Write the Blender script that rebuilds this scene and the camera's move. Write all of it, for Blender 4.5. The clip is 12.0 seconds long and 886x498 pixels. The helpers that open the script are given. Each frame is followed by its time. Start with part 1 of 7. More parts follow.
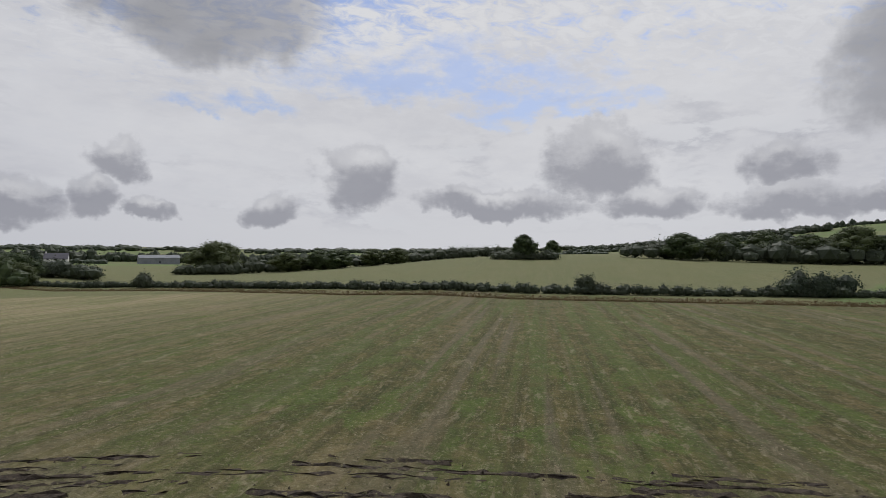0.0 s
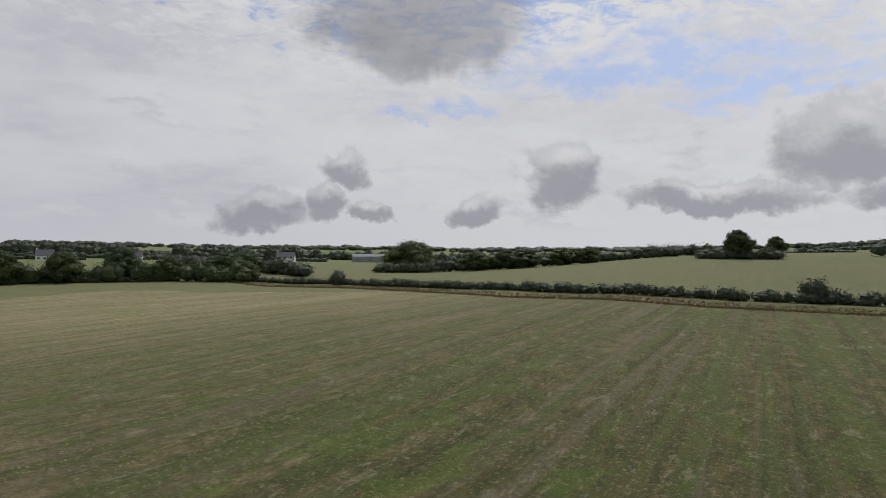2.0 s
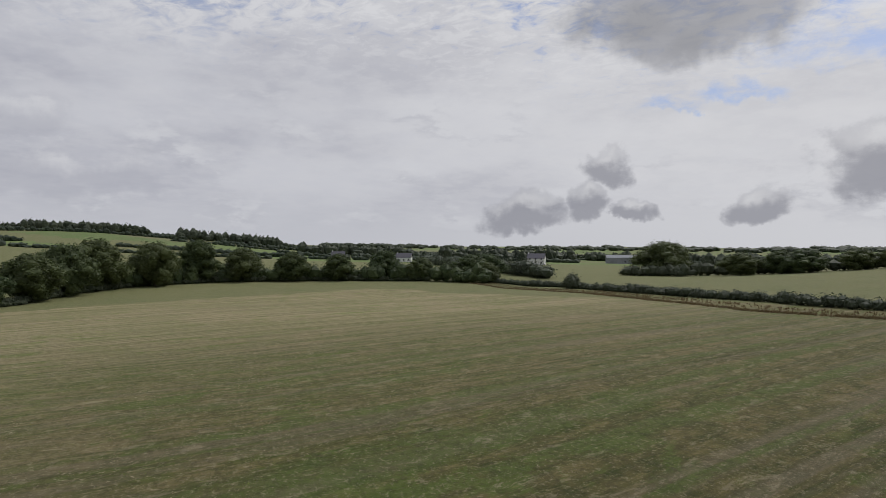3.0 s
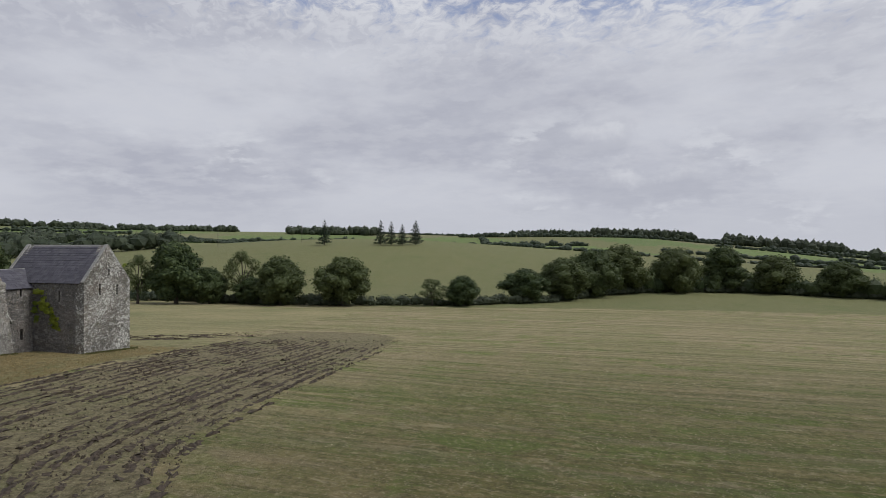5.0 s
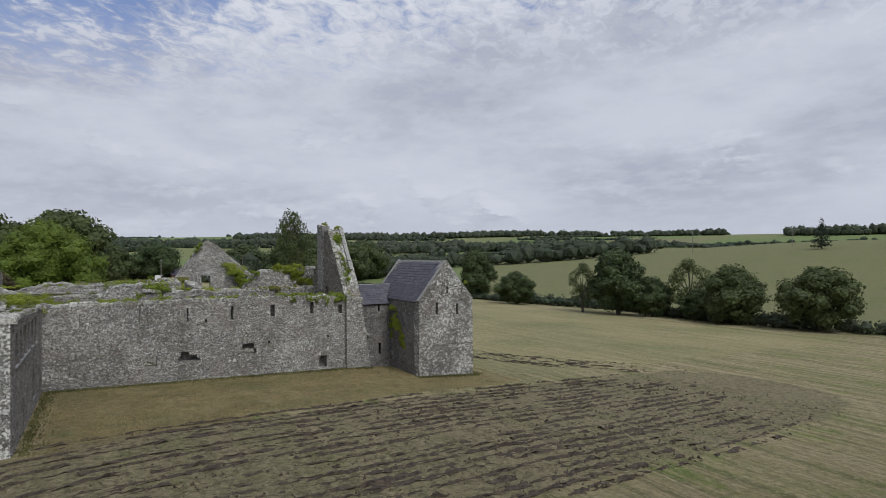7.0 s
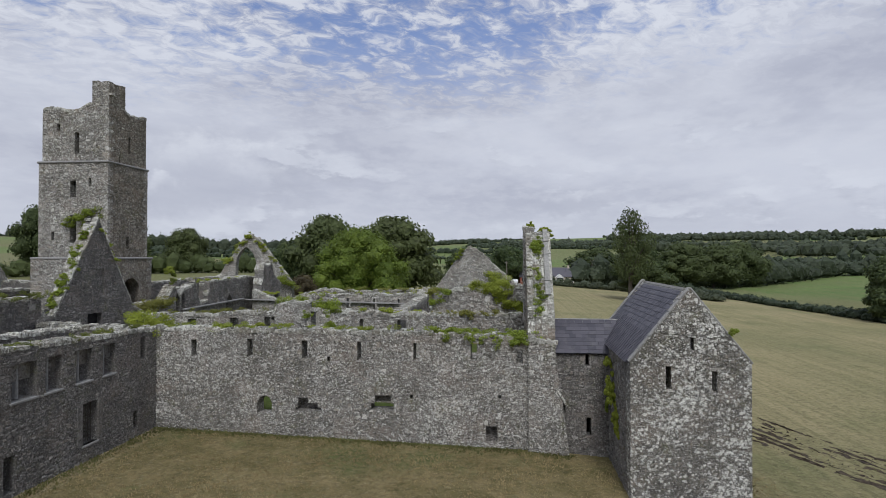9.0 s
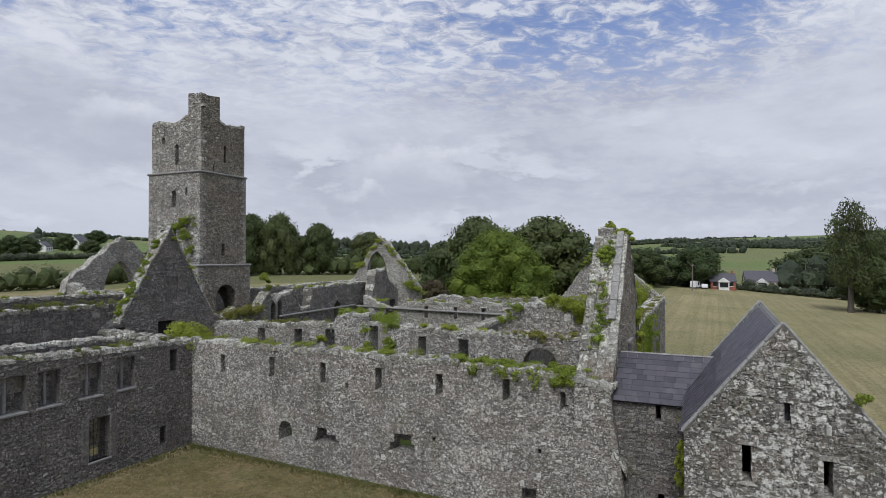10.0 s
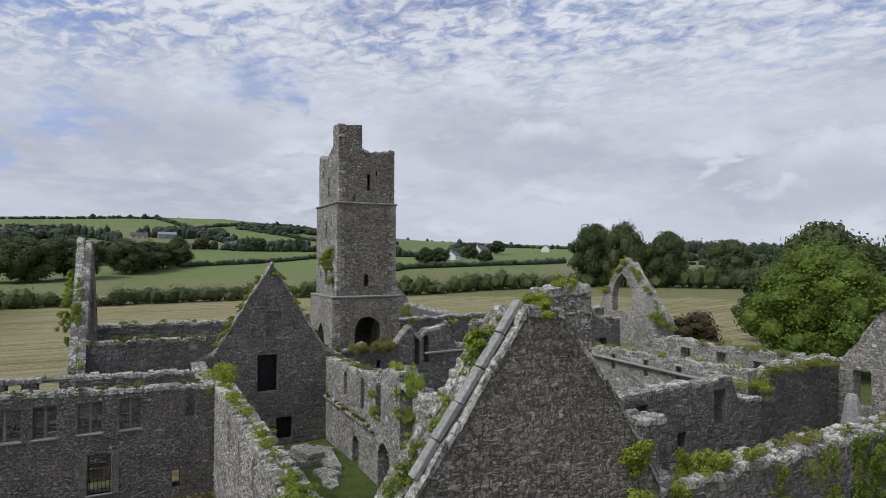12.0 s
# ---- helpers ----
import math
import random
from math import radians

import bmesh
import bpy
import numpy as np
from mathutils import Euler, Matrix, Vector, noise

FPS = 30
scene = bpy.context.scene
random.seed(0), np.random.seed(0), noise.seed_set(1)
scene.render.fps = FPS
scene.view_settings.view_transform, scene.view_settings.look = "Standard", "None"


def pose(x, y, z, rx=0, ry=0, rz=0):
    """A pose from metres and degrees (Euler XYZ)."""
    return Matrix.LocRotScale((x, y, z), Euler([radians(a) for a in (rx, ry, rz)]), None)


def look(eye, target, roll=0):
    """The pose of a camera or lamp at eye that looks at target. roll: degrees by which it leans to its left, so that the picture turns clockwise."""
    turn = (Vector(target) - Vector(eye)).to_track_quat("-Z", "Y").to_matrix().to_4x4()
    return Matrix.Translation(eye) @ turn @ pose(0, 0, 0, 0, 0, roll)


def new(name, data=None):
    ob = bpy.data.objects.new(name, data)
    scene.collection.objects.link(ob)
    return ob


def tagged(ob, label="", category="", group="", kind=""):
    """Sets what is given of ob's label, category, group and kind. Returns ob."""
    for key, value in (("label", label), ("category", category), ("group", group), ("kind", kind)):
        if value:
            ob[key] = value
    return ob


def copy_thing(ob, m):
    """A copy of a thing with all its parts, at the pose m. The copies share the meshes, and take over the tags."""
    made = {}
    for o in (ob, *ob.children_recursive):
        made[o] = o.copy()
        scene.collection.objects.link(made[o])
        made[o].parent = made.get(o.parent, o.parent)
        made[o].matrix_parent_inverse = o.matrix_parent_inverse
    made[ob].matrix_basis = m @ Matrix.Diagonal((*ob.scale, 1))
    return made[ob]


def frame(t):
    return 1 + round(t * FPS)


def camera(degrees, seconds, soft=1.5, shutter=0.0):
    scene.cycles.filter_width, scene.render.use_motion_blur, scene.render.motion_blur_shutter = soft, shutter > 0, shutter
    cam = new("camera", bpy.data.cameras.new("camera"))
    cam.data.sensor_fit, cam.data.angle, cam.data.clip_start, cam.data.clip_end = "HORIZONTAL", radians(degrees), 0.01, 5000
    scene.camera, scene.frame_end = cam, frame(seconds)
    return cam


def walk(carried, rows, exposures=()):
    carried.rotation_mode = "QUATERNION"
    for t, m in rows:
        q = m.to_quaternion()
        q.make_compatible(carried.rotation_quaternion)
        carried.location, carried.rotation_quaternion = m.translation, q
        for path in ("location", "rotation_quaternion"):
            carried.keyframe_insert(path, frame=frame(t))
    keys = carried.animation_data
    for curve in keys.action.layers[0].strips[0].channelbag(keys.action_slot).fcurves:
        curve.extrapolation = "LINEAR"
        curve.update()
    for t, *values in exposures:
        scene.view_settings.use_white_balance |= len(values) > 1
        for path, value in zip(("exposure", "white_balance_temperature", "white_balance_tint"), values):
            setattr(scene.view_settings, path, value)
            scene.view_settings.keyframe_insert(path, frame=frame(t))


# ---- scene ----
cam = camera(74.2, 12.0, 0.75)
PATH = [
    (0, (-2.371, 25.539, 7.948), (-2.058, 23.563, 7.935), 0.6),
    (0.5, (-2.303, 23.465, 7.900), (-1.917, 21.502, 7.887), 0.6),
    (1, (-2.493, 21.092, 7.877), (-1.965, 19.163, 7.863), 0.6),
    (1.5, (-3.314, 18.457, 7.840), (-2.614, 16.583, 7.822), 0.4),
    (2, (-4.727, 15.599, 7.880), (-3.771, 13.842, 7.858), 0.2),
    (2.5, (-6.217, 11.729, 8.060), (-4.915, 10.211, 8.036), -0.1),
    (3, (-7.35, 7.043, 8.340), (-5.738, 5.859, 8.320), -0.3),
    (5, (0.475, -3.252, 8.681), (2.414, -2.762, 8.681), 0.2),
    (5.5, (4.561, -5.251, 8.932), (6.341, -4.339, 8.934), -0.1),
    (6, (9.051, -5.86, 9.219), (10.604, -4.6, 9.224), -0.4),
    (6.5, (13.692, -5.259, 9.346), (14.963, -3.715, 9.359), -0.4),
    (7, (18.191, -3.269, 9.442), (19.193, -1.537, 9.459), -0.4),
    (7.5, (22.463, -0.075, 9.976), (23.17, 1.796, 9.976), -0.2),
    (9.5, (36.706, 14.7, 10.398), (36.184, 16.63, 10.421), -0.0),
    (10, (39.507, 18.549, 10.706), (38.67, 20.366, 10.731), -0.1),
    (10.5, (42.08, 22.878, 11.193), (40.934, 24.517, 11.223), -0.1),
    (11, (44.148, 27.611, 11.704), (42.727, 29.018, 11.742), -0.1),
    (11.5, (45.862, 32.451, 12.342), (44.244, 33.626, 12.379), 0.0),
    (12, (46.933, 37.341, 12.655), (45.16, 38.264, 12.699), 0.0),
]
walk(cam, [(t, look(eye, target, roll)) for t, eye, target, roll in PATH],
     [(0, -0.2, 6450, 10), (3, -0.19, 6500, 10), (5, -0.1, 6350, 10), (7, -0.08, 6100, 10), (9.5, 0.0, 6080, 10.5), (12, 0.03, 6100, 10.5)])


# ---- world, sun ----
def link(tree, a, b):
    tree.links.new(a, b)


def build_world():
    world = bpy.data.worlds.new("sky")
    scene.world = world
    world.use_nodes = True
    tree = world.node_tree
    tree.nodes.clear()
    N = tree.nodes.new

    def math_node(kind, a, b=None, clamp=False):
        n = N("ShaderNodeMath")
        n.operation, n.use_clamp = kind, clamp
        for k, v in enumerate((a, b)):
            if v is None:
                continue
            if isinstance(v, (int, float)):
                n.inputs[k].default_value = v
            else:
                link(tree, v, n.inputs[k])
        return n.outputs[0]

    def mix(fac, a, b):
        n = N("ShaderNodeMix")
        n.data_type = "RGBA"
        link(tree, fac, n.inputs[0])
        for k, v in ((6, a), (7, b)):
            if isinstance(v, tuple):
                n.inputs[k].default_value = (*v, 1)
            else:
                link(tree, v, n.inputs[k])
        return n.outputs[2]

    def ramp(v, lo, hi, top=1.0):
        n = N("ShaderNodeMapRange")
        n.interpolation_type = "SMOOTHSTEP"
        n.inputs[1].default_value, n.inputs[2].default_value, n.inputs[4].default_value = lo, hi, top
        link(tree, v, n.inputs[0])
        return n.outputs[0]

    coord = N("ShaderNodeTexCoord")
    way = coord.outputs["Generated"]
    sep = N("ShaderNodeSeparateXYZ")
    link(tree, way, sep.inputs[0])
    x, y, z = sep.outputs

    def dot(v, of=None):
        n = N("ShaderNodeVectorMath")
        n.operation = "DOT_PRODUCT"
        link(tree, of or way, n.inputs[0])
        n.inputs[1].default_value = v
        return n.outputs["Value"]

    def layer(lift, scale, detail, rough, shift, turn=0.0, squash=1.0, warp=0.0):
        """Noise on a level sheet of cloud."""
        d = math_node("ADD", math_node("MAXIMUM", z, 0.0), lift)
        comb = N("ShaderNodeCombineXYZ")
        c, s = math.cos(radians(turn)), math.sin(radians(turn))
        link(tree, math_node("DIVIDE", dot((c, s, 0)), d), comb.inputs[0])
        link(tree, math_node("MULTIPLY", math_node("DIVIDE", dot((-s, c, 0)), d), squash), comb.inputs[1])
        comb.inputs[2].default_value = shift
        n = N("ShaderNodeTexNoise")
        n.inputs["Scale"].default_value, n.inputs["Detail"].default_value, n.inputs["Roughness"].default_value = scale, detail, rough
        n.inputs["Distortion"].default_value = warp
        link(tree, comb.outputs[0], n.inputs["Vector"])
        return n.outputs["Fac"]

    def ball(scale, detail, rough, stretch, shift=0.0):
        """Noise on the dome itself."""
        comb = N("ShaderNodeCombineXYZ")
        link(tree, x, comb.inputs[0]), link(tree, y, comb.inputs[1])
        link(tree, math_node("ADD", math_node("MULTIPLY", z, stretch), shift), comb.inputs[2])
        n = N("ShaderNodeTexNoise")
        n.inputs["Scale"].default_value, n.inputs["Detail"].default_value, n.inputs["Roughness"].default_value = scale, detail, rough
        link(tree, comb.outputs[0], n.inputs["Vector"])
        return n.outputs["Fac"]

    sky = N("ShaderNodeTexSky")
    sky.sky_type, sky.sun_disc = "NISHITA", False
    sky.sun_elevation, sky.sun_rotation = SUN_EL, SUN_TURN
    dim = N("ShaderNodeVectorMath")
    dim.operation = "MULTIPLY"
    link(tree, sky.outputs[0], dim.inputs[0])
    dim.inputs[1].default_value = (0.070, 0.086, 0.120)
    broad = layer(0.20, 0.9, 3, 0.5, 3.1)
    fine = layer(0.20, 6.5, 5, 0.6, 7.7, 0, 0.8)
    ripple = layer(0.14, 12.0, 5, 0.62, 1.7, 35, 1.25, 0.5)
    soft = ball(2.4, 6, 0.55, 3.0, 4.0)
    edge = ball(20.0, 7, 0.68, 1.8, 9.0)
    swell = ball(7.0, 3, 0.5, 1.5, 5.0)
    high = ramp(math_node("SUBTRACT", z, ramp(dot((0.92, 0.38, 0)), 0.2, 0.9, 0.06)), 0.17, 0.38)

    # the veil: pale lavender grey, with softly brighter and darker swathes
    tone = mix(ramp(soft, 0.36, 0.66), (0.62, 0.63, 0.68), (0.46, 0.47, 0.535))
    tone = mix(ramp(fine, 0.40, 0.62, 0.3), tone, (0.66, 0.665, 0.70))
    tone = mix(ramp(z, 0.12, 0.0), tone, (0.57, 0.58, 0.63))
    sunny = dot((0.0, -0.72, 0.69))
    tone = mix(ramp(sunny, 0.25, 1.0, 0.5), tone, (0.92, 0.915, 0.91))
    # ripples high up, with blue between them
    sheet = math_node("ADD", math_node("MULTIPLY", ripple, 0.62), math_node("MULTIPLY", broad, 0.5))
    sheet = math_node("ADD", sheet, math_node("MULTIPLY", high, 0.11))
    gap = math_node("MULTIPLY", ramp(sheet, 0.60, 0.79), high)
    tone = mix(math_node("MULTIPLY", ramp(ripple, 0.52, 0.38, 0.45), high), tone, (0.83, 0.835, 0.855))
    col = mix(math_node("MULTIPLY", gap, 0.75), tone, dim.outputs[0])

    # billows: the way bent by noise at two sizes
    bent = way
    for scale, much in ((9.0, 0.055), (30.0, 0.022)):
        n = N("ShaderNodeTexNoise")
        n.inputs["Scale"].default_value, n.inputs["Detail"].default_value, n.inputs["Roughness"].default_value = scale, 4, 0.6
        link(tree, way, n.inputs["Vector"])
        off, grown, both = N("ShaderNodeVectorMath"), N("ShaderNodeVectorMath"), N("ShaderNodeVectorMath")
        off.operation, grown.operation, both.operation = "SUBTRACT", "MULTIPLY", "ADD"
        link(tree, n.outputs["Color"], off.inputs[0])
        off.inputs[1].default_value = (0.5, 0.5, 0.5)
        link(tree, off.outputs[0], grown.inputs[0])
        grown.inputs[1].default_value = (much * 2.2, much * 2.2, much * 1.6)
        link(tree, bent, both.inputs[0]), link(tree, grown.outputs[0], both.inputs[1])
        bent = both.outputs[0]
    bent_z = dot((0, 0, 1), bent)

    def cloud(az, el, wide, tall, ragged=1.0):
        """A cloud by its compass angle, the height of its base, half width and height in degrees: where it stands, and how far up in it."""
        az, el = radians(az), radians(el)
        p = math_node("DIVIDE", dot((-math.sin(az), math.cos(az), 0), bent), math.sin(radians(wide * 0.9)))
        h = math_node("DIVIDE", math_node("SUBTRACT", bent_z, math.sin(el)), math.sin(radians(tall * 0.85)))
        low = math_node("MULTIPLY", math_node("MINIMUM", h, 0.0), 2.2)
        up = math_node("MULTIPLY", math_node("MAXIMUM", h, 0.0), 1.0)
        v = math_node("ADD", low, up)
        d = math_node("ADD", math_node("MULTIPLY", p, p), math_node("MULTIPLY", v, v))
        wild = math_node("ADD", math_node("MULTIPLY", edge, 2.2), math_node("MULTIPLY", swell, 2.2))
        d = math_node("ADD", d, math_node("MULTIPLY", math_node("SUBTRACT", wild, 2.2), ragged * 0.7))
        return math_node("MULTIPLY", ramp(d, 1.45, 0.22), ramp(dot((math.cos(az), math.sin(az), 0)), 0.2, 0.4)), h

    def joined(*places):
        out, tops = None, None
        for c in places:
            m, h = cloud(*c)
            t = math_node("MULTIPLY", m, h)
            out = m if out is None else math_node("MAXIMUM", out, m)
            tops = t if tops is None else math_node("MAXIMUM", tops, t)
        return out, tops

    blue, _ = joined((-80, 15.5, 15, 4.5, 1.3), (-60, 12.0, 7, 1.8, 1.6), (-92, 12.6, 9, 2.2, 1.6), (170, 15.5, 5, 3.0, 1.3), (-176, 11, 7, 4.0, 1.3), (-168, 8, 4, 3.0, 1.3))
    col = mix(math_node("MULTIPLY", blue, ramp(fine, 0.34, 0.60, 0.55)), col, dim.outputs[0])
    heap = ball(6.0, 6, 0.58, 2.6, 2.0)
    over = ball(6.0, 6, 0.58, 2.6, 2.06)
    puffs = math_node("MULTIPLY", ramp(heap, 0.51, 0.68), math_node("MULTIPLY", ramp(z, 0.30, 0.16), ramp(z, 0.01, 0.05)))
    shade = ramp(math_node("SUBTRACT", heap, over), -0.035, 0.06)
    col = mix(math_node("MULTIPLY", puffs, 0.6), col, mix(shade, (0.42, 0.43, 0.49), (0.70, 0.71, 0.745)))
    # pale heaps round the north and west
    pale, tops = joined((117, 6.2, 10, 6.0, 1.0), (150, 12, 8, 7, 1.0), (176, 11, 8, 8, 1.0), (142, 9.5, 7, 4.5, 1.0), (123, 5.5, 5, 2.5), (84, 5.0, 5, 2.0), (-4, 5.4, 8, 3.2), (1, 9.5, 5, 3.2))
    col = mix(math_node("MULTIPLY", pale, 0.55), col, mix(ramp(tops, 0.15, 0.85), (0.46, 0.47, 0.53), (0.74, 0.745, 0.77)))
    # the grey heaps over the south and east
    grey, tops = joined((-73, 4.9, 4.6, 5.2), (-95.5, 6.6, 5.0, 5.4), (-87, 3.7, 9.0, 2.5), (-100.5, 3.5, 5.2, 2.9), (-65, 2.6, 3.2, 2.7), (-50, 2.6, 2.8, 2.9), (-44, 2.3, 4.2, 3.0),
                        (-52, 6.3, 2.9, 3.4), (-111.5, 6.7, 4.0, 3.4), (-112, 3.5, 6.5, 2.7), (-55, 2.4, 2.2, 1.7), (-118, 3.6, 3.2, 2.0))
    col = mix(math_node("MULTIPLY", grey, 0.74), col, mix(ramp(math_node("ADD", tops, math_node("MULTIPLY", math_node("SUBTRACT", edge, 0.5), 0.7)), 0.15, 0.95), (0.27, 0.275, 0.32), (0.80, 0.80, 0.815)))
    big, _ = joined((-59, 19.5, 11, 9, 0.35), (-119, 13.0, 5, 9, 0.4), (-123, 24, 8, 8, 0.4))
    col = mix(math_node("MULTIPLY", big, 0.75), col, mix(ramp(swell, 0.3, 0.7), (0.24, 0.245, 0.27), (0.36, 0.365, 0.40)))
    bg = N("ShaderNodeBackground")
    link(tree, col, bg.inputs[0])
    bg.inputs[1].default_value = SKY_STRENGTH
    out = N("ShaderNodeOutputWorld")
    link(tree, bg.outputs[0], out.inputs[0])


SUN_EL, SUN_TURN, SKY_STRENGTH = radians(48), radians(190), 1.0
build_world()
sun = new("sun", bpy.data.lights.new("sun", "SUN"))
sun.data.energy, sun.data.angle, sun.data.color = 2.1, radians(22), (1.0, 0.97, 0.93)
sun.matrix_world = look((10, -60, 75), (0, 0, 0))


# ---- materials ----
class Nodes:
    """A short hand for node materials."""

    def __init__(self, name, rough=0.9):
        self.mat = bpy.data.materials.new(name)
        self.mat.use_nodes = True
        self.tree = self.mat.node_tree
        self.bsdf = self.tree.nodes["Principled BSDF"]
        self.bsdf.inputs["Roughness"].default_value = rough
        self.bsdf.inputs["Specular IOR Level"].default_value = 0.25

    def n(self, kind):
        return self.tree.nodes.new(kind)

    def put(self, v, socket):
        if isinstance(v, (int, float)):
            socket.default_value = v
        elif isinstance(v, tuple):
            socket.default_value = (*v, 1) if len(v) == 3 and socket.type == "RGBA" else v
        else:
            self.tree.links.new(v, socket)

    def place(self, stretch=(1, 1, 1)):
        g = self.n("ShaderNodeNewGeometry")
        m = self.n("ShaderNodeMapping")
        m.inputs["Scale"].default_value = stretch
        self.put(g.outputs["Position"], m.inputs[0])
        return m.outputs[0]

    def noise(self, scale, detail=5, rough=0.6, where=None, warp=0.0):
        n = self.n("ShaderNodeTexNoise")
        n.inputs["Scale"].default_value, n.inputs["Detail"].default_value, n.inputs["Roughness"].default_value = scale, detail, rough
        n.inputs["Distortion"].default_value = warp
        self.put(where or self.place(), n.inputs["Vector"])
        return n.outputs["Fac"]

    def range(self, v, lo, hi, a=0.0, b=1.0):
        n = self.n("ShaderNodeMapRange")
        n.interpolation_type = "SMOOTHSTEP"
        for k, w in enumerate((lo, hi, a, b)):
            n.inputs[k + 1].default_value = w
        self.put(v, n.inputs[0])
        return n.outputs[0]

    def math(self, kind, a, b=0.0):
        n = self.n("ShaderNodeMath")
        n.operation = kind
        self.put(a, n.inputs[0]), self.put(b, n.inputs[1])
        return n.outputs[0]

    def mix(self, fac, a, b, kind="MIX"):
        n = self.n("ShaderNodeMix")
        n.data_type, n.blend_type = "RGBA", kind
        self.put(fac, n.inputs[0]), self.put(a, n.inputs[6]), self.put(b, n.inputs[7])
        return n.outputs[2]

    def island(self):
        return self.n("ShaderNodeNewGeometry").outputs["Random Per Island"]

    def each(self):
        return self.n("ShaderNodeObjectInfo").outputs["Random"]

    def attr(self, name):
        n = self.n("ShaderNodeAttribute")
        n.attribute_name = name
        return n

    def done(self, col, bump=None, depth=0.02, strength=0.6):
        self.put(col, self.bsdf.inputs["Base Color"])
        if bump is not None:
            b = self.n("ShaderNodeBump")
            b.inputs["Distance"].default_value, b.inputs["Strength"].default_value = depth, strength
            self.put(bump, b.inputs["Height"])
            self.put(b.outputs[0], self.bsdf.inputs["Normal"])
        return self.mat


def stone_material(name, dark, mid, pale, crust, cover, single=False, moss=0.4, bed=False, lone=0.5, dots=0.3, layers=1.0, sway=0.035):
    """Weathered rubble: crust is the grain of its lichen, cover how much of it is bare; bed is the mortar between the
    stones, darkened as if in their shadow.
    """
    m = Nodes(name, 0.92)
    broad = m.noise(0.45, 5, 0.62)
    body = m.noise(5.0, 8, 0.74, m.place((1, 1, layers)), 0.4)
    rnd = m.each() if single else m.range(body, 0.3, 0.7) if bed else m.island()
    # each stone has its own tone, but weathering runs on over the joints
    tone = m.math("ADD", m.math("MULTIPLY", rnd, 0.55), m.range(body, 0.38, 0.62, 0.0, 0.45))
    col = m.mix(m.range(tone, 0.1, 0.9), dark, mid)
    # shadow of the open joints painted into the mortar
    if bed:
        col = m.mix(0.55, col, tuple(c * 0.46 for c in dark))
    else:
        warm = m.math("FRACT", m.math("MULTIPLY", rnd, 7.3))
        col = m.mix(m.range(warm, 0.55, 1.0, 0.0, 0.4), col, (mid[0] * 1.02, mid[1] * 0.9, mid[2] * 0.76))
        col = m.mix(m.range(rnd, 0.84, 0.98, 0.0, lone), col, pale)
        col = m.mix(m.range(rnd, 0.16, 0.03, 0.0, 0.5), col, tuple(c * 0.5 for c in dark))
    # stretches of darker, damper stone
    col = m.mix(m.range(m.noise(0.8, 5, 0.65), 0.46, 0.62, 0.0, 0.5), col, tuple(c * 0.6 for c in dark))
    # here and there the stone turns pinkish brown
    col = m.mix(m.range(m.noise(0.55, 4, 0.6, m.place((1, 1, 1.6))), 0.50, 0.64, 0.0, 0.35), col, (mid[0] * 0.84, mid[1] * 0.74, mid[2] * 0.68))
    # streaks that the rain has drawn down the face
    col = m.mix(m.range(m.noise(1.0, 5, 0.65, m.place((2.6, 2.6, 0.3)), 0.3), 0.54, 0.68, 0.0, 0.4), col, tuple(c * 0.55 for c in dark))
    col = m.mix(m.range(m.noise(1.3, 6, 0.72), 0.54, 0.70, 0.0, moss), col, (0.13, 0.135, 0.042))
    # pale crusts of lichen at three sizes, more of it in some stretches
    lean = m.range(broad, 0.32, 0.68, -sway, sway)
    for grain, shift, much in ((crust * 0.45, 0.035, 0.6), (crust, 0.0, 0.85), (crust * 2.4, 0.03, 0.75)):
        spot = m.math("ADD", m.noise(grain, 8, 0.74, m.place((1, 1, layers)), 0.6), lean)
        col = m.mix(m.range(spot, cover + shift, cover + shift + 0.05, 0.0, much), col, pale)
    # round spots of lichen, some of them run together
    spots = m.n("ShaderNodeTexVoronoi")
    spots.inputs["Scale"].default_value = crust * 0.9
    m.put(m.place((1, 1, 1.15)), spots.inputs["Vector"])
    patch = m.math("ADD", spots.outputs["Distance"], m.range(m.noise(crust * 0.55, 6, 0.7), 0.32, 0.68, 0.30, -0.26))
    patch = m.math("SUBTRACT", patch, m.math("MULTIPLY", lean, 1.6))
    col = m.mix(m.range(patch, 0.36, 0.24, 0.0, dots), col, pale)
    # pits and hollows with their shadow painted in, pale specks
    col = m.mix(m.range(m.noise(9.5, 7, 0.8), 0.535, 0.585, 0.0, 0.8), col, tuple(c * 0.28 for c in dark))
    col = m.mix(m.range(m.noise(15.0, 5, 0.75), 0.575, 0.63, 0.0, 0.6), col, tuple(min(c * 1.1, 0.74) for c in pale))
    return m.done(col, m.noise(16, 7, 0.75), 0.05, 1.0)


def plain(name, a, b, scale, rough=0.9, bump=0.01, stretch=(1, 1, 1)):
    m = Nodes(name, rough)
    col = m.mix(m.range(m.noise(scale, 6, 0.65, m.place(stretch)), 0.3, 0.7), a, b)
    col = m.mix(m.range(m.noise(scale * 0.12, 4), 0.4, 0.7, 0.0, 0.35), col, tuple(v * 0.6 for v in a))
    return m.done(col, m.noise(scale * 3, 5), bump)


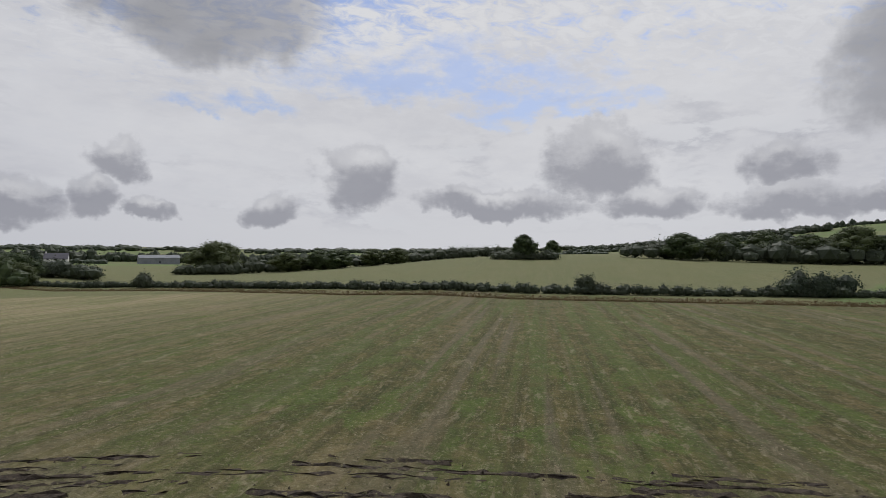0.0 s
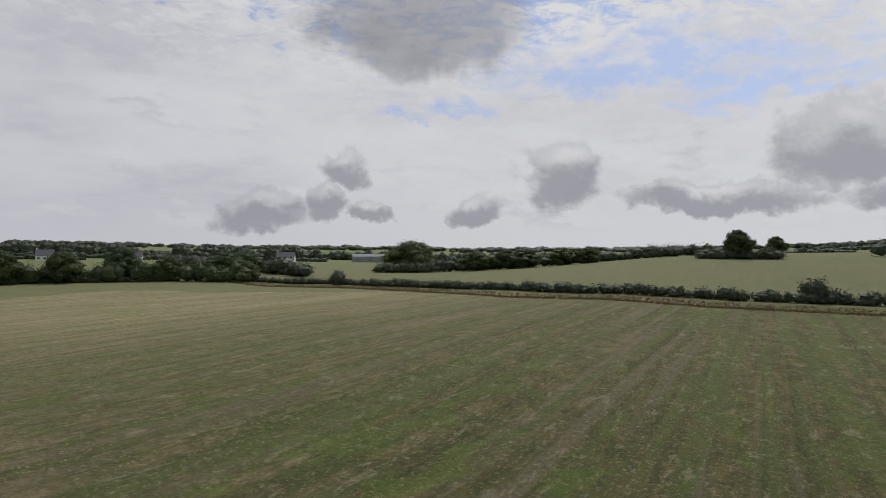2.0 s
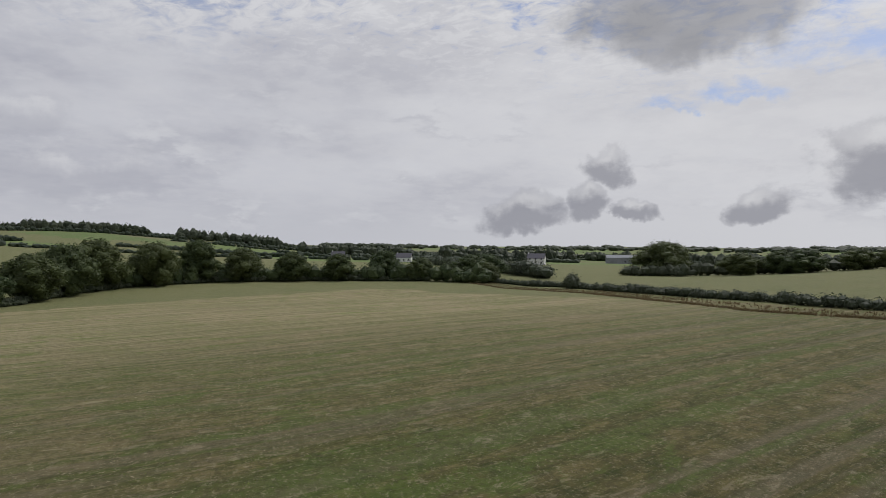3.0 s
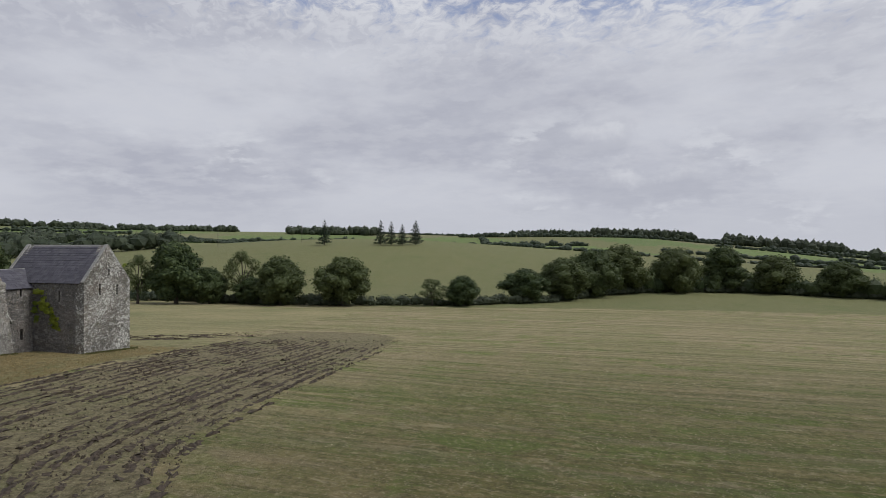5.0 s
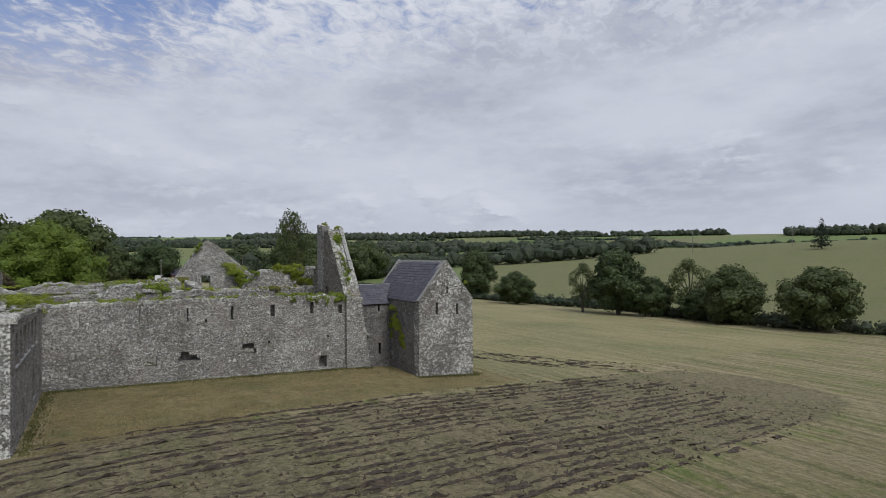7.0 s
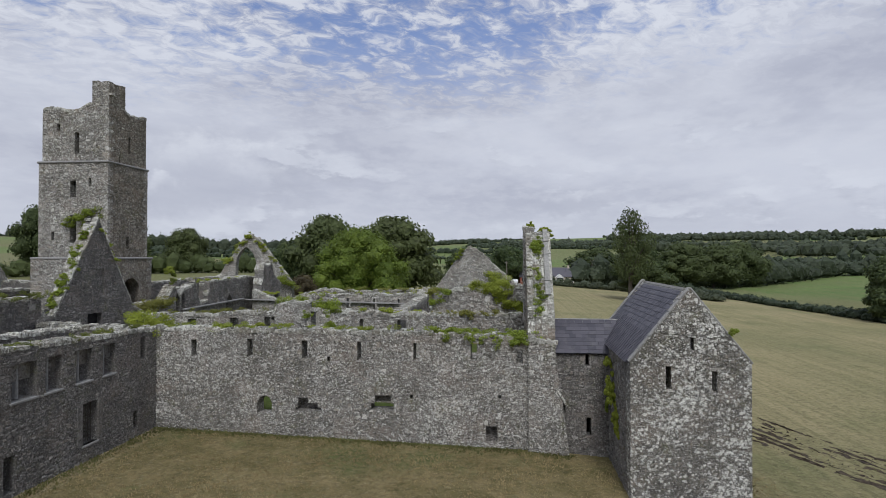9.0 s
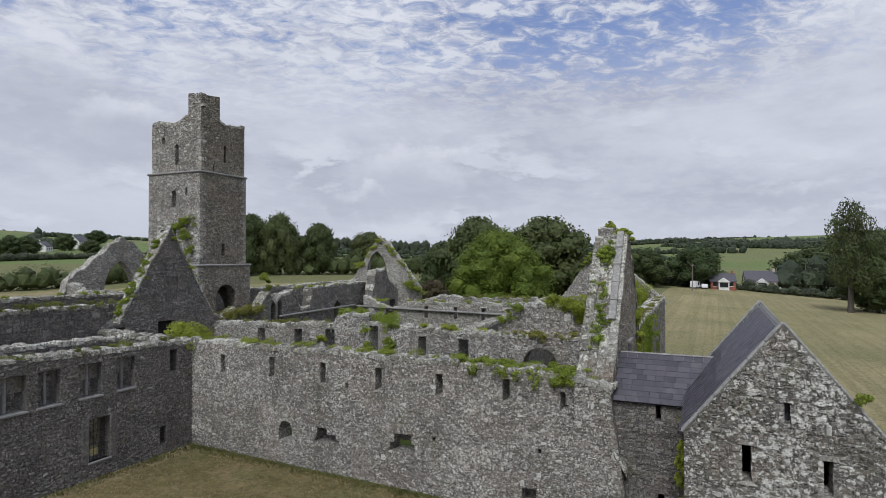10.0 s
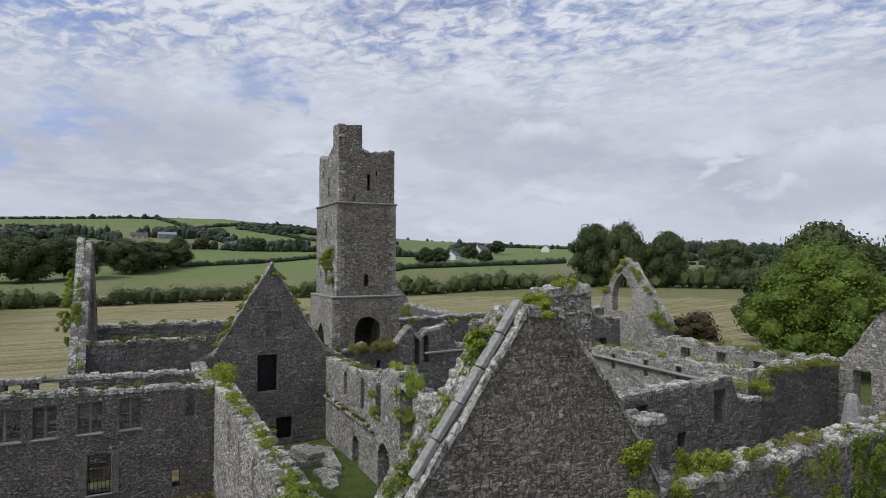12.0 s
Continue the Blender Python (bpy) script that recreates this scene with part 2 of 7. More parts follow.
def leaf_material(name, a, b):
    m = Nodes(name, 0.6)
    col = m.mix(m.island(), a, b)
    col = m.mix(m.range(m.noise(0.35, 3), 0.35, 0.65, 0.0, 0.6), col, tuple(v * 0.6 for v in a))
    col = m.mix(m.range(m.each(), 0, 1, 0.0, 0.35), col, (b[0] * 1.3, b[1] * 1.05, b[2]))
    m.put(col, m.bsdf.inputs["Base Color"])
    t = m.n("ShaderNodeBsdfTranslucent")
    m.put(col, t.inputs[0])
    s = m.n("ShaderNodeMixShader")
    s.inputs[0].default_value = 0.25
    m.put(m.bsdf.outputs[0], s.inputs[1]), m.put(t.outputs[0], s.inputs[2])
    m.put(s.outputs[0], m.tree.nodes["Material Output"].inputs[0])
    return m.mat


# the grey set has less lichen, and shade off the sun painted into its tones
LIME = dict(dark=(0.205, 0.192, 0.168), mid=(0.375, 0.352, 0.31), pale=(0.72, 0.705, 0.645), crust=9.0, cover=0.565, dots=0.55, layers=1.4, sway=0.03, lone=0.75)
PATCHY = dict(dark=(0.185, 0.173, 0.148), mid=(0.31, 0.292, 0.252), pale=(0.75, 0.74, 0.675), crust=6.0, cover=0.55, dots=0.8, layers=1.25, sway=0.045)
SHADE_GREY = dict(dark=(0.158, 0.148, 0.136), mid=(0.27, 0.254, 0.234), pale=(0.52, 0.508, 0.46), crust=8.0, cover=0.60, lone=0.3, dots=0.12, layers=2.4)
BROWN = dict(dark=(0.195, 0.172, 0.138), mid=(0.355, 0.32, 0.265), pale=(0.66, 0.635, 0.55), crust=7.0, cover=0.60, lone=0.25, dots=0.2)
m_lime, m_lime_one = stone_material("lichened_limestone", **LIME), stone_material("lichened_limestone_block", **LIME, single=True)
m_patchy, m_patchy_one = stone_material("patchy_limestone", **PATCHY), stone_material("patchy_limestone_block", **PATCHY, single=True)
m_shade_grey, m_shade_grey_one = stone_material("shaded_grey_rubble", **SHADE_GREY), stone_material("shaded_grey_rubble_block", **SHADE_GREY, single=True)
m_brown, m_brown_one = stone_material("brown_rubble", **BROWN), stone_material("brown_rubble_block", **BROWN, single=True)
BEDS = {m_lime: stone_material("limestone_bed", **LIME, bed=True), m_patchy: stone_material("patchy_bed", **PATCHY, bed=True),
        m_shade_grey: stone_material("shaded_grey_bed", **SHADE_GREY, bed=True), m_brown: stone_material("brown_bed", **BROWN, bed=True)}
m_core = plain("lime_mortar", (0.12, 0.115, 0.10), (0.27, 0.26, 0.235), 9)
m_cope = plain("weathered_coping", (0.22, 0.218, 0.20), (0.40, 0.39, 0.36), 9, bump=0.03)
m_dressed = plain("dressed_stone", (0.22, 0.215, 0.205), (0.32, 0.315, 0.30), 8)
m_capstone = stone_material("mossy_capping", (0.17, 0.165, 0.135), (0.34, 0.33, 0.29), (0.66, 0.65, 0.58), 5.0, 0.53, moss=0.75)
m_ivy = leaf_material("ivy_leaves", (0.155, 0.22, 0.028), (0.32, 0.40, 0.055))
m_bright = leaf_material("light_green_leaves", (0.085, 0.14, 0.02), (0.185, 0.25, 0.036))
m_leaf = leaf_material("dark_green_leaves", (0.046, 0.072, 0.027), (0.105, 0.138, 0.048))
# distance haze is painted into this leaf colour: greyer and bluer
m_hazy_leaf = leaf_material("hazy_far_leaves", (0.042, 0.060, 0.036), (0.082, 0.105, 0.06))
m_conifer = leaf_material("conifer_needles", (0.012, 0.024, 0.014), (0.03, 0.05, 0.026))
m_bark = plain("bark", (0.06, 0.05, 0.04), (0.12, 0.105, 0.085), 5)
m_moss_grass = leaf_material("wall_grass", (0.11, 0.135, 0.03), (0.24, 0.26, 0.06))


def slate_material(name, single):
    m = Nodes(name, 0.55)
    rnd = m.each() if single else m.island()
    col = m.mix(rnd, (0.062, 0.060, 0.072), (0.105, 0.10, 0.115))
    col = m.mix(m.range(m.noise(2.2, 5), 0.5, 0.75, 0.0, 0.5), col, (0.14, 0.135, 0.135))
    return m.done(col, m.noise(30, 4), 0.004)


m_slate, m_slate_one = slate_material("roof_slate", False), slate_material("roof_slate_piece", True)


def ground_material():
    m = Nodes("stubble_and_grass", 0.95)
    pos = m.place()
    mask = m.attr("cover")
    sep = m.n("ShaderNodeSeparateColor")
    m.put(mask.outputs["Color"], sep.inputs[0])
    lawn, soil, turf = sep.outputs
    field = m.attr("field").outputs["Fac"]
    wide, mid, fine = m.noise(0.045, 4, 0.55, pos), m.noise(0.5, 6, 0.68, pos, 0.4), m.noise(3.2, 8, 0.78, pos, 0.5)
    # mown rows that run along y, broken by patches
    rows = m.noise(1.0, 4, 0.6, m.place((0.5, 0.03, 1)), 0.3)
    thin = m.noise(1.0, 6, 0.72, m.place((2.6, 0.22, 1)), 0.4)
    straw, green, dull = (0.46, 0.385, 0.25), (0.15, 0.195, 0.04), (0.245, 0.215, 0.10)
    col = m.mix(m.range(m.math("ADD", rows, m.math("MULTIPLY", mid, 0.5)), 0.62, 0.9), dull, (0.32, 0.26, 0.145))
    col = m.mix(m.range(m.math("ADD", thin, m.math("MULTIPLY", mid, 0.35)), 0.70, 0.86, 0.0, 0.75), col, straw)
    col = m.mix(m.math("MULTIPLY", m.range(rows, 0.56, 0.40), m.range(m.noise(0.22, 5, 0.6, pos, 0.6), 0.46, 0.60)), col, green)
    col = m.mix(m.range(wide, 0.46, 0.60, 0.0, 0.45), col, (0.185, 0.19, 0.07))
    line = m.noise(1.0, 3, 0.5, m.place((1.5, 0.010, 1)), 0.1)
    col = m.mix(m.range(line, 0.53, 0.60, 0.0, 0.6), col, (0.125, 0.125, 0.048))
    col = m.mix(m.range(line, 0.46, 0.36, 0.0, 0.65), col, (0.36, 0.30, 0.165))
    # greener and fresher towards the south, and darkened there in place of backlight and exposure
    place = m.n("ShaderNodeSeparateXYZ")
    m.put(pos, place.inputs[0])
    south = m.math("MULTIPLY", m.range(place.outputs[1], 24.0, -2.0), m.range(place.outputs[0], 78.0, -6.0))
    col = m.mix(m.math("MULTIPLY", south, m.range(mid, 0.40, 0.58, 0.15, 0.8)), col, m.mix(m.range(thin, 0.4, 0.62), (0.07, 0.115, 0.02), (0.15, 0.15, 0.055)))
    col = m.mix(m.range(m.noise(1.0, 8, 0.8, m.place((5.0, 0.9, 1)), 0.3), 0.53, 0.64, 0.0, 0.6), col, (0.47, 0.40, 0.26))
    # this multiply paints the dimmer, backlit look into the southern field's colour
    col = m.mix(south, col, (0.54, 0.51, 0.35), "MULTIPLY")
    shoots = m.math("MULTIPLY", m.range(m.noise(0.33, 6, 0.68, m.place((1.0, 0.6, 1)), 0.5), 0.53, 0.60), m.range(place.outputs[1], -40.0, 5.0))
    col = m.mix(m.math("MULTIPLY", m.math("MULTIPLY", south, shoots), 0.6), col, (0.10, 0.165, 0.02))
    # long rows left by the mower: bleached, brown and green by turns
    row_b = m.noise(1.0, 3, 0.5, m.place((0.8, 0.011, 1)), 0.15)
    col = m.mix(m.math("MULTIPLY", south, m.range(row_b, 0.51, 0.64, 0.0, 0.5)), col, m.mix(m.range(fine, 0.4, 0.6), (0.155, 0.122, 0.08), (0.24, 0.195, 0.13)))
    row_g = m.noise(1.0, 3, 0.5, m.place((0.62, 0.013, 1)), 0.2)
    col = m.mix(m.math("MULTIPLY", m.math("MULTIPLY", south, m.range(row_g, 0.50, 0.40, 0.0, 0.75)), m.range(mid, 0.36, 0.56, 0.35, 1.0)), col, (0.095, 0.13, 0.026))
    # bleached swathes of straw lying about
    bits = m.noise(1.0, 7, 0.78, m.place((1.3, 0.45, 1)), 0.4)
    col = m.mix(m.math("MULTIPLY", m.range(bits, 0.56, 0.62, 0.0, 0.5), m.range(fine, 0.36, 0.56, 0.3, 1.0)), col, (0.40, 0.335, 0.215))
    # farther fields: each has its own crop
    crop = m.n("ShaderNodeValToRGB")
    el = crop.color_ramp.elements
    crop.color_ramp.interpolation = "CONSTANT"
    el[0].position, el[0].color = 0.0, (0.165, 0.17, 0.068, 1)
    el[1].position, el[1].color = 0.16, (0.125, 0.21, 0.05, 1)
    for p, c in ((0.5, (0.17, 0.20, 0.075, 1)), (0.68, (0.10, 0.18, 0.042, 1)), (0.85, (0.19, 0.185, 0.09, 1)), (0.96, (0.37, 0.315, 0.165, 1))):
        e = el.new(p)
        e.color = c
    m.put(field, crop.inputs[0])
    away = m.mix(m.range(wide, 0.3, 0.7, 0.0, 0.5), crop.outputs[0], (0.14, 0.16, 0.06))
    away = m.mix(m.range(m.math("ADD", line, m.math("MULTIPLY", rows, 0.5)), 0.68, 0.86, 0.0, 0.45), away, (0.20, 0.19, 0.085))
    away = m.mix(m.range(m.noise(0.12, 5, 0.6, pos), 0.5, 0.7, 0.0, 0.3), away, (0.10, 0.14, 0.04))
    col = m.mix(m.range(field, 0.0, 0.005), col, away)
    brown = m.mix(m.range(mid, 0.35, 0.65), (0.165, 0.14, 0.055), (0.285, 0.23, 0.11))
    brown = m.mix(m.range(m.noise(0.25, 4, 0.6, pos), 0.48, 0.68, 0.0, 0.8), brown, (0.11, 0.13, 0.042))
    col = m.mix(m.range(m.math("ADD", lawn, m.range(mid, 0.2, 0.8, -0.25, 0.25)), 0.4, 0.6), col, brown)
    earth = m.mix(m.range(fine, 0.42, 0.6), (0.215, 0.185, 0.105), (0.105, 0.084, 0.052))
    earth = m.mix(m.range(mid, 0.5, 0.7, 0.0, 0.6), earth, (0.15, 0.16, 0.06))
    col = m.mix(m.range(m.math("ADD", soil, m.range(mid, 0.2, 0.8, -0.3, 0.3)), 0.4, 0.75, 0.0, 0.75), col, earth)
    col = m.mix(m.range(turf, 0.3, 0.7), col, m.mix(m.range(mid, 0.3, 0.7), (0.075, 0.115, 0.025), (0.12, 0.155, 0.035)))
    # blades, stalks and litter
    clump = m.noise(1.7, 8, 0.82, pos, 0.3)
    col = m.mix(m.range(clump, 0.50, 0.58, 0.0, 0.45), col, m.mix(1.0, col, (0.5, 0.52, 0.45), "MULTIPLY"))
    col = m.mix(m.math("MULTIPLY", m.range(m.noise(4.6, 8, 0.82, pos), 0.54, 0.60, 0.0, 0.4), m.range(turf, 0.5, 0.1)), col, (0.44, 0.38, 0.24))
    col = m.mix(m.range(fine, 0.47, 0.60, 0.0, 0.75), col, m.mix(0.5, col, (0.045, 0.04, 0.018)))
    col = m.mix(m.range(m.noise(7.0, 6, 0.75, pos), 0.58, 0.72, 0.0, 0.4), col, (0.40, 0.35, 0.24))
    return m.done(col, m.math("ADD", fine, m.noise(14.0, 5, 0.75, pos)), 0.09, 1.0)


m_ground = ground_material()
def soil_material():
    """Dark crumbly earth with straw and weeds lying over it."""
    m = Nodes("turned_soil", 0.95)
    col = m.mix(m.range(m.noise(5, 6, 0.7), 0.35, 0.65), (0.040, 0.031, 0.024), (0.10, 0.078, 0.056))
    col = m.mix(m.range(m.noise(2.4, 8, 0.8, warp=0.4), 0.56, 0.64, 0.0, 0.8), col, m.mix(m.range(m.noise(9, 5, 0.7), 0.4, 0.6), (0.25, 0.215, 0.115), (0.15, 0.16, 0.055)))
    return m.done(col, m.noise(16, 6, 0.75), 0.06, 1.0)


m_soil = soil_material()

# ---- ground ----
SKY_AZ = [-180, -170, -150, -130, -118, -110, -101, -93, -87, -80, -64, -52, -44, -26, -16, -7, 2, 10, 26, 42, 52, 64, 77, 88, 99, 115, 128, 137, 143, 154, 159, 165, 172, 180]
SKY_EL = [3.4, 3.1, 2.4, 2.1, 1.6, 0.9, 0.1, -0.6, -0.9, -1.3, -1.5, -1.2, -1.2, -0.5, 0.4, 1.0, 1.2, 1.2, 1.3, 1.35, 1.55, 1.45, 1.55, 1.35, 0.85, 0.65, 1.25, 1.35, 1.55, 1.9, 2.4, 2.9, 3.4, 3.4]


def ease(a, b, v):
    k = np.clip((v - a) / (b - a), 0, 1)
    return k * k * (3 - 2 * k)


def height(x, y):
    """The ground's height."""
    x, y = np.asarray(x, float), np.asarray(y, float)
    dx, dy = x - 20, y - 20
    r, az = np.hypot(dx, dy), np.degrees(np.arctan2(dy, dx))
    near = np.interp(x, [-300, -80, 0, 15, 35, 43, 54, 65, 124, 150, 400], [1.5, 0.6, 0.6, 1.0, 0.45, -0.1, -1.0, -1.6, -4.6, -4.8, -4.0])
    near = near - 0.6 * ease(20, -10, y) * ease(60, 30, x) - 0.8 * ease(-10, -80, y)
    near = near + 3.6 * ease(105, 185, y) * ease(30, -50, x) + 1.2 * ease(-90, -170, x)
    far = 8 + 1400 * np.tan(np.radians(np.interp(az, SKY_AZ, SKY_EL)))
    k = ease(180, 1200, r)
    z = near * (1 - k) + far * k
    # the stubble hill to the east and the low rise to the south
    turn = (az - 20 + 180) % 360 - 180
    z = z + 15.0 * np.exp(-(turn / 24.0) ** 2) * ease(150, 330, r) * ease(620, 380, r)
    turn = (az + 99 + 180) % 360 - 180
    z = z + 4.5 * np.exp(-(turn / 20.0) ** 2) * ease(105, 240, r) * ease(520, 300, r)
    return z


def spaced(lo, hi, a, b, step, grow):
    """Grid lines: even between a and b, then wider and wider out to lo and hi."""
    lines = list(np.arange(a, b + step / 2, step))
    s, v = step, b
    while v < hi:
        s *= grow
        v += s
        lines.append(v)
    s, v = step, a
    while v > lo:
        s *= grow
        v -= s
        lines.insert(0, v)
    return np.array(lines)


PLOUGH = [(61, 25.6), (52, 24.2), (43, 22.6), (31, 21.6), (22, 21.0), (17, 20.0), (12, 17.2), (6, 14.6), (0, 13.6), (-10, 13.2), (-24, 14.5)]


def plough_distance(x, y):
    best = np.full(np.shape(x), 1e9)
    for (ax, ay), (bx, by) in zip(PLOUGH, PLOUGH[1:]):
        dx, dy = bx - ax, by - ay
        k = np.clip(((x - ax) * dx + (y - ay) * dy) / (dx * dx + dy * dy), 0, 1)
        best = np.minimum(best, np.hypot(x - ax - k * dx, y - ay - k * dy))
    return best


def build_ground():
    xs, ys = spaced(-3200, 3200, -75, 135, 1.5, 1.06), spaced(-3200, 3200, -95, 105, 1.5, 1.06)
    X, Y = np.meshgrid(xs, ys)
    Z = height(X, Y)
    rough = np.array([[noise.noise((x * 0.35, y * 0.35, 0)) for x in xs] for y in ys])
    Z = Z + 0.06 * rough * (np.hypot(X - 20, Y - 10) < 150)
    nx, ny = len(xs), len(ys)
    k = np.arange(nx * ny).reshape(ny, nx)
    faces = np.stack([k[:-1, :-1], k[:-1, 1:], k[1:, 1:], k[1:, :-1]], -1).reshape(-1, 4)
    me = bpy.data.meshes.new("ground")
    me.from_pydata(np.stack([X, Y, Z], -1).reshape(-1, 3).tolist(), [], faces.tolist())
    d = plough_distance(X, Y)
    soil = (1 - ease(7.0, 8.8, d)) * ease(10, 17, X + 0.3 * np.maximum(0, 20 - Y))
    lawn = ease(-1.5, 1.5, Y - np.interp(X, [10, 14, 16, 21, 31, 38, 44, 48], [200, 60, 26.0, 28.4, 30.2, 31.0, 32.0, 200])) * (X < 50) * (Y < 77)
    turf = ((X > 8) & (X < 35) & (Y > 41) & (Y < 76)).astype(float)
    turf = np.maximum(turf, ease(12, 4, np.hypot(X - 9, Y - 101) - 14))
    at = me.attributes.new("cover", "FLOAT_COLOR", "POINT")
    at.data.foreach_set("color", np.stack([lawn, soil, turf, np.ones_like(X)], -1).ravel())
    cx, cy = (X[:-1, :-1] + X[1:, 1:]).ravel() / 2, (Y[:-1, :-1] + Y[1:, 1:]).ravel() / 2
    u, v = cx * 0.93 + cy * 0.36, -cx * 0.36 + cy * 0.93
    near = (np.hypot((cx - 20) / 1.25, cy - 25) < 150) & (cy > -82 - 0.05 * cx) & (cx < 128 + 0.2 * np.abs(cy - 40))
    cell = (np.floor(u / 210) * 7.13 + np.floor((v + 60 * np.floor(u / 210)) / 120) * 3.71)
    crop = 0.02 + 0.97 * (np.abs(np.sin(cell * 12.9898) * 43758.5453) % 1)
    r, az = np.hypot(cx - 20, cy - 20), np.degrees(np.arctan2(cy - 20, cx - 20))
    grass = (np.abs(az) > 138) & (r > 300)
    crop = np.where(grass, 0.31 + 0.5 * crop, crop)
    stubble = ((r < 420) & (az > -62) & (az < 56)) | ((r < 330) & (az > -125) & (az < -62)) | ((r < 225) & (az > 56))
    crop = np.where(stubble, 0.1, np.minimum(crop, 0.94))
    hay = (((cx > 27) & (cy > 78)) | ((cx > 45) & (cy > 35 + 0.1 * (cx - 45)))) & (r < 230) & (cx < 112)
    near = near & ~hay
    crop = np.where(hay, 0.98, crop)
    fa = me.attributes.new("field", "FLOAT", "FACE")
    fa.data.foreach_set("value", np.where(near, 0.0, crop))
    me.materials.append(m_ground)
    me.polygons.foreach_set("use_smooth", np.ones(len(faces), bool))
    ob = new("ground", me)
    return tagged(ob, "mown stubble fields, brown grass and rolling farmland", "field", kind="structure")


build_ground()


def ground_at(x, y):
    return float(height(x, y))


def build_furrows(path, rows, half, seed, clods, label):
    """Rows of turned soil, broken up, along a ploughed strip."""
    rng = random.Random(seed)
    line = [Vector((x, y)) for x, y in path]
    pts = []
    for a, b in zip(line, line[1:]):
        n = max(2, int((b - a).length / 0.3))
        pts += [a.lerp(b, k / n) for k in range(n)]
    # round the corners of the line
    for _ in range(60):
        pts = [pts[0]] + [(pts[k - 1] + pts[k] * 2 + pts[k + 1]) / 4 for k in range(1, len(pts) - 1)] + [pts[-1]]
    verts, faces = [], []
    for row in range(rows):
        off = -half + row * 0.79 + rng.uniform(-0.12, 0.12)
        start, end = rng.randint(0, 20) + int(abs(row - 5) * 1.2), len(pts) - rng.randint(1, 30)
        last = None
        for k in range(start, end):
            t = (pts[min(k + 1, len(pts) - 1)] - pts[max(k - 1, 0)]).normalized()
            side = Vector((-t.y, t.x))
            if pts[k].x < 17.0 + 0.25 * off and off < 2.5:
                last = None
                continue
            if noise.noise((k * 0.035, row * 5.3, 2)) + 0.5 * noise.noise((k * 0.21, row * 3.7, 6)) < -0.3:
                last = None
                continue
            wide = 0.19 + 0.13 * noise.noise((k * 0.13, row * 3.1, 5)) + 0.10 * noise.noise((k * 0.5, row * 1.7, 3))
            lift = 0.05 + 0.09 * noise.noise((k * 0.10, row * 7.7, 1)) + 0.11 * noise.noise((k * 0.6, row * 2.2, 8))
            ring = []
            for w, h in ((-1.1, -0.6), (-0.6, 0.5), (-0.1, 1.0), (0.35, 0.45), (0.7, 0.85), (1.15, -0.6)):
                p = pts[k] + side * (off + w * wide + rng.uniform(-0.11, 0.11))
                z = ground_at(p.x, p.y) + h * max(lift, -0.2) + rng.uniform(-0.06, 0.06) - 0.02
                verts.append((p.x + t.x * rng.uniform(-0.1, 0.1), p.y + t.y * rng.uniform(-0.1, 0.1), z))
                ring.append(len(verts) - 1)
            if last:
                faces += [(last[j], last[j + 1], ring[j + 1], ring[j]) for j in range(5)]
            last = ring
    # loose clods beside the rows
    for _ in range(clods):
        k = rng.randrange(len(pts) - 1)
        t = (pts[k + 1] - pts[k]).normalized()
        p = pts[k] + Vector((-t.y, t.x)) * (-half + 0.79 * rng.randrange(rows) + rng.gauss(0, 0.22))
        if p.x < 17 + 0.25 * (p.y - pts[k].y) and rng.random() < 0.8:
            continue
        s, z = rng.uniform(0.02, 0.07) * (2.0 if rng.random() < 0.12 else 1.0), ground_at(p.x, p.y)
        i = len(verts)
        a = rng.uniform(0, 6.28)
        verts += [(p.x + math.cos(a + b) * s * rng.uniform(0.7, 1.3), p.y + math.sin(a + b) * s * rng.uniform(0.7, 1.3), z - 0.03) for b in (0, 2.1, 4.2)] + [(p.x, p.y, z + s * rng.uniform(0.7, 1.2))]
        faces += [(i, i + 1, i + 3), (i + 1, i + 2, i + 3), (i + 2, i, i + 3)]
    me = bpy.data.meshes.new("furrows")
    me.from_pydata(verts, [], faces)
    me.materials.append(m_soil)
    return tagged(new("furrows", me), label, "ploughed soil", kind="stuff")


build_furrows(PLOUGH, 22, 8.3, 4, 9000, "dark broken rows of freshly turned soil")
build_furrows([(46.5, 57.0), (49.0, 50.0), (53.0, 43.0), (59.0, 37.0), (66.0, 33.0)], 7, 2.4, 14, 900, "dark turned soil beside the gabled building")


# ---- masonry ----
def part(name, bm, material, parent, label=""):
    """Links a bmesh or a mesh as one object under a thing or a part."""
    if isinstance(bm, bmesh.types.BMesh):
        me = bpy.data.meshes.new(name)
        bm.to_mesh(me)
        bm.free()
    else:
        me = bm
    if not me.materials:
        me.materials.append(material)
    ob = new(name, me)
    ob.parent = parent
    if label:
        tagged(ob, label)
    return ob


def mesh_of(name, verts, faces, material=None):
    me = bpy.data.meshes.new(name)
    me.from_pydata(verts, [], faces)
    if material:
        me.materials.append(material)
    return me


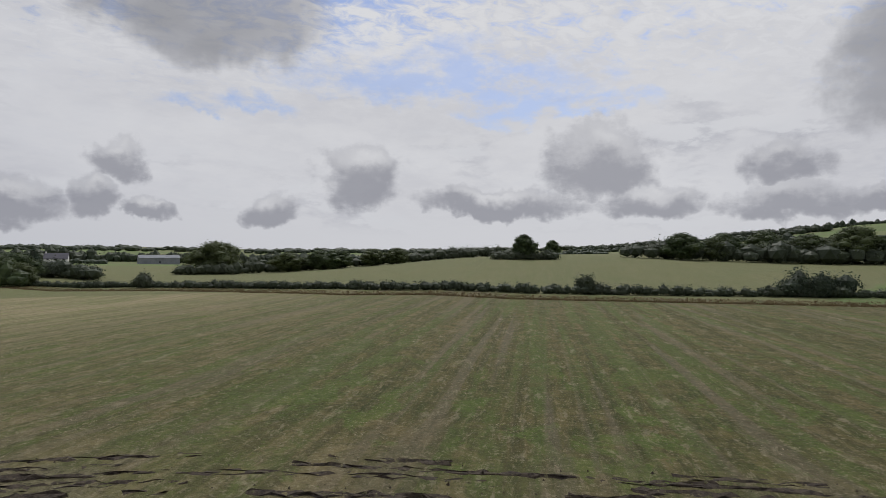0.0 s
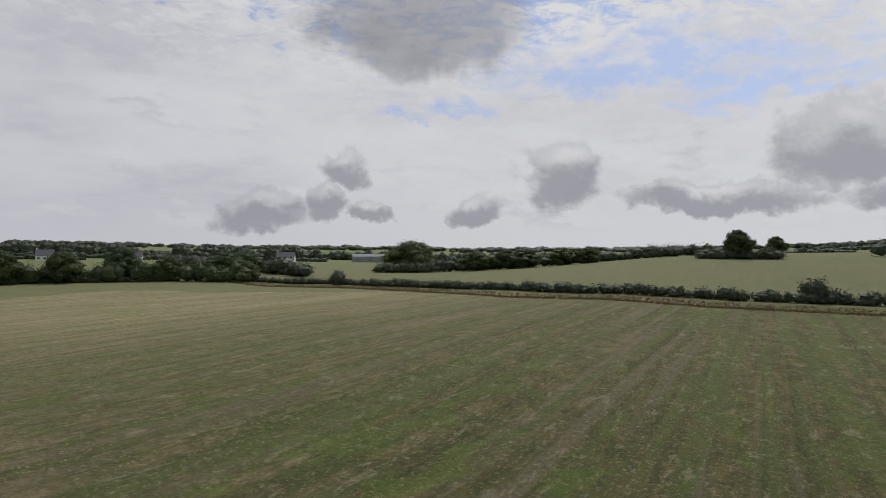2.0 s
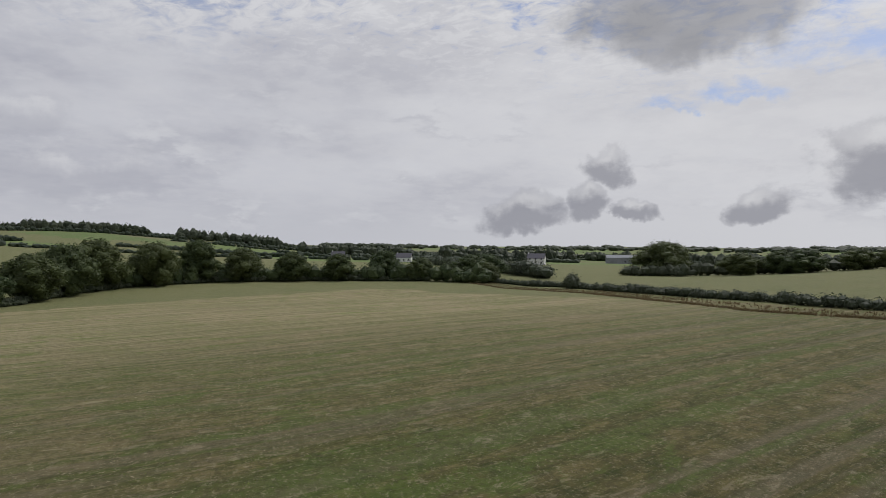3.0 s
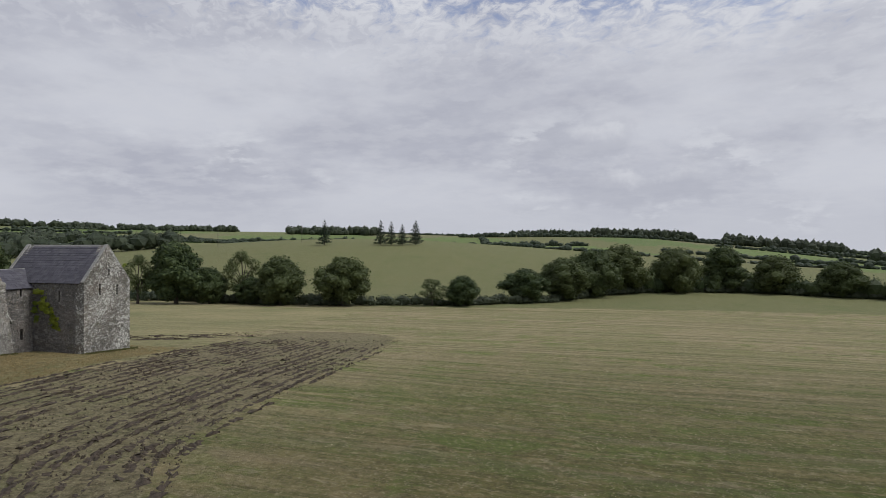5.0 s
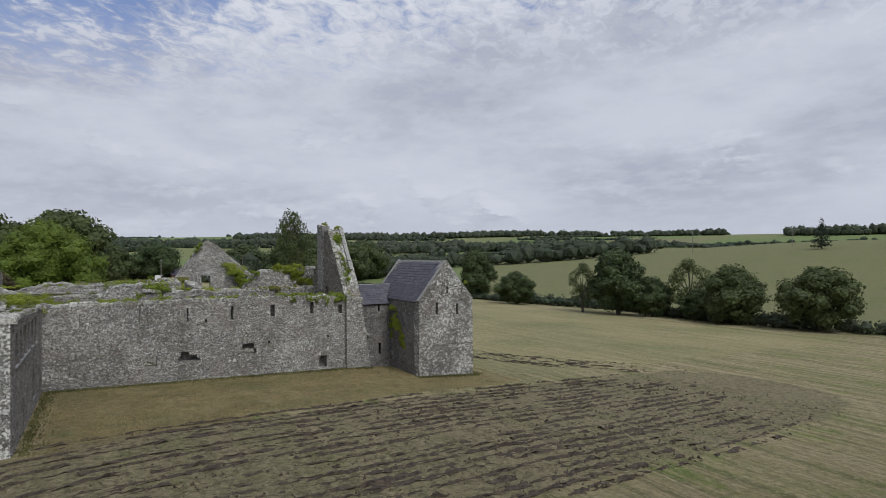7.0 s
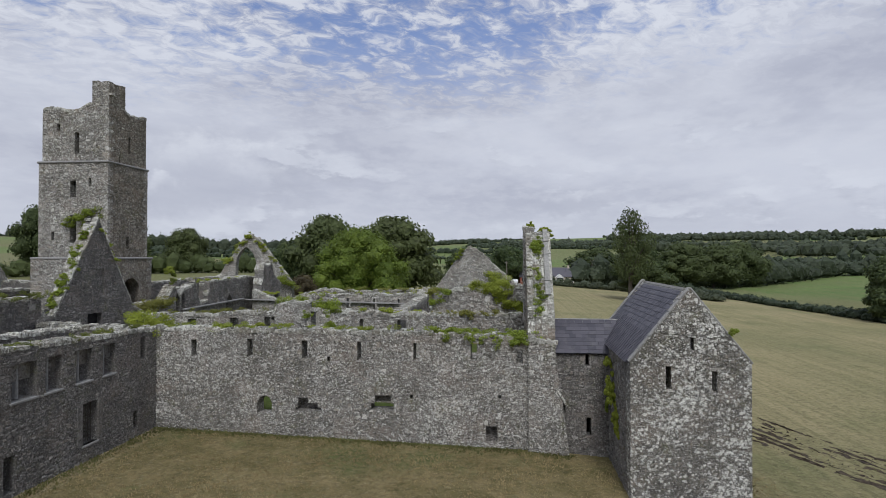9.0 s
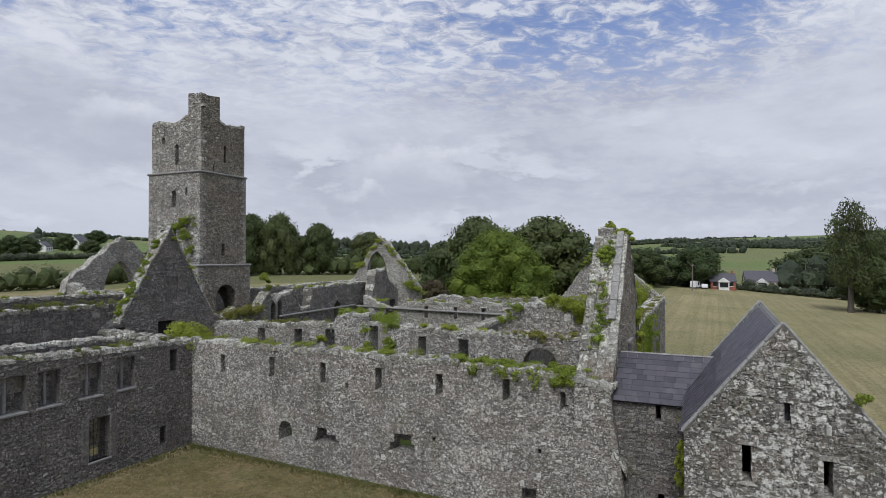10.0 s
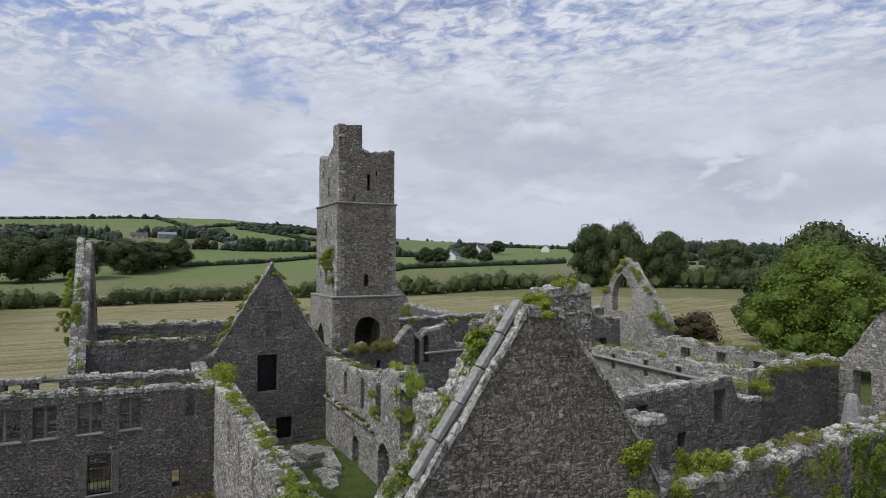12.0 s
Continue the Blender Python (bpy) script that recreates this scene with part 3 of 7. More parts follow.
def unit_stones(n=14):
    """Rough stone blocks of unit size: face towards -y, width along x, height along z."""
    rng, made = random.Random(9), []
    for _ in range(n):
        ring = [(-0.44, -0.44), (0.0, -0.52), (0.44, -0.44), (0.52, 0.0), (0.44, 0.44), (0.0, 0.52), (-0.44, 0.44), (-0.52, 0.0)]
        outer = [(x + rng.uniform(-0.08, 0.06), 0.0, z + rng.uniform(-0.10, 0.08)) for x, z in ring]
        inner = [(x * 0.8, -1 + rng.uniform(-0.25, 0.25), z * 0.74) for x, _, z in outer]
        verts = outer + inner + [(0.0, -1.1, 0.0)]
        faces = [(k, (k + 1) % 8, 8 + (k + 1) % 8, 8 + k) for k in range(8)] + [(8 + k, 8 + (k + 1) % 8, 16) for k in range(8)]
        made.append(mesh_of("stone", verts, faces))
    return made


STONES = unit_stones()


class Opening:
    """A hole in a wall: from s0 to s1 along it, z0 to z1 high; head: flat, round or pointed."""

    def __init__(self, s0, s1, z0, z1, head="flat"):
        self.s0, self.s1, self.z0, self.z1, self.head = s0, s1, z0, z1, head

    def top(self, s):
        k = min(max((s - self.s0) / (self.s1 - self.s0), 0), 1)
        w = self.s1 - self.s0
        if self.head == "flat":
            return self.z1
        if self.head == "round":
            return self.z1 - w / 2 + w * math.sqrt(max(k * (1 - k), 0))
        j = min(k, 1 - k)
        return self.z1 - w * 0.87 + w * math.sqrt(max(1 - (1 - j) ** 2, 0))

    def holds(self, s, z, grow=0.0):
        return self.s0 - grow < s < self.s1 + grow and self.z0 - grow < z < self.top(s) + grow


class Wall:
    """A rubble wall: its front runs from a to b, its body lies to the left of that way. tops: (s, z) along it."""

    def __init__(self, a, b, thick, tops, openings=(), base=None, rag=0.12, seed=1, relief=1.0):
        self.relief = relief
        self.a, self.b = Vector((*a, 0)), Vector((*b, 0))
        self.length = (self.b - self.a).length
        self.u = (self.b - self.a).normalized()
        self.n = Vector((-self.u.y, self.u.x, 0))
        self.thick, self.tops, self.openings, self.rag, self.seed = thick, tops, list(openings), rag, seed
        self.base = base

    def foot(self, s):
        if self.base is not None:
            return self.base
        p = self.a + self.u * s
        return min(ground_at(p.x, p.y), ground_at(*(p + self.n * self.thick).xy)) - 0.3

    def top(self, s):
        z = float(np.interp(s, [t[0] for t in self.tops], [t[1] for t in self.tops]))
        return z + self.rag * noise.noise((s * 1.1, self.seed * 5.3, 0)) + self.rag * 0.6 * noise.noise((s * 3.7, self.seed * 2.3, 4))

    def at(self, s, back, z):
        p = self.a + self.u * s + self.n * back
        return (p.x, p.y, z)

    def solid(self, s, z, grow=0.0):
        return z < self.top(s) and not any(o.holds(s, z, grow) for o in self.openings)

    def core(self):
        cuts = set(np.round(np.linspace(0, self.length, max(2, int(self.length / 0.3) + 1)), 3))
        for o in self.openings:
            n = 8 if o.head != "flat" else 1
            cuts |= {round(o.s0 + (o.s1 - o.s0) * k / n, 3) for k in range(n + 1)}
        cuts |= {round(s, 3) for s, _ in self.tops}
        cuts = sorted(c for c in cuts if 0 <= c <= self.length + 0.001)
        cuts = [c for k, c in enumerate(cuts) if k == 0 or c - cuts[k - 1] > 0.004]
        verts, faces = [], []

        def quad(*p):
            verts.extend(p)
            faces.append(tuple(range(len(verts) - 4, len(verts))))

        columns = []
        for c0, c1 in zip(cuts, cuts[1:]):
            e = 1e-4
            mid = (c0 + c1) / 2
            spans, lo = [], (self.foot(c0), self.foot(c1))
            hi = (self.top(c0 + e), self.top(c1 - e))
            for o in sorted((o for o in self.openings if o.s0 < mid < o.s1), key=lambda o: o.z0):
                if o.z0 > lo[0] and o.z0 < min(hi):
                    spans.append((lo, (o.z0, o.z0)))
                lo = (o.top(c0 + e), o.top(c1 - e))
            if min(hi) > max(lo) - 0.02:
                spans.append((lo, hi))
            columns.append((c0, c1, spans))
            for k, (l, h) in enumerate(spans):
                quad(self.at(c0, 0, l[0]), self.at(c1, 0, l[1]), self.at(c1, 0, h[1]), self.at(c0, 0, h[0]))
                quad(self.at(c1, self.thick, l[1]), self.at(c0, self.thick, l[0]), self.at(c0, self.thick, h[0]), self.at(c1, self.thick, h[1]))
                quad(self.at(c0, 0, h[0]), self.at(c1, 0, h[1]), self.at(c1, self.thick, h[1]), self.at(c0, self.thick, h[0]))
                quad(self.at(c1, 0, l[1]), self.at(c0, 0, l[0]), self.at(c0, self.thick, l[0]), self.at(c1, self.thick, l[1]))
        for k in range(len(columns) + 1):
            left = [(l[1], h[1]) for l, h in columns[k - 1][2]] if k else []
            right = [(l[0], h[0]) for l, h in columns[k][2]] if k < len(columns) else []
            s = cuts[k]
            marks = sorted({v for pair in left + right for v in pair})
            for z0, z1 in zip(marks, marks[1:]):
                m = (z0 + z1) / 2
                inl, inr = any(p < m < q for p, q in left), any(p < m < q for p, q in right)
                if inl != inr and z1 - z0 > 0.003:
                    quad(self.at(s, 0, z0), self.at(s, self.thick, z0), self.at(s, self.thick, z1), self.at(s, 0, z1))
        return verts, faces

    def courses(self, size, rng):
        """Stones of a face, four corners each, in rough courses: cut to the top and to the openings."""
        z = min(self.foot(0), self.foot(self.length))
        peak = max(t[1] for t in self.tops) + self.rag
        while z < peak:
            h = size * rng.uniform(0.5, 1.0)
            s = -rng.uniform(0, 0.3) * size
            while s < self.length:
                w = size * rng.choice((0.45, 0.7, 0.9, 1.1, 1.5)) * rng.uniform(0.8, 1.25)
                pieces = rng.random()
                tall = h * rng.uniform(1.5, 1.9) if rng.random() < 0.13 else h
                s0, s1 = max(s, 0.0), min(s + w, self.length)
                s += w
                if s1 - s0 < 0.05:
                    continue
                m = (s0 + s1) / 2
                dz = size * (1.1 * noise.noise((m * 1.3, z * 0.9, self.seed)) + rng.uniform(-0.36, 0.36))
                cut = rng.uniform(0.35, 0.65)
                for z0, z1 in (((z, z + h * cut), (z + h * cut, z + h)) if pieces < 0.35 and tall == h else ((z, z + tall),)):
                    z0, z1 = z0 + dz, z1 + dz
                    t0, t1 = s0, s1
                    blocked = False
                    for o in self.openings:
                        if z1 > o.z0 + 0.02 and z0 < o.top(min(max(m, o.s0 + 0.01), o.s1 - 0.01)) - 0.02:
                            if o.s0 <= t0 and t1 <= o.s1:
                                blocked = True
                            elif t0 < o.s0 < t1:
                                t1 = o.s0
                            elif t0 < o.s1 < t1:
                                t0 = o.s1
                    if blocked or t1 - t0 < 0.05:
                        continue
                    # keep within the slope of a gable
                    step = (t1 - t0) / 12
                    while t1 - t0 > 0.05 and self.top(t0) - 0.01 < z0 + 0.02:
                        t0 += step
                    while t1 - t0 > 0.05 and self.top(t1) - 0.01 < z0 + 0.02:
                        t1 -= step
                    if t1 - t0 < 0.05:
                        continue
                    a, b = min(z1, self.top(t0) - 0.01), min(z1, self.top(t1) - 0.01)
                    if max(a, b) - z0 < 0.04:
                        continue
                    yield t0, t1, z0, max(a, z0 + 0.005), max(b, z0 + 0.005)
            z += h

    def clad(self, size, rng, back=False, solo=None, limit=300):
        """Stones on the front or the back: joined ones, and those in the stretch solo(s, z) apart."""
        verts, faces, singles = [], [], []
        side = (lambda s, d, z: self.at(s, self.thick + d, z)) if back else (lambda s, d, z: self.at(s, -d, z))
        q = rng.uniform
        for s0, s1, z0, za, zb in self.courses(size, rng):
            deep = q(0.004, 0.036) * self.relief
            if solo and abs(za - zb) < 0.005 and solo((s0 + s1) / 2, (z0 + za) / 2) and len(singles) < limit:
                singles.append((s0, s1, z0, za, deep))
                continue
            j, e = 0.004, size * 0.15
            ring = [(s0 + j + q(0, e), z0 + j + q(0, e)), (s1 - j - q(0, e), z0 + j + q(0, e)), (s1 - j - q(0, e), zb - j - q(0, e)), (s0 + j + q(0, e), za - j - q(0, e))]
            cs, cz = (s0 + s1) / 2, (z0 + (za + zb) / 2) / 2
            n = 4
            if size < 0.23:
                # knock one or two corners off
                off = rng.randrange(4)
                cut = q(0.25, 0.55)
                (s_a, z_a), (s_b, z_b), (s_c, z_c) = ring[off - 1], ring[off], ring[(off + 1) % 4]
                ring[off:off + 1] = [(s_b + (s_a - s_b) * cut, z_b + (z_a - z_b) * cut), (s_b + (s_c - s_b) * cut, z_b + (z_c - z_b) * cut)]
                n = 5
            k = len(verts)
            verts += [side(s, -0.012, z) for s, z in ring]
            verts += [side(cs + (s - cs) * 0.84, deep + q(-0.014, 0.014), cz + (z - cz) * 0.78) for s, z in ring]
            loop = [tuple(range(k + n, k + 2 * n))] + [(k + m, k + (m + 1) % n, k + n + (m + 1) % n, k + n + m) for m in range(n)]
            faces += [f[::-1] for f in loop] if back else loop
        return verts, faces, singles

    def caps(self, rng, size=0.36, skip=None):
        """Loose stones bedded along the top."""
        verts, faces = [], []
        lanes = max(1, round(self.thick / size))
        for lane in range(lanes):
            s = rng.uniform(0, 0.1)
            while s < self.length - 0.1:
                w = size * rng.uniform(0.6, 1.5)
                m = min(s + w / 2, self.length)
                if rng.random() < 0.9 and not (skip and skip(m)):
                    z = self.top(m)
                    slope = (self.top(min(m + 0.15, self.length)) - self.top(max(m - 0.15, 0))) / 0.3
                    slope = max(-1.6, min(1.6, slope))
                    d0 = self.thick * lane / lanes - (0.05 if lane == 0 else 0)
                    d1 = self.thick * (lane + 1) / lanes + (0.05 if lane == lanes - 1 else 0)
                    h = rng.uniform(0.05, 0.17)
                    k = len(verts)
                    for dz, f in ((-0.12, 1.0), (h * 0.6, 1.0), (h, 0.72)):
                        for ss, dd in ((-0.5, 0), (0.5, 0), (0.5, 1), (-0.5, 1)):
                            sx = m + ss * w * 0.95 * f + rng.uniform(-0.02, 0.02)
                            dx = (d0 + d1) / 2 + (dd - 0.5) * (d1 - d0) * 0.95 * f + rng.uniform(-0.02, 0.02)
                            verts.append(self.at(sx, dx, z + dz + ss * w * f * slope + rng.uniform(-0.02, 0.02)))
                    for b in (0, 4):
                        faces += [(k + b + j, k + b + (j + 1) % 4, k + b + 4 + (j + 1) % 4, k + b + 4 + j) for j in range(4)]
                    faces.append((k + 8, k + 9, k + 10, k + 11))
                s += w
        return verts, faces

    def frames(self, rng, o, deep=0.045):
        """Squared jamb stones, sill and lintel round an opening, on the front: a name and a mesh each."""
        made = []

        def block(name, s0, s1, z0, z1):
            verts = []
            for dd, c in ((-0.02, 0.0), (deep + rng.uniform(-0.012, 0.012), 0.015)):
                verts += [self.at(s0 + c, -dd, z0 + c), self.at(s1 - c, -dd, z0 + c), self.at(s1 - c, -dd, z1 - c), self.at(s0 + c, -dd, z1 - c)]
            made.append((name, verts, [(4, 5, 6, 7)] + [(m, (m + 1) % 4, 4 + (m + 1) % 4, 4 + m) for m in range(4)]))

        z, flip = o.z0, 0
        peak = o.z1 if o.head == "flat" else o.top(o.s0 + 0.01)
        while z < peak - 0.05:
            h = min(rng.uniform(0.2, 0.32), peak - z)
            w = 0.14 + 0.12 * (flip % 2)
            block("jamb_stone", o.s0 - w, o.s0 + 0.004, z, z + h - 0.01)
            block("jamb_stone", o.s1 - 0.004, o.s1 + 0.26 - w, z, z + h - 0.01)
            z += h
            flip += 1
        block("sill", o.s0 - 0.06, o.s1 + 0.08, o.z0 - 0.11, o.z0 - 0.002)
        if o.head == "flat":
            block("lintel", o.s0 - 0.12, o.s1 + 0.14, o.z1 + 0.002, o.z1 + 0.15)
        return made


def raise_wall(wall, name, label, stone, stone_one, size=0.27, faces="fb", solo=None, limit=300, jambs=None, caps=True, parent=None, skip=None, seed=0, category="wall"):
    """Builds a wall with its stones. Top level and structure, or a part of a thing."""
    rng = random.Random(wall.seed * 101 + seed)
    ob = new(name, mesh_of(name, *wall.core(), BEDS.get(stone, m_core)))
    if parent is None:
        tagged(ob, label, category, kind="structure")
    else:
        ob.parent = parent
    verts, fs, loose = [], [], []
    for side in faces:
        v, f, one = wall.clad(size, rng, side == "b", solo if side == "f" else None, limit)
        fs += [tuple(i + len(verts) for i in q) for q in f]
        verts += v
        loose += one
    if verts:
        tagged(part("rubble_facing", mesh_of("rubble_facing", verts, fs), stone, ob), kind="stuff")
    if caps:
        tagged(part("capping", mesh_of("capping", *wall.caps(rng, skip=skip)), m_capstone, ob), kind="stuff")
    if jambs is not False and (wall.openings if jambs is None else jambs):
        for o in (wall.openings if jambs is None else jambs):
            for piece, v, f in wall.frames(rng, o):
                part(piece, mesh_of(piece, v, f), stone_one, ob)
    turn = Matrix((wall.u, wall.n, Vector((0, 0, 1)))).transposed().to_4x4()
    shared = [(me.copy()) for me in STONES] if loose else []
    for me in shared:
        me.materials.append(stone_one)
    for s0, s1, z0, z1, deep in loose:
        st = new("stone", rng.choice(shared))
        st.parent = ob
        trim = rng.uniform(0.015, 0.05)
        st.matrix_basis = Matrix.Translation(wall.at((s0 + s1) / 2, 0.0, (z0 + z1) / 2)) @ turn @ Matrix.Rotation(rng.gauss(0, 0.06), 4, "Y") @ Matrix.Diagonal((s1 - s0 - trim, deep + 0.012, z1 - z0 - trim * 0.8, 1))
    return ob


# ---- leaves ----
def leaf_cards(blobs, n, size, rng, flat=0.0, drop=0.0):
    """Small bent leaves on and in soft blobs (x, y, z, rx, ry, rz)."""
    weights = [b[3] * b[4] + b[4] * b[5] + b[3] * b[5] for b in blobs]
    verts, faces = [], []
    for b in rng.choices(blobs, weights, k=n):
        d = Vector((rng.gauss(0, 1), rng.gauss(0, 1), rng.gauss(0, 1))).normalized()
        k = rng.uniform(0.7, 1.12) if rng.random() < 0.9 else rng.uniform(1.0, 1.35)
        c = Vector((b[0] + d.x * b[3] * k, b[1] + d.y * b[4] * k, b[2] + d.z * b[5] * k))
        face = (d + Vector((rng.uniform(-1, 1), rng.uniform(-1, 1), rng.uniform(-0.6, 1.0 + flat))) * 0.75).normalized()
        t = face.orthogonal().normalized()
        t.rotate(Matrix.Rotation(rng.uniform(0, 6.283), 3, face))
        w = face.cross(t)
        s = size * rng.uniform(0.6, 1.4)
        i = len(verts)
        verts += [tuple(c - t * s * 0.5), tuple(c + w * s * 0.38 - face * s * 0.12), tuple(c + t * s * 0.6 - Vector((0, 0, drop * s))), tuple(c - w * s * 0.38 - face * s * 0.12)]
        faces.append((i, i + 1, i + 2, i + 3))
    return verts, faces


def small_ball(level):
    bm = bmesh.new()
    bmesh.ops.create_icosphere(bm, subdivisions=level, radius=1)
    bm.verts.ensure_lookup_table()
    out = [v.co.copy() for v in bm.verts], [tuple(v.index for v in f.verts) for f in bm.faces]
    bm.free()
    return out


BALLS = {1: small_ball(1), 2: small_ball(2)}


def leafy(blobs, n, size, rng, level=2, heart=0.7, **more_args):
    """Leaves over lumpy dark hearts, so that no light shows through the middle."""
    verts, faces = leaf_cards(blobs, n, size, rng, **more_args)
    points, sides = BALLS[level]
    for b in blobs:
        i, seed = len(verts), rng.uniform(0, 99)
        for p in points:
            k = heart * (1 + 0.35 * noise.noise((p.x * 1.7 + seed, p.y * 1.7, p.z * 1.7)))
            verts.append((b[0] + p.x * b[3] * k, b[1] + p.y * b[4] * k, b[2] + p.z * b[5] * k))
        faces += [tuple(i + j for j in f) for f in sides]
    return verts, faces


def ivy(blobs, n, size, seed, label, material=None, name="ivy", fx=1.0, fy=1.0):
    """fx, fy: how thick it is across x and y, against a wall."""
    rng = random.Random(seed)
    blobs = [(x, y, z, rx * fx, ry * fy, rz) for x, y, z, rx, ry, rz in blobs]
    clumps = []
    for x, y, z, rx, ry, rz in blobs:
        for _ in range(5):
            k = rng.uniform(0.3, 0.7)
            clumps.append((x + rng.gauss(0, rx * 0.55), y + rng.gauss(0, ry * 0.45), z + rng.gauss(0, rz * 0.55), rx * k, ry * k, rz * k))
    me = mesh_of(name, *leaf_cards(clumps, int(n * 3.3), size * 0.5, rng, drop=0.2), material or m_ivy)
    return tagged(new(name, me), label, "plant", "ivy and grass on the walls", "stuff")


def tube(bm, a, b, ra, rb, sides=6):
    a, b = Vector(a), Vector(b)
    d = (b - a).normalized()
    t = d.orthogonal().normalized()
    w = d.cross(t)
    rings = []
    for p, r in ((a, ra), (b, rb)):
        rings.append([bm.verts.new(p + (t * math.cos(k * 6.2832 / sides) + w * math.sin(k * 6.2832 / sides)) * r) for k in range(sides)])
    for k in range(sides):
        bm.faces.new((rings[0][k], rings[0][(k + 1) % sides], rings[1][(k + 1) % sides], rings[1][k]))


def make_tree(seed, tall, wide, label, leaf=None, bare=0.05, leaves=9500, size=0.36, gappy=0.0, name="tree", lobes_n=0):
    """A broadleaf tree at the origin: tapered trunk with limbs, crown of leaves in uneven lobes."""
    rng = random.Random(seed)
    root = new(name)
    tagged(root, label, "tree")
    bm = bmesh.new()
    r = tall * 0.026
    fork = tall * (bare + 0.12)
    tube(bm, (0, 0, -0.5), (0.1 * r, 0, fork * 0.5), r * 1.35, r, 8)
    tube(bm, (0.1 * r, 0, fork * 0.5), (0, 0, fork), r, r * 0.8, 8)
    lobes = []
    n = lobes_n or (38 if not gappy else 15)
    shrink = (22 / max(n, 22)) ** 0.4
    lean = rng.uniform(0, 6.28)
    for k in range(n):
        a = k * 2.4 + rng.uniform(-0.5, 0.5)
        lift = (k + 0.5) / n
        girth = math.sin(math.pi * (0.16 + 0.80 * lift)) ** 0.75
        out = wide * 0.5 * girth * rng.uniform(0.40, 0.84 + 0.12 * (1 - shrink)) * (1 + 0.18 * math.sin(a * 2 + lean))
        z = tall * (bare + 0.12 + (0.86 - bare - 0.12) * lift)
        size_k = wide * shrink * rng.uniform(0.14, 0.23) * (1 - gappy * 0.35)
        p = Vector((math.cos(a) * out, math.sin(a) * out, z))
        lobes.append((p.x, p.y, p.z, size_k, size_k, size_k * rng.uniform(0.65, 0.95)))
        if k % 2 == 0 or gappy:
            mid = Vector((p.x * 0.4, p.y * 0.4, fork + (z - fork) * 0.55))
            tube(bm, (0, 0, fork * 0.9), mid, r * 0.5, r * 0.28, 5)
            tube(bm, mid, p, r * 0.28, r * 0.08, 5)
    part("trunk", bm, m_bark, root)
    if gappy:
        made = leaf_cards(lobes, leaves, size, rng)
    else:
        lobes.append((0, 0, tall * (bare + 0.95) / 2, wide * 0.27, wide * 0.27, tall * (0.95 - bare) * 0.40))
        made = leafy(lobes, leaves, size, rng)
    part("crown", mesh_of("crown", *made), leaf or m_leaf, root)
    return root


def make_conifer(seed, tall, wide, label):
    rng = random.Random(seed)
    root = new("conifer")
    tagged(root, label, "tree")
    bm = bmesh.new()
    tube(bm, (0, 0, -0.5), (0, 0, tall * 0.95), tall * 0.02, 0.03, 6)
    part("trunk", bm, m_bark, root)
    blobs = []
    for k in range(26):
        f = k / 25
        a = k * 2.4
        w = wide * 0.5 * (1 - f) ** 0.8 + 0.15
        blobs.append((math.cos(a) * w * 0.5, math.sin(a) * w * 0.5, tall * (0.1 + 0.88 * f), w * 0.6, w * 0.6, tall * 0.045))
    part("crown", mesh_of("crown", *leaf_cards(blobs, 1500, 0.5, rng, drop=0.3)), m_conifer, root)
    return root


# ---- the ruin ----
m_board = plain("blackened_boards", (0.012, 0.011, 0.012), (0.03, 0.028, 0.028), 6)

m_render = stone_material("old_grey_render", (0.15, 0.142, 0.13), (0.25, 0.238, 0.22), (0.34, 0.33, 0.31), 6.0, 0.64, single=True)


def O(s0, s1, z0, z1, head="flat"):
    return Opening(s0, s1, z0, z1, head)


# south range: the long south wall, with its slit windows and lower holes
LX = 14.7
south = Wall((LX, 40.9), (36.0, 40.9), 0.85, [(0, 6.35), (6, 6.3), (12, 6.3), (18, 6.2), (21.3, 5.95)],
             [O(x - LX, x - LX + 0.32, z0, z1) for x, z0, z1 in ((16.8, 4.85, 5.75), (19.94, 4.9, 5.83), (22.94, 4.85, 5.8), (25.92, 4.82, 5.78), (28.88, 4.86, 5.75), (31.84, 4.92, 5.8), (34.16, 4.8, 5.5))]
             + [O(20.5 - LX, 21.3 - LX, 1.9, 2.86, "round"), O(22.6 - LX, 24.0 - LX, 2.12, 2.3), O(22.7 - LX, 23.8 - LX, 2.3, 2.52), O(22.75 - LX, 23.3 - LX, 2.52, 2.78), O(26.65 - LX, 27.85 - LX, 2.25, 2.62), O(26.85 - LX, 27.7 - LX, 2.62, 3.02), O(32.6 - LX, 33.2 - LX, 0.7, 1.6),
                O(24.3 - LX, 24.45 - LX, 4.72, 4.98), O(28.7 - LX, 28.85 - LX, 2.9, 3.1), O(33.25 - LX, 33.4 - LX, 3.0, 3.2)], rag=0.1, seed=1)
raise_wall(south, "wall_south_range", "long lichened grey rubble wall with slit windows and mossy top", m_lime, m_lime_one, 0.165, "fb",
           solo=lambda s, z: 15.0 < s < 20 and 1.0 < z < 4.6, jambs=south.openings[:7])
butt = Wall((34.75, 40.62), (36.75, 40.62), 0.5, [(0, 6.1), (1.3, 5.9), (1.42, 4.7), (1.65, 3.2), (2.0, 0.5)], seed=2, rag=0.04)
raise_wall(butt, "buttress", "battered rubble buttress at the wall's end", m_lime, m_lime_one, 0.22, "f", category="buttress")

# west range: its east wall with wide upper windows and a barred lower one
WY = 27.2
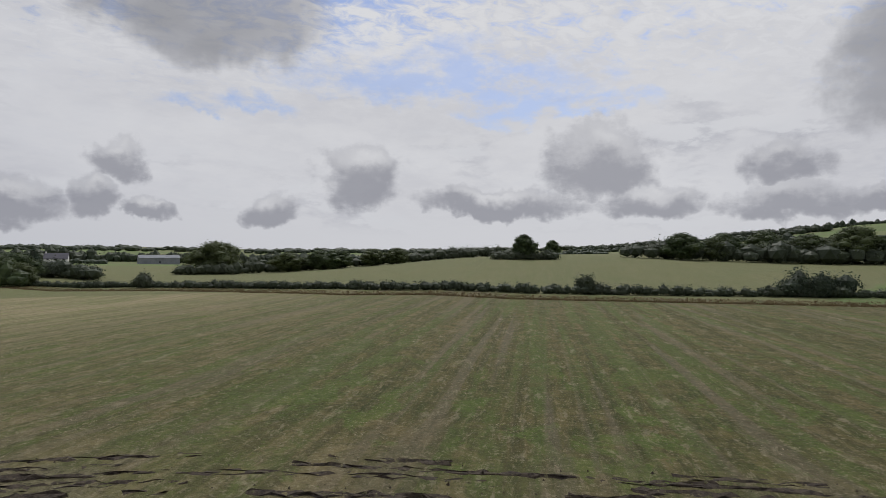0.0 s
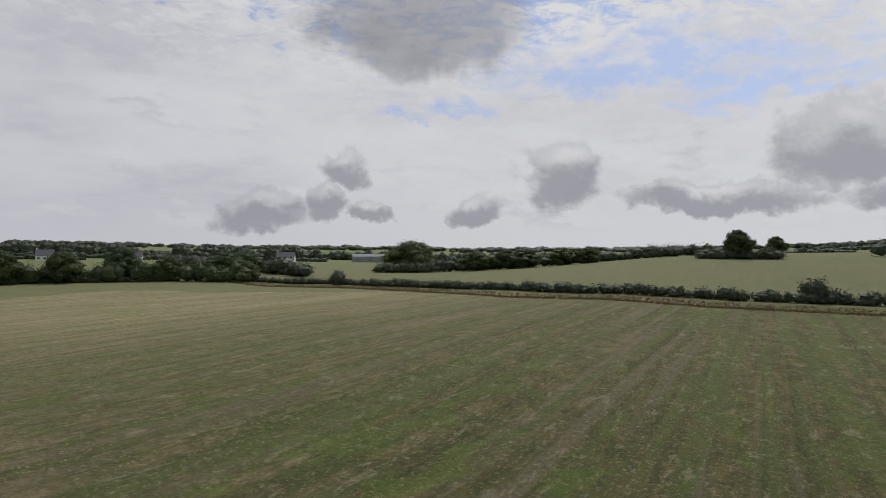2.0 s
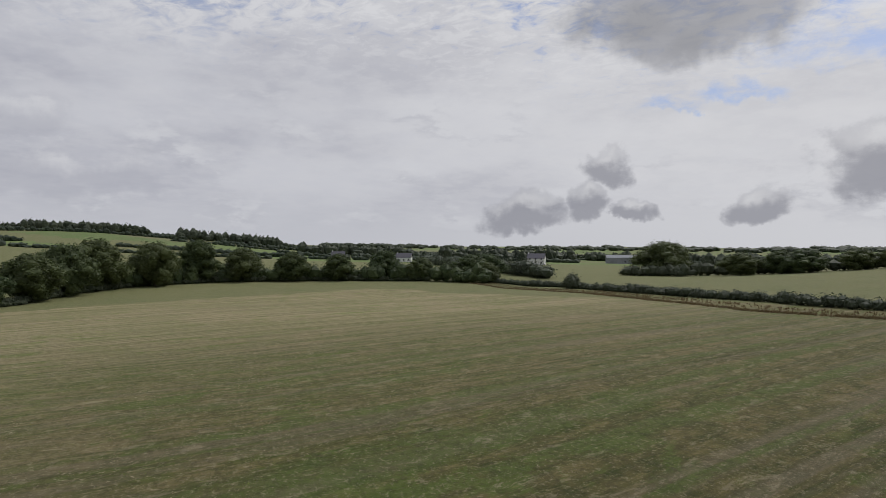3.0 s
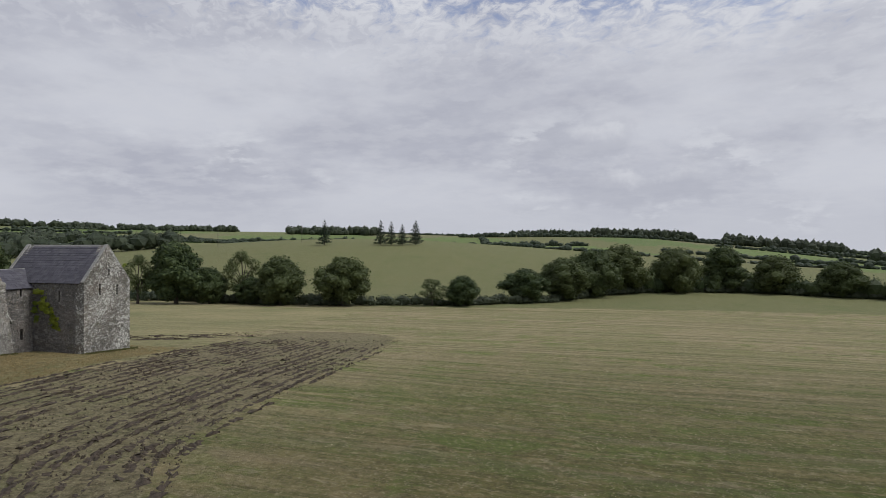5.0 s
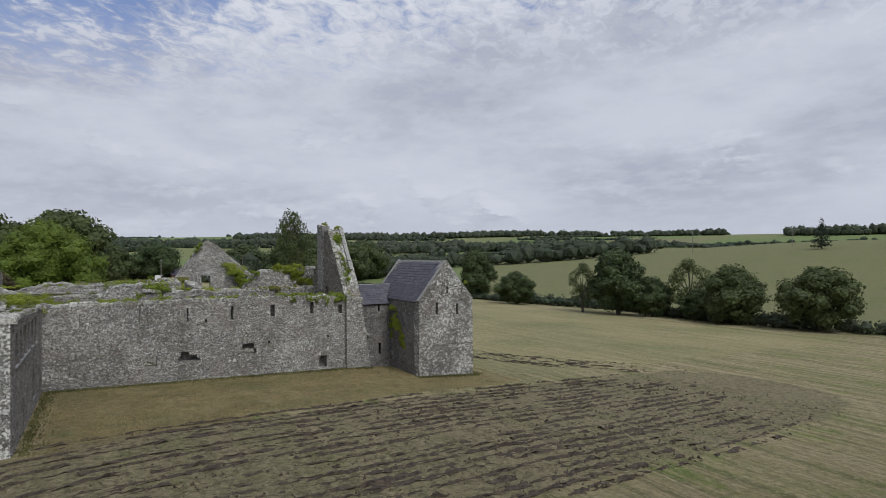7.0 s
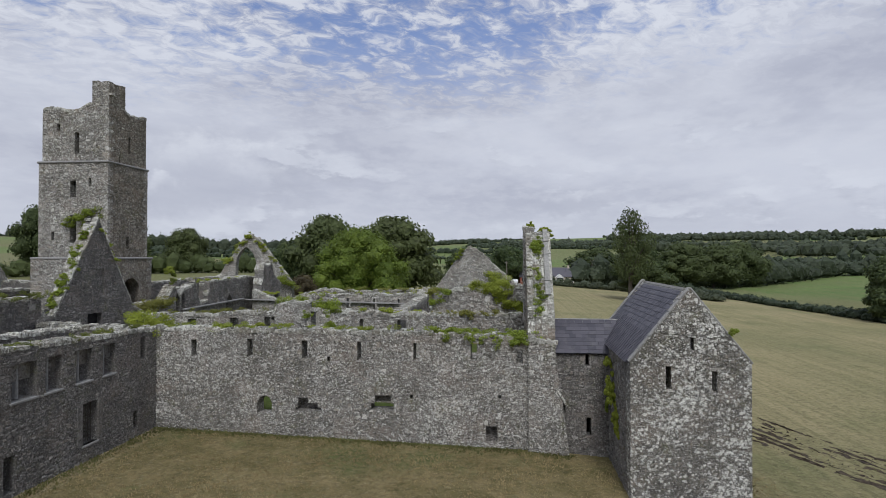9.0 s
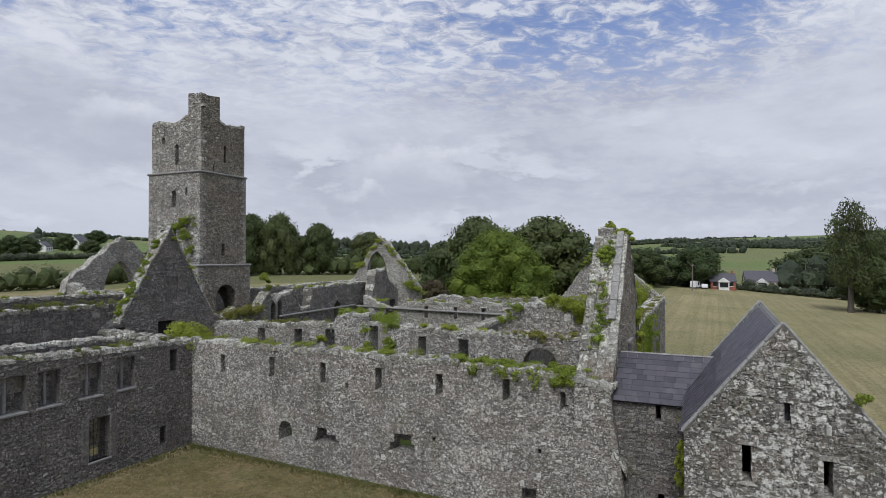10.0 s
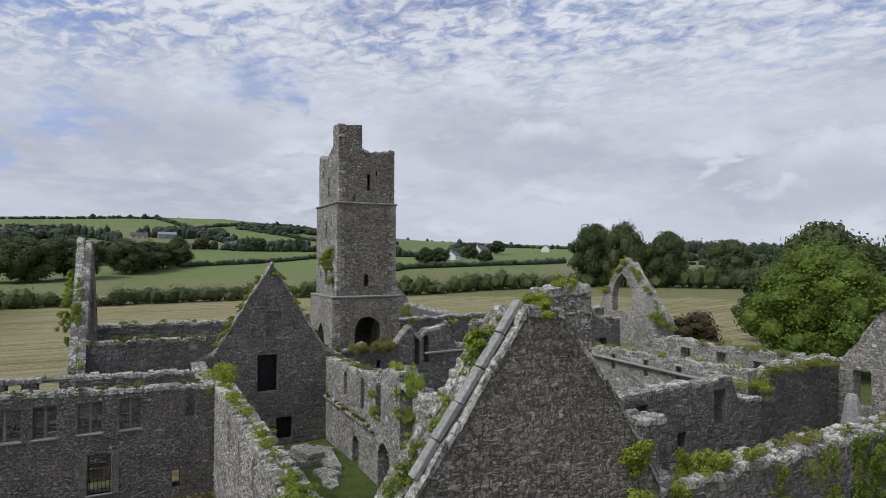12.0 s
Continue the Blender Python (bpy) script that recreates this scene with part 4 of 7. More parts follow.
win = [O(y0 - WY, y1 - WY, 4.62, 6.05) for y0, y1 in ((28.4, 29.35), (29.95, 30.9), (31.5, 32.75), (33.2, 34.1), (34.95, 35.9), (36.65, 37.55))]
win += [O(39.5 - WY, 39.95 - WY, 4.95, 6.05), O(35.35 - WY, 36.3 - WY, 1.75, 3.6), O(38.95 - WY, 39.3 - WY, 1.5, 2.35), O(31.2 - WY, 31.7 - WY, 1.2, 2.6)]
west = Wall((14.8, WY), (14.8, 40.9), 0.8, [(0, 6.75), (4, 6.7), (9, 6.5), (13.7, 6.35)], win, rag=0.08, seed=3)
# this wall's shade is partly in its stone colour
west_ob = raise_wall(west, "wall_west_range_east", "grey rubble wall, shade put into its colour, with wide empty upper windows", m_shade_grey, m_shade_grey_one, 0.165, "fb", jambs=False)
grille_root = tagged(new("window_grille"), "rusty iron bars across a stone window", "window grille")
for k in range(6):
    bm = bmesh.new()
    y = 35.42 + k * 0.165
    tube(bm, (14.5, y, 1.76), (14.5, y, 3.55), 0.014, 0.014, 6)
    part("bar", bm, m_bark, grille_root)
for z in (2.25, 2.95):
    bm = bmesh.new()
    tube(bm, (14.5, 35.36, z), (14.5, 36.29, z), 0.014, 0.014, 6)
    part("rail", bm, m_bark, grille_root)
# slim stone mullions in the wide windows
for o in win[:6]:
    y = WY + (o.s0 + o.s1) / 2
    bm = bmesh.new()
    bmesh.ops.create_cube(bm, size=1, matrix=Matrix.Translation((14.42, y, 5.33)) @ Matrix.Diagonal((0.2, 0.13, 1.44, 1)))
    bmesh.ops.bevel(bm, geom=bm.edges[:], offset=0.03, segments=1, affect="EDGES")
    part("mullion", bm, m_dressed, west_ob)
for o in win[:6]:
    y0, y1 = WY + o.s0, WY + o.s1
    mid_y = (y0 + y1) / 2
    for a, b in ((y0 + 0.004, mid_y - 0.068), (mid_y + 0.068, y1 - 0.004)):
        bm = bmesh.new()
        bmesh.ops.create_cube(bm, size=1, matrix=Matrix.Translation((14.44, (a + b) / 2, 5.7)) @ Matrix.Diagonal((0.14, b - a, 0.7, 1)))
        part("panel", bm, m_render, west_ob)
for y0, y1, z in [(WY + o.s0, WY + o.s1, 4.62) for o in win[:6]] + [(35.35, 36.3, 1.75)]:
    bm = bmesh.new()
    bmesh.ops.create_cube(bm, size=1, matrix=Matrix.Translation((14.72, (y0 + y1) / 2, z - 0.05)) @ Matrix.Diagonal((0.3, y1 - y0 + 0.16, 0.1, 1)))
    bmesh.ops.bevel(bm, geom=bm.edges[:], offset=0.02, segments=1, affect="EDGES")
    part("sill", bm, m_dressed, west_ob)
for y0, y1, z0, z1 in ((35.0, 35.33, 1.7, 3.7), (36.32, 36.66, 1.7, 3.7)):
    bm = bmesh.new()
    bmesh.ops.create_cube(bm, size=1, matrix=Matrix.Translation((14.78, (y0 + y1) / 2, (z0 + z1) / 2)) @ Matrix.Diagonal((0.13, y1 - y0, z1 - z0, 1)))
    bmesh.ops.bevel(bm, geom=bm.edges[:], offset=0.02, segments=1, affect="EDGES")
    part("jamb", bm, m_render, west_ob)
west_back = Wall((9.6, 40.6), (9.6, WY), 0.75, [(0, 6.3), (7, 6.5), (13.4, 6.75)], [O(13.4 - (y1 - WY), 13.4 - (y0 - WY), 5.55, 6.38) for y0, y1 in ((28.5, 29.4), (30.1, 31.0), (31.45, 32.1), (32.8, 33.75))], rag=0.08, seed=4)
raise_wall(west_back, "wall_west_range_west", "dark rubble wall with empty window gaps and grassy top", m_shade_grey, m_shade_grey_one, 0.34, "fb", jambs=False)
west_end = Wall((9.63, WY - 0.03), (14.77, WY - 0.03), 0.8, [(0, 6.7), (5.2, 6.75)], rag=0.08, seed=5)
raise_wall(west_end, "wall_west_range_end", "pale lichened rubble end wall", m_patchy, m_patchy_one, 0.24, "f")

# west gable of the south range
g2 = Wall((8.3, 40.6), (8.3, 49.4), 0.75, [(0, 6.6), (0.9, 6.9), (4.4, 12.55), (7.9, 6.9), (8.8, 6.4)],
          [O(3.55, 4.8, 4.35, 6.7), O(4.75, 5.75, 1.2, 2.6), O(0.6, 1.3, 5.6, 6.6), O(4.15, 5.0, 7.8, 9.45)], rag=0.06, seed=6)
raise_wall(g2, "wall_south_range_gable", "dark rubble gable with a black doorway and grassy slopes", m_shade_grey, m_shade_grey_one, 0.22, "fb", jambs=False)
g2_fill = Wall((8.2, 40.6 + 4.1), (8.2, 40.6 + 5.05), 0.4, [(0, 9.5), (0.95, 9.5)], base=7.75, rag=0.0, seed=76)
raise_wall(g2_fill, "blocking", "grey rubble blocking a gable window", m_shade_grey, m_shade_grey_one, 0.2, "f", caps=False)
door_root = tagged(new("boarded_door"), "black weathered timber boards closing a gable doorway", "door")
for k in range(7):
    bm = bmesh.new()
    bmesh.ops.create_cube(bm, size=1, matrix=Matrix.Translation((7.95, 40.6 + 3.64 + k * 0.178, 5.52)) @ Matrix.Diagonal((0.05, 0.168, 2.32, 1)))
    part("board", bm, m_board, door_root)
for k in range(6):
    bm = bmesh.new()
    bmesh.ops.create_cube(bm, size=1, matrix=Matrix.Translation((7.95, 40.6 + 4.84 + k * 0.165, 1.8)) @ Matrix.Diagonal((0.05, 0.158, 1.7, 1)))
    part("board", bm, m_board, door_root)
g2_back = Wall((14.7, 40.95), (8.3, 40.95), 0.7, [(0, 6.3), (6.4, 6.5)], seed=7)
raise_wall(g2_back, "wall_west_range_north", "dark rubble cross wall with ivy", m_shade_grey, m_shade_grey_one, 0.36, "fb")

# north wall of the south range, broken by a wide ivy-clad gap, and the higher fragment on it
NX = 8.3
sn = Wall((NX, 48.6), (35.2, 48.6), 1.0, [(0, 6.2), (9.9, 6.4), (10.1, 7.15), (12.4, 7.25), (12.6, 6.7), (14.3, 6.6), (18, 6.45), (26.9, 6.45)],
          [O(12.2 - NX, 12.8 - NX, 4.55, 6.0), O(15.2 - NX, 15.8 - NX, 4.4, 6.1), O(17.6 - NX, 18.3 - NX, 4.5, 6.2), O(20.8 - NX, 22.3 - NX, 3.6, 6.75), O(24.1 - NX, 24.75 - NX, 4.9, 6.1), O(26.6 - NX, 27.2 - NX, 5.0, 6.1),
           O(30.3 - NX, 32.2 - NX, 3.9, 5.9, "round"), O(13.8 - NX, 14.9 - NX, 0.5, 2.6, "round"), O(17.9 - NX, 19.5 - NX, 0.5, 3.3, "round"), O(25.2 - NX, 25.6 - NX, 3.2, 3.8), O(28.2 - NX, 28.6 - NX, 3.2, 3.8)], rag=0.14, seed=8)
raise_wall(sn, "wall_south_range_north", "pale rubble inner wall with arches, gaps and ivy", m_lime, m_lime_one, 0.24, "fb", jambs=False)
sn_ledge = tagged(new("trim"), "projecting mossy stone ledge along the inner wall", "ledge", kind="structure")
for x0, x1, z in ((8.6, 12.6, 3.78), (12.66, 17.4, 3.72), (23.2, 29.6, 3.4)):
    bm = bmesh.new()
    bmesh.ops.create_cube(bm, size=1, matrix=Matrix.Translation(((x0 + x1) / 2, 48.5, z)) @ Matrix.Diagonal((x1 - x0, 0.34, 0.2, 1)))
    bmesh.ops.bevel(bm, geom=bm.edges[:], offset=0.05, segments=1, affect="EDGES")
    part("ledge", bm, m_capstone, sn_ledge)
frag = Wall((28.6, 49.7), (35.0, 49.7), 0.7, [(0, 6.5), (0.5, 7.3), (1.2, 8.0), (6.4, 8.15)], base=6.0, rag=0.2, seed=9)
raise_wall(frag, "wall_fragment", "higher broken rubble wall with ivy on top", m_lime, m_lime_one, 0.32, "fb")

# east gable of the south range, with its coping and the stump of a chimney
g1 = Wall((36.1, 41.0), (36.1, 49.5), 1.3, [(0, 6.2), (0.6, 6.9), (4.05, 11.5), (5.2, 11.5), (5.75, 10.6), (6.9, 9.2), (8.2, 6.9), (8.5, 6.3)], [O(4.05, 4.4, 5.2, 6.85, "pointed"), O(4.52, 4.87, 5.2, 6.85, "pointed")], rag=0.1, seed=10, relief=0.6)
g1_ob = raise_wall(g1, "wall_east_gable", "brown rubble gable wall with pale coping stones", m_brown, m_brown_one, 0.19, "fb",
                   solo=lambda s, z: z > 6.9 and s < 7.5, jambs=False)
for nm, box6 in (("hood_mould", (36.06, 36.26, 44.9, 46.02, 6.94, 7.06)), ("mullion", (36.0, 36.14, 45.41, 45.51, 5.2, 6.9)), ("jamb_stone", (36.0, 36.13, 44.93, 45.04, 5.2, 6.93)), ("jamb_stone", (36.0, 36.13, 45.88, 46.0, 5.2, 6.93)), ("blocking", (35.6, 35.86, 44.98, 45.94, 5.1, 6.9))):
    bm = bmesh.new()
    x0, x1, y0, y1, z0, z1 = box6
    bmesh.ops.create_cube(bm, size=1, matrix=Matrix.Translation(((x0 + x1) / 2, (y0 + y1) / 2, (z0 + z1) / 2)) @ Matrix.Diagonal((x1 - x0, y1 - y0, z1 - z0, 1)))
    bmesh.ops.bevel(bm, geom=bm.edges[:], offset=0.02, segments=1, affect="EDGES")
    part(nm, bm, m_dressed if nm != "blocking" else m_shade_grey_one, g1_ob)
rng = random.Random(40)
a, b = Vector((35.86, 42.4, 8.2)), Vector((35.86, 45.08, 11.78))
for k in range(5):
    p, q = a.lerp(b, k / 5), a.lerp(b, (k + 1) / 5 - 0.006)
    bm = bmesh.new()
    along = (q - p)
    up = Vector((0, -along.z, along.y)).normalized()
    m = Matrix((Vector((1, 0, 0)), along.normalized(), up)).transposed().to_4x4()
    m.translation = (p + q) / 2 + up * rng.uniform(-0.01, 0.02)
    bmesh.ops.create_cube(bm, size=1, matrix=m @ Matrix.Diagonal((0.28, along.length, 0.13, 1)))
    bmesh.ops.bevel(bm, geom=bm.edges[:], offset=0.014, segments=1, affect="EDGES")
    part("coping_stone", bm, m_cope, g1_ob, "pale weathered coping stone" if k == 0 else "")
a, b = Vector((34.9, 41.62, 6.9)), Vector((34.9, 44.95, 11.38))
for k in range(15):
    p = a.lerp(b, (k + rng.uniform(0.3, 0.7)) / 15)
    bm = bmesh.new()
    bmesh.ops.create_cube(bm, size=1, matrix=Matrix.Translation(p) @ Matrix.Rotation(rng.gauss(0, 0.12), 4, "X") @ Matrix.Rotation(rng.gauss(0, 0.15), 4, "Z") @ Matrix.Diagonal((rng.uniform(0.22, 0.34), rng.uniform(0.2, 0.34), rng.uniform(0.12, 0.2), 1)))
    bmesh.ops.bevel(bm, geom=bm.edges[:], offset=0.04, segments=1, affect="EDGES")
    part("coping_stone", bm, m_capstone, g1_ob)
# backing added behind the low holes, so no lit ground shows through
for k, (x0, x1, z0, z1) in enumerate(((22.5, 24.1, 2.0, 2.88), (26.5, 28.0, 2.6, 3.1), (32.5, 33.3, 0.6, 1.7))):
    fill = Wall((x0, 41.45), (x1, 41.45), 0.3, [(0, z1), (x1 - x0, z1)], base=z0, rag=0.0, seed=70 + k)
    raise_wall(fill, "blocking", "rubble added behind a low window to keep it dark", m_shade_grey, m_shade_grey_one, 0.2, "f", caps=False)
stump = Wall((35.3, 46.2), (35.3, 47.7), 0.6, [(0, 11.95), (1.5, 12.0)], base=6.4, rag=0.05, seed=11)
raise_wall(stump, "chimney_stump", "broken pale stone chimney stump on the gable", m_lime, m_lime_one, 0.3, "fb", category="chimney")

# church: tower, nave and choir walls, end gables
tower_root = tagged(new("tower"), "tall slender grey stone bell tower with broken parapet", "tower")


def tower_stage(z0, z1, x0, y0, x1, y1, openings, seed, tops=None, caps=False):
    """Four walls of a stage of the tower; openings: side -> list."""
    c = 0.03
    # north and west faces take the stone with shade painted into its tone
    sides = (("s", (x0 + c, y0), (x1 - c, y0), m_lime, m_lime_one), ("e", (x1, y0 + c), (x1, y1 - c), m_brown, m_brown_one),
             ("n", (x1 - c, y1), (x0 + c, y1), m_shade_grey, m_shade_grey_one), ("w", (x0, y1 - c), (x0, y0 + c), m_shade_grey, m_shade_grey_one))
    for k, (side, a, b, st, one) in enumerate(sides):
        length = math.dist(a, b)
        w = Wall(a, b, 0.8, (tops or {}).get(side, [(0, z1), (length, z1)]), openings.get(side, ()), base=z0, rag=0.1 if caps else 0.0, seed=seed + k)
        raise_wall(w, "wall", "", st, one, 0.24, "fb" if caps else "f", jambs=False, caps=caps, parent=tower_root)


tower_stage(-0.3, 10.05, -0.55, 49.9, 5.35, 55.2, {"e": [O(1.7, 3.75, 0.0, 8.55, "round")], "s": [O(1.8, 4.0, 0.0, 8.0, "pointed")], "n": [O(1.8, 4.0, 0.0, 8.0, "pointed")]}, 20)
tower_stage(10.05, 17.05, -0.3, 50.3, 5.1, 55.0, {"e": [O(2.1, 2.45, 10.8, 11.7), O(0.45, 0.6, 14.2, 14.7)], "s": [O(2.45, 2.9, 14.5, 15.7), O(3.9, 4.1, 15.3, 15.9), O(2.45, 2.95, 11.2, 13.2), O(1.0, 1.2, 11.4, 12.0)]}, 24)
tower_stage(17.05, 21.0, -0.15, 50.45, 5.05, 54.9, {"e": [O(2.2, 2.45, 18.0, 19.3), O(1.1, 1.22, 17.2, 17.7), O(2.9, 3.0, 19.2, 19.6)], "s": [O(2.5, 2.85, 17.7, 19.25), O(1.1, 1.35, 19.4, 19.9)]}, 28,
            {"s": [(0, 20.95), (0.9, 21.05), (2.2, 20.8), (3.2, 21.0), (3.9, 21.3), (5.2, 22.0)], "e": [(0, 22.0), (1.7, 21.1), (2.5, 20.9), (4.45, 21.15)], "n": [(0, 21.1), (5.2, 21.0)], "w": [(0, 21.0), (4.45, 20.9)]}, True)
for z, x0, y0, x1, y1 in ((17.0, -0.3, 50.3, 5.1, 55.0), (10.0, -0.5, 49.95, 5.35, 55.2)):
    bm = bmesh.new()
    bmesh.ops.create_cube(bm, size=1, matrix=Matrix.Translation(((x0 + x1) / 2, (y0 + y1) / 2, z + 0.06)) @ Matrix.Diagonal((x1 - x0 + 0.22, y1 - y0 + 0.22, 0.16, 1)))
    bmesh.ops.bevel(bm, geom=bm.edges[:], offset=0.05, segments=1, affect="EDGES")
    part("string_course", bm, m_dressed, tower_root)
for k, (a, b) in enumerate((((3.77, 50.42), (5.06, 50.42)), ((5.08, 50.44), (5.08, 52.23)), ((5.06, 52.25), (3.77, 52.25)), ((3.75, 52.23), (3.75, 50.44)))):
    w = Wall(a, b, 0.5, [(0, 22.85), (math.dist(a, b), 22.95)], base=20.4, rag=0.12, seed=33 + k)
    raise_wall(w, "turret", "", m_lime if k == 0 else m_brown, m_brown_one, 0.24, "f", caps=False, parent=tower_root)
rng = random.Random(52)
for x, y, z0, z1, sx, sy in ((5.35, 49.9, 0.3, 9.9, -1, 1), (-0.55, 49.9, 0.3, 9.9, 1, 1), (5.1, 50.3, 10.2, 16.9, -1, 1), (-0.3, 50.3, 10.2, 16.9, 1, 1), (5.05, 50.45, 17.2, 20.6, -1, 1), (-0.15, 50.45, 17.2, 20.6, 1, 1), (5.35, 55.2, 0.3, 9.9, -1, -1), (5.1, 55.0, 10.2, 16.9, -1, -1)):
    z, flip = z0, 0
    while z < z1:
        h = rng.uniform(0.24, 0.38)
        w, d = (rng.uniform(0.5, 0.7), rng.uniform(0.26, 0.34)) if flip % 2 else (rng.uniform(0.26, 0.34), rng.uniform(0.5, 0.7))
        bm = bmesh.new()
        bmesh.ops.create_cube(bm, size=1, matrix=Matrix.Translation((x + sx * (w / 2 - 0.018), y + sy * (d / 2 - 0.018), z + h / 2)) @ Matrix.Diagonal((w, d, h - 0.02, 1)))
        bmesh.ops.bevel(bm, geom=bm.edges[:], offset=0.025, segments=1, affect="EDGES")
        part("quoin", bm, m_lime_one, tower_root)
        z += h
        flip += 1
slab = bmesh.new()
bmesh.ops.create_cube(slab, size=1, matrix=Matrix.Translation((2.45, 52.65, 20.2)) @ Matrix.Diagonal((4.6, 3.9, 0.2, 1)))
part("roof_slab", slab, m_core, tower_root)

CH = 7.3
nave_e = Wall((CH, 55.2), (CH, 76.0), 0.9, [(0, 7.9), (0.8, 7.0), (1.5, 7.5), (3.2, 7.9), (3.4, 7.4), (4.0, 6.2), (5.3, 6.2), (5.6, 7.9), (9.5, 8.05), (13, 8.1), (20.8, 7.6)],
              [O(0.25, 0.85, 5.0, 7.3, "pointed"), O(1.1, 1.6, 5.1, 7.25, "pointed"), O(8.7, 10.2, 2.2, 6.6, "pointed"), O(3.2, 4.6, 0.4, 3.2, "pointed")], rag=0.14, seed=40)
raise_wall(nave_e, "wall_church_nave_east", "broken grey church wall with pointed window lights", m_shade_grey, m_shade_grey_one, 0.34, "fb", jambs=False)
nave_mid = Wall((CH, 49.5), (CH, 55.2), 0.9, [(0, 6.2), (2.2, 6.7), (2.6, 6.2), (4.6, 6.6), (5.7, 7.8)], [O(3.1, 3.4, 5.0, 5.6)], rag=0.16, seed=41)
raise_wall(nave_mid, "wall_church_crossing", "low broken church wall with grass on top", m_shade_grey, m_shade_grey_one, 0.34, "fb", jambs=False)
nave_w = Wall((-3.0, 83.2), (-3.0, 34.0), 0.9, [(0, 7.6), (26, 7.4), (33, 7.8), (49.2, 8.0)], rag=0.1, seed=42)
raise_wall(nave_w, "wall_church_west", "dark straight church side wall", m_shade_grey, m_shade_grey_one, 0.4, "fb")
choir_e = Wall((7.9, 34.3), (7.9, 41.0), 0.9, [(0, 8.0), (6.7, 7.9)], rag=0.1, seed=43)
raise_wall(choir_e, "wall_church_choir", "dark rubble choir wall with grassy top", m_shade_grey, m_shade_grey_one, 0.34, "fb")
# string course along the cloister walls, that once bore a roof
for nm, p, q in (("a", (CH + 0.12, 56.4, 5.85), (CH + 0.12, 67.4, 5.95)), ("b", (7.6, 67.5, 5.85), (25.0, 67.5, 5.55))):
    bm = bmesh.new()
    p, q = Vector(p), Vector(q)
    d = (q - p)
    m = Matrix((d.normalized(), Vector((-d.y, d.x, 0)).normalized(), Vector((0, 0, 1)))).transposed().to_4x4()
    m.translation = (p + q) / 2
    bmesh.ops.create_cube(bm, size=1, matrix=m @ Matrix.Diagonal((d.length, 0.26, 0.14, 1)))
    bmesh.ops.bevel(bm, geom=bm.edges[:], offset=0.03, segments=1, affect="EDGES")
    tagged(part("trim", bm, m_dressed, None), "projecting stone string course on a cloister wall", "string course", kind="structure")
end_s = Wall((-3.2, 34.0), (8.9, 34.0), 0.75, [(0, 7.6), (0.8, 8.2), (6.1, 13.9), (7.2, 13.9), (11.2, 7.9), (12.1, 6.6)], [O(3.6, 8.4, 2.6, 11.2, "pointed")], rag=0.14, seed=44)
raise_wall(end_s, "wall_church_south_gable", "tall ivied church gable with a great pointed window", m_shade_grey, m_shade_grey_one, 0.34, "fb", jambs=False)
end_n = Wall((-3.4, 82.8), (6.7, 82.8), 0.8, [(0, 7.3), (0.4, 7.6), (3.6, 12.4), (4.6, 12.9), (5.4, 12.5), (9.3, 7.8), (10.1, 6.8)], [O(2.6, 5.4, 7.45, 11.4, "pointed")], rag=0.18, seed=45)
raise_wall(end_n, "wall_church_north_gable", "ivied church gable with an empty pointed window", m_lime, m_lime_one, 0.34, "fb", jambs=False)
tr_g = Wall((-17.5, 54.6), (-17.5, 66.5), 0.9, [(0, 6.6), (0.4, 8.3), (1.2, 8.9), (5.2, 12.0), (6.2, 12.7), (7.4, 12.2), (11.5, 8.3), (11.9, 7)], [O(4.2, 7.8, 7.0, 10.3, "pointed")], rag=0.2, seed=47)
raise_wall(tr_g, "wall_transept_gable", "ruined transept gable with an empty pointed window", m_lime, m_lime_one, 0.27, "fb", jambs=False)
tr_s = Wall((-17.5, 55.0), (-3.0, 55.0), 0.9, [(0, 8.2), (2, 7.4), (14.5, 7.3)], rag=0.15, seed=48)
raise_wall(tr_s, "wall_transept_south", "ruined transept side wall", m_lime, m_lime_one, 0.3, "fb")
tr_n = Wall((-3.0, 66.4), (-17.5, 66.4), 0.9, [(0, 7.2), (14.5, 7.6)], rag=0.15, seed=49)
raise_wall(tr_n, "wall_transept_north", "ruined transept side wall", m_shade_grey, m_shade_grey_one, 0.3, "f")
block = Wall((8.9, 68.3), (8.9, 73.4), 0.9, [(0, 6.8), (0.6, 9.2), (2.6, 9.35), (3.3, 8.2), (5.1, 7.2)], [O(3.4, 4.6, 4.0, 6.2)], rag=0.15, seed=46)
raise_wall(block, "wall_stub", "tall broken stub of grey rubble wall", m_shade_grey, m_shade_grey_one, 0.34, "fb", jambs=False)

# north and east ranges
cl_n = Wall((8.2, 67.7), (25.6, 67.7), 0.8, [(0, 6.9), (1.5, 6.2), (3, 5.6), (5.3, 6.3), (17.4, 6.5)], [O(x - 8.2, x - 8.2 + 0.4, 4.95, 6.05) for x in (14.95, 17.95, 20.65, 23.1)] + [O(2.6, 3.7, 3.4, 5.6)], rag=0.12, seed=50)
raise_wall(cl_n, "wall_north_range_south", "rubble cloister wall with small square windows", m_lime, m_lime_one, 0.34, "fb")
out_n = Wall((9.5, 76.3), (25.4, 76.3), 0.8, [(0, 5.6), (3.4, 6.4), (9, 6.2), (15.9, 6.5)], [O(13.7 - 9.5, 14.6 - 9.5, 4.9, 5.8), O(17.0 - 9.5, 17.8 - 9.5, 4.9, 5.85), O(20.0 - 9.5, 20.7 - 9.5, 4.5, 5.6)], rag=0.16, seed=51)
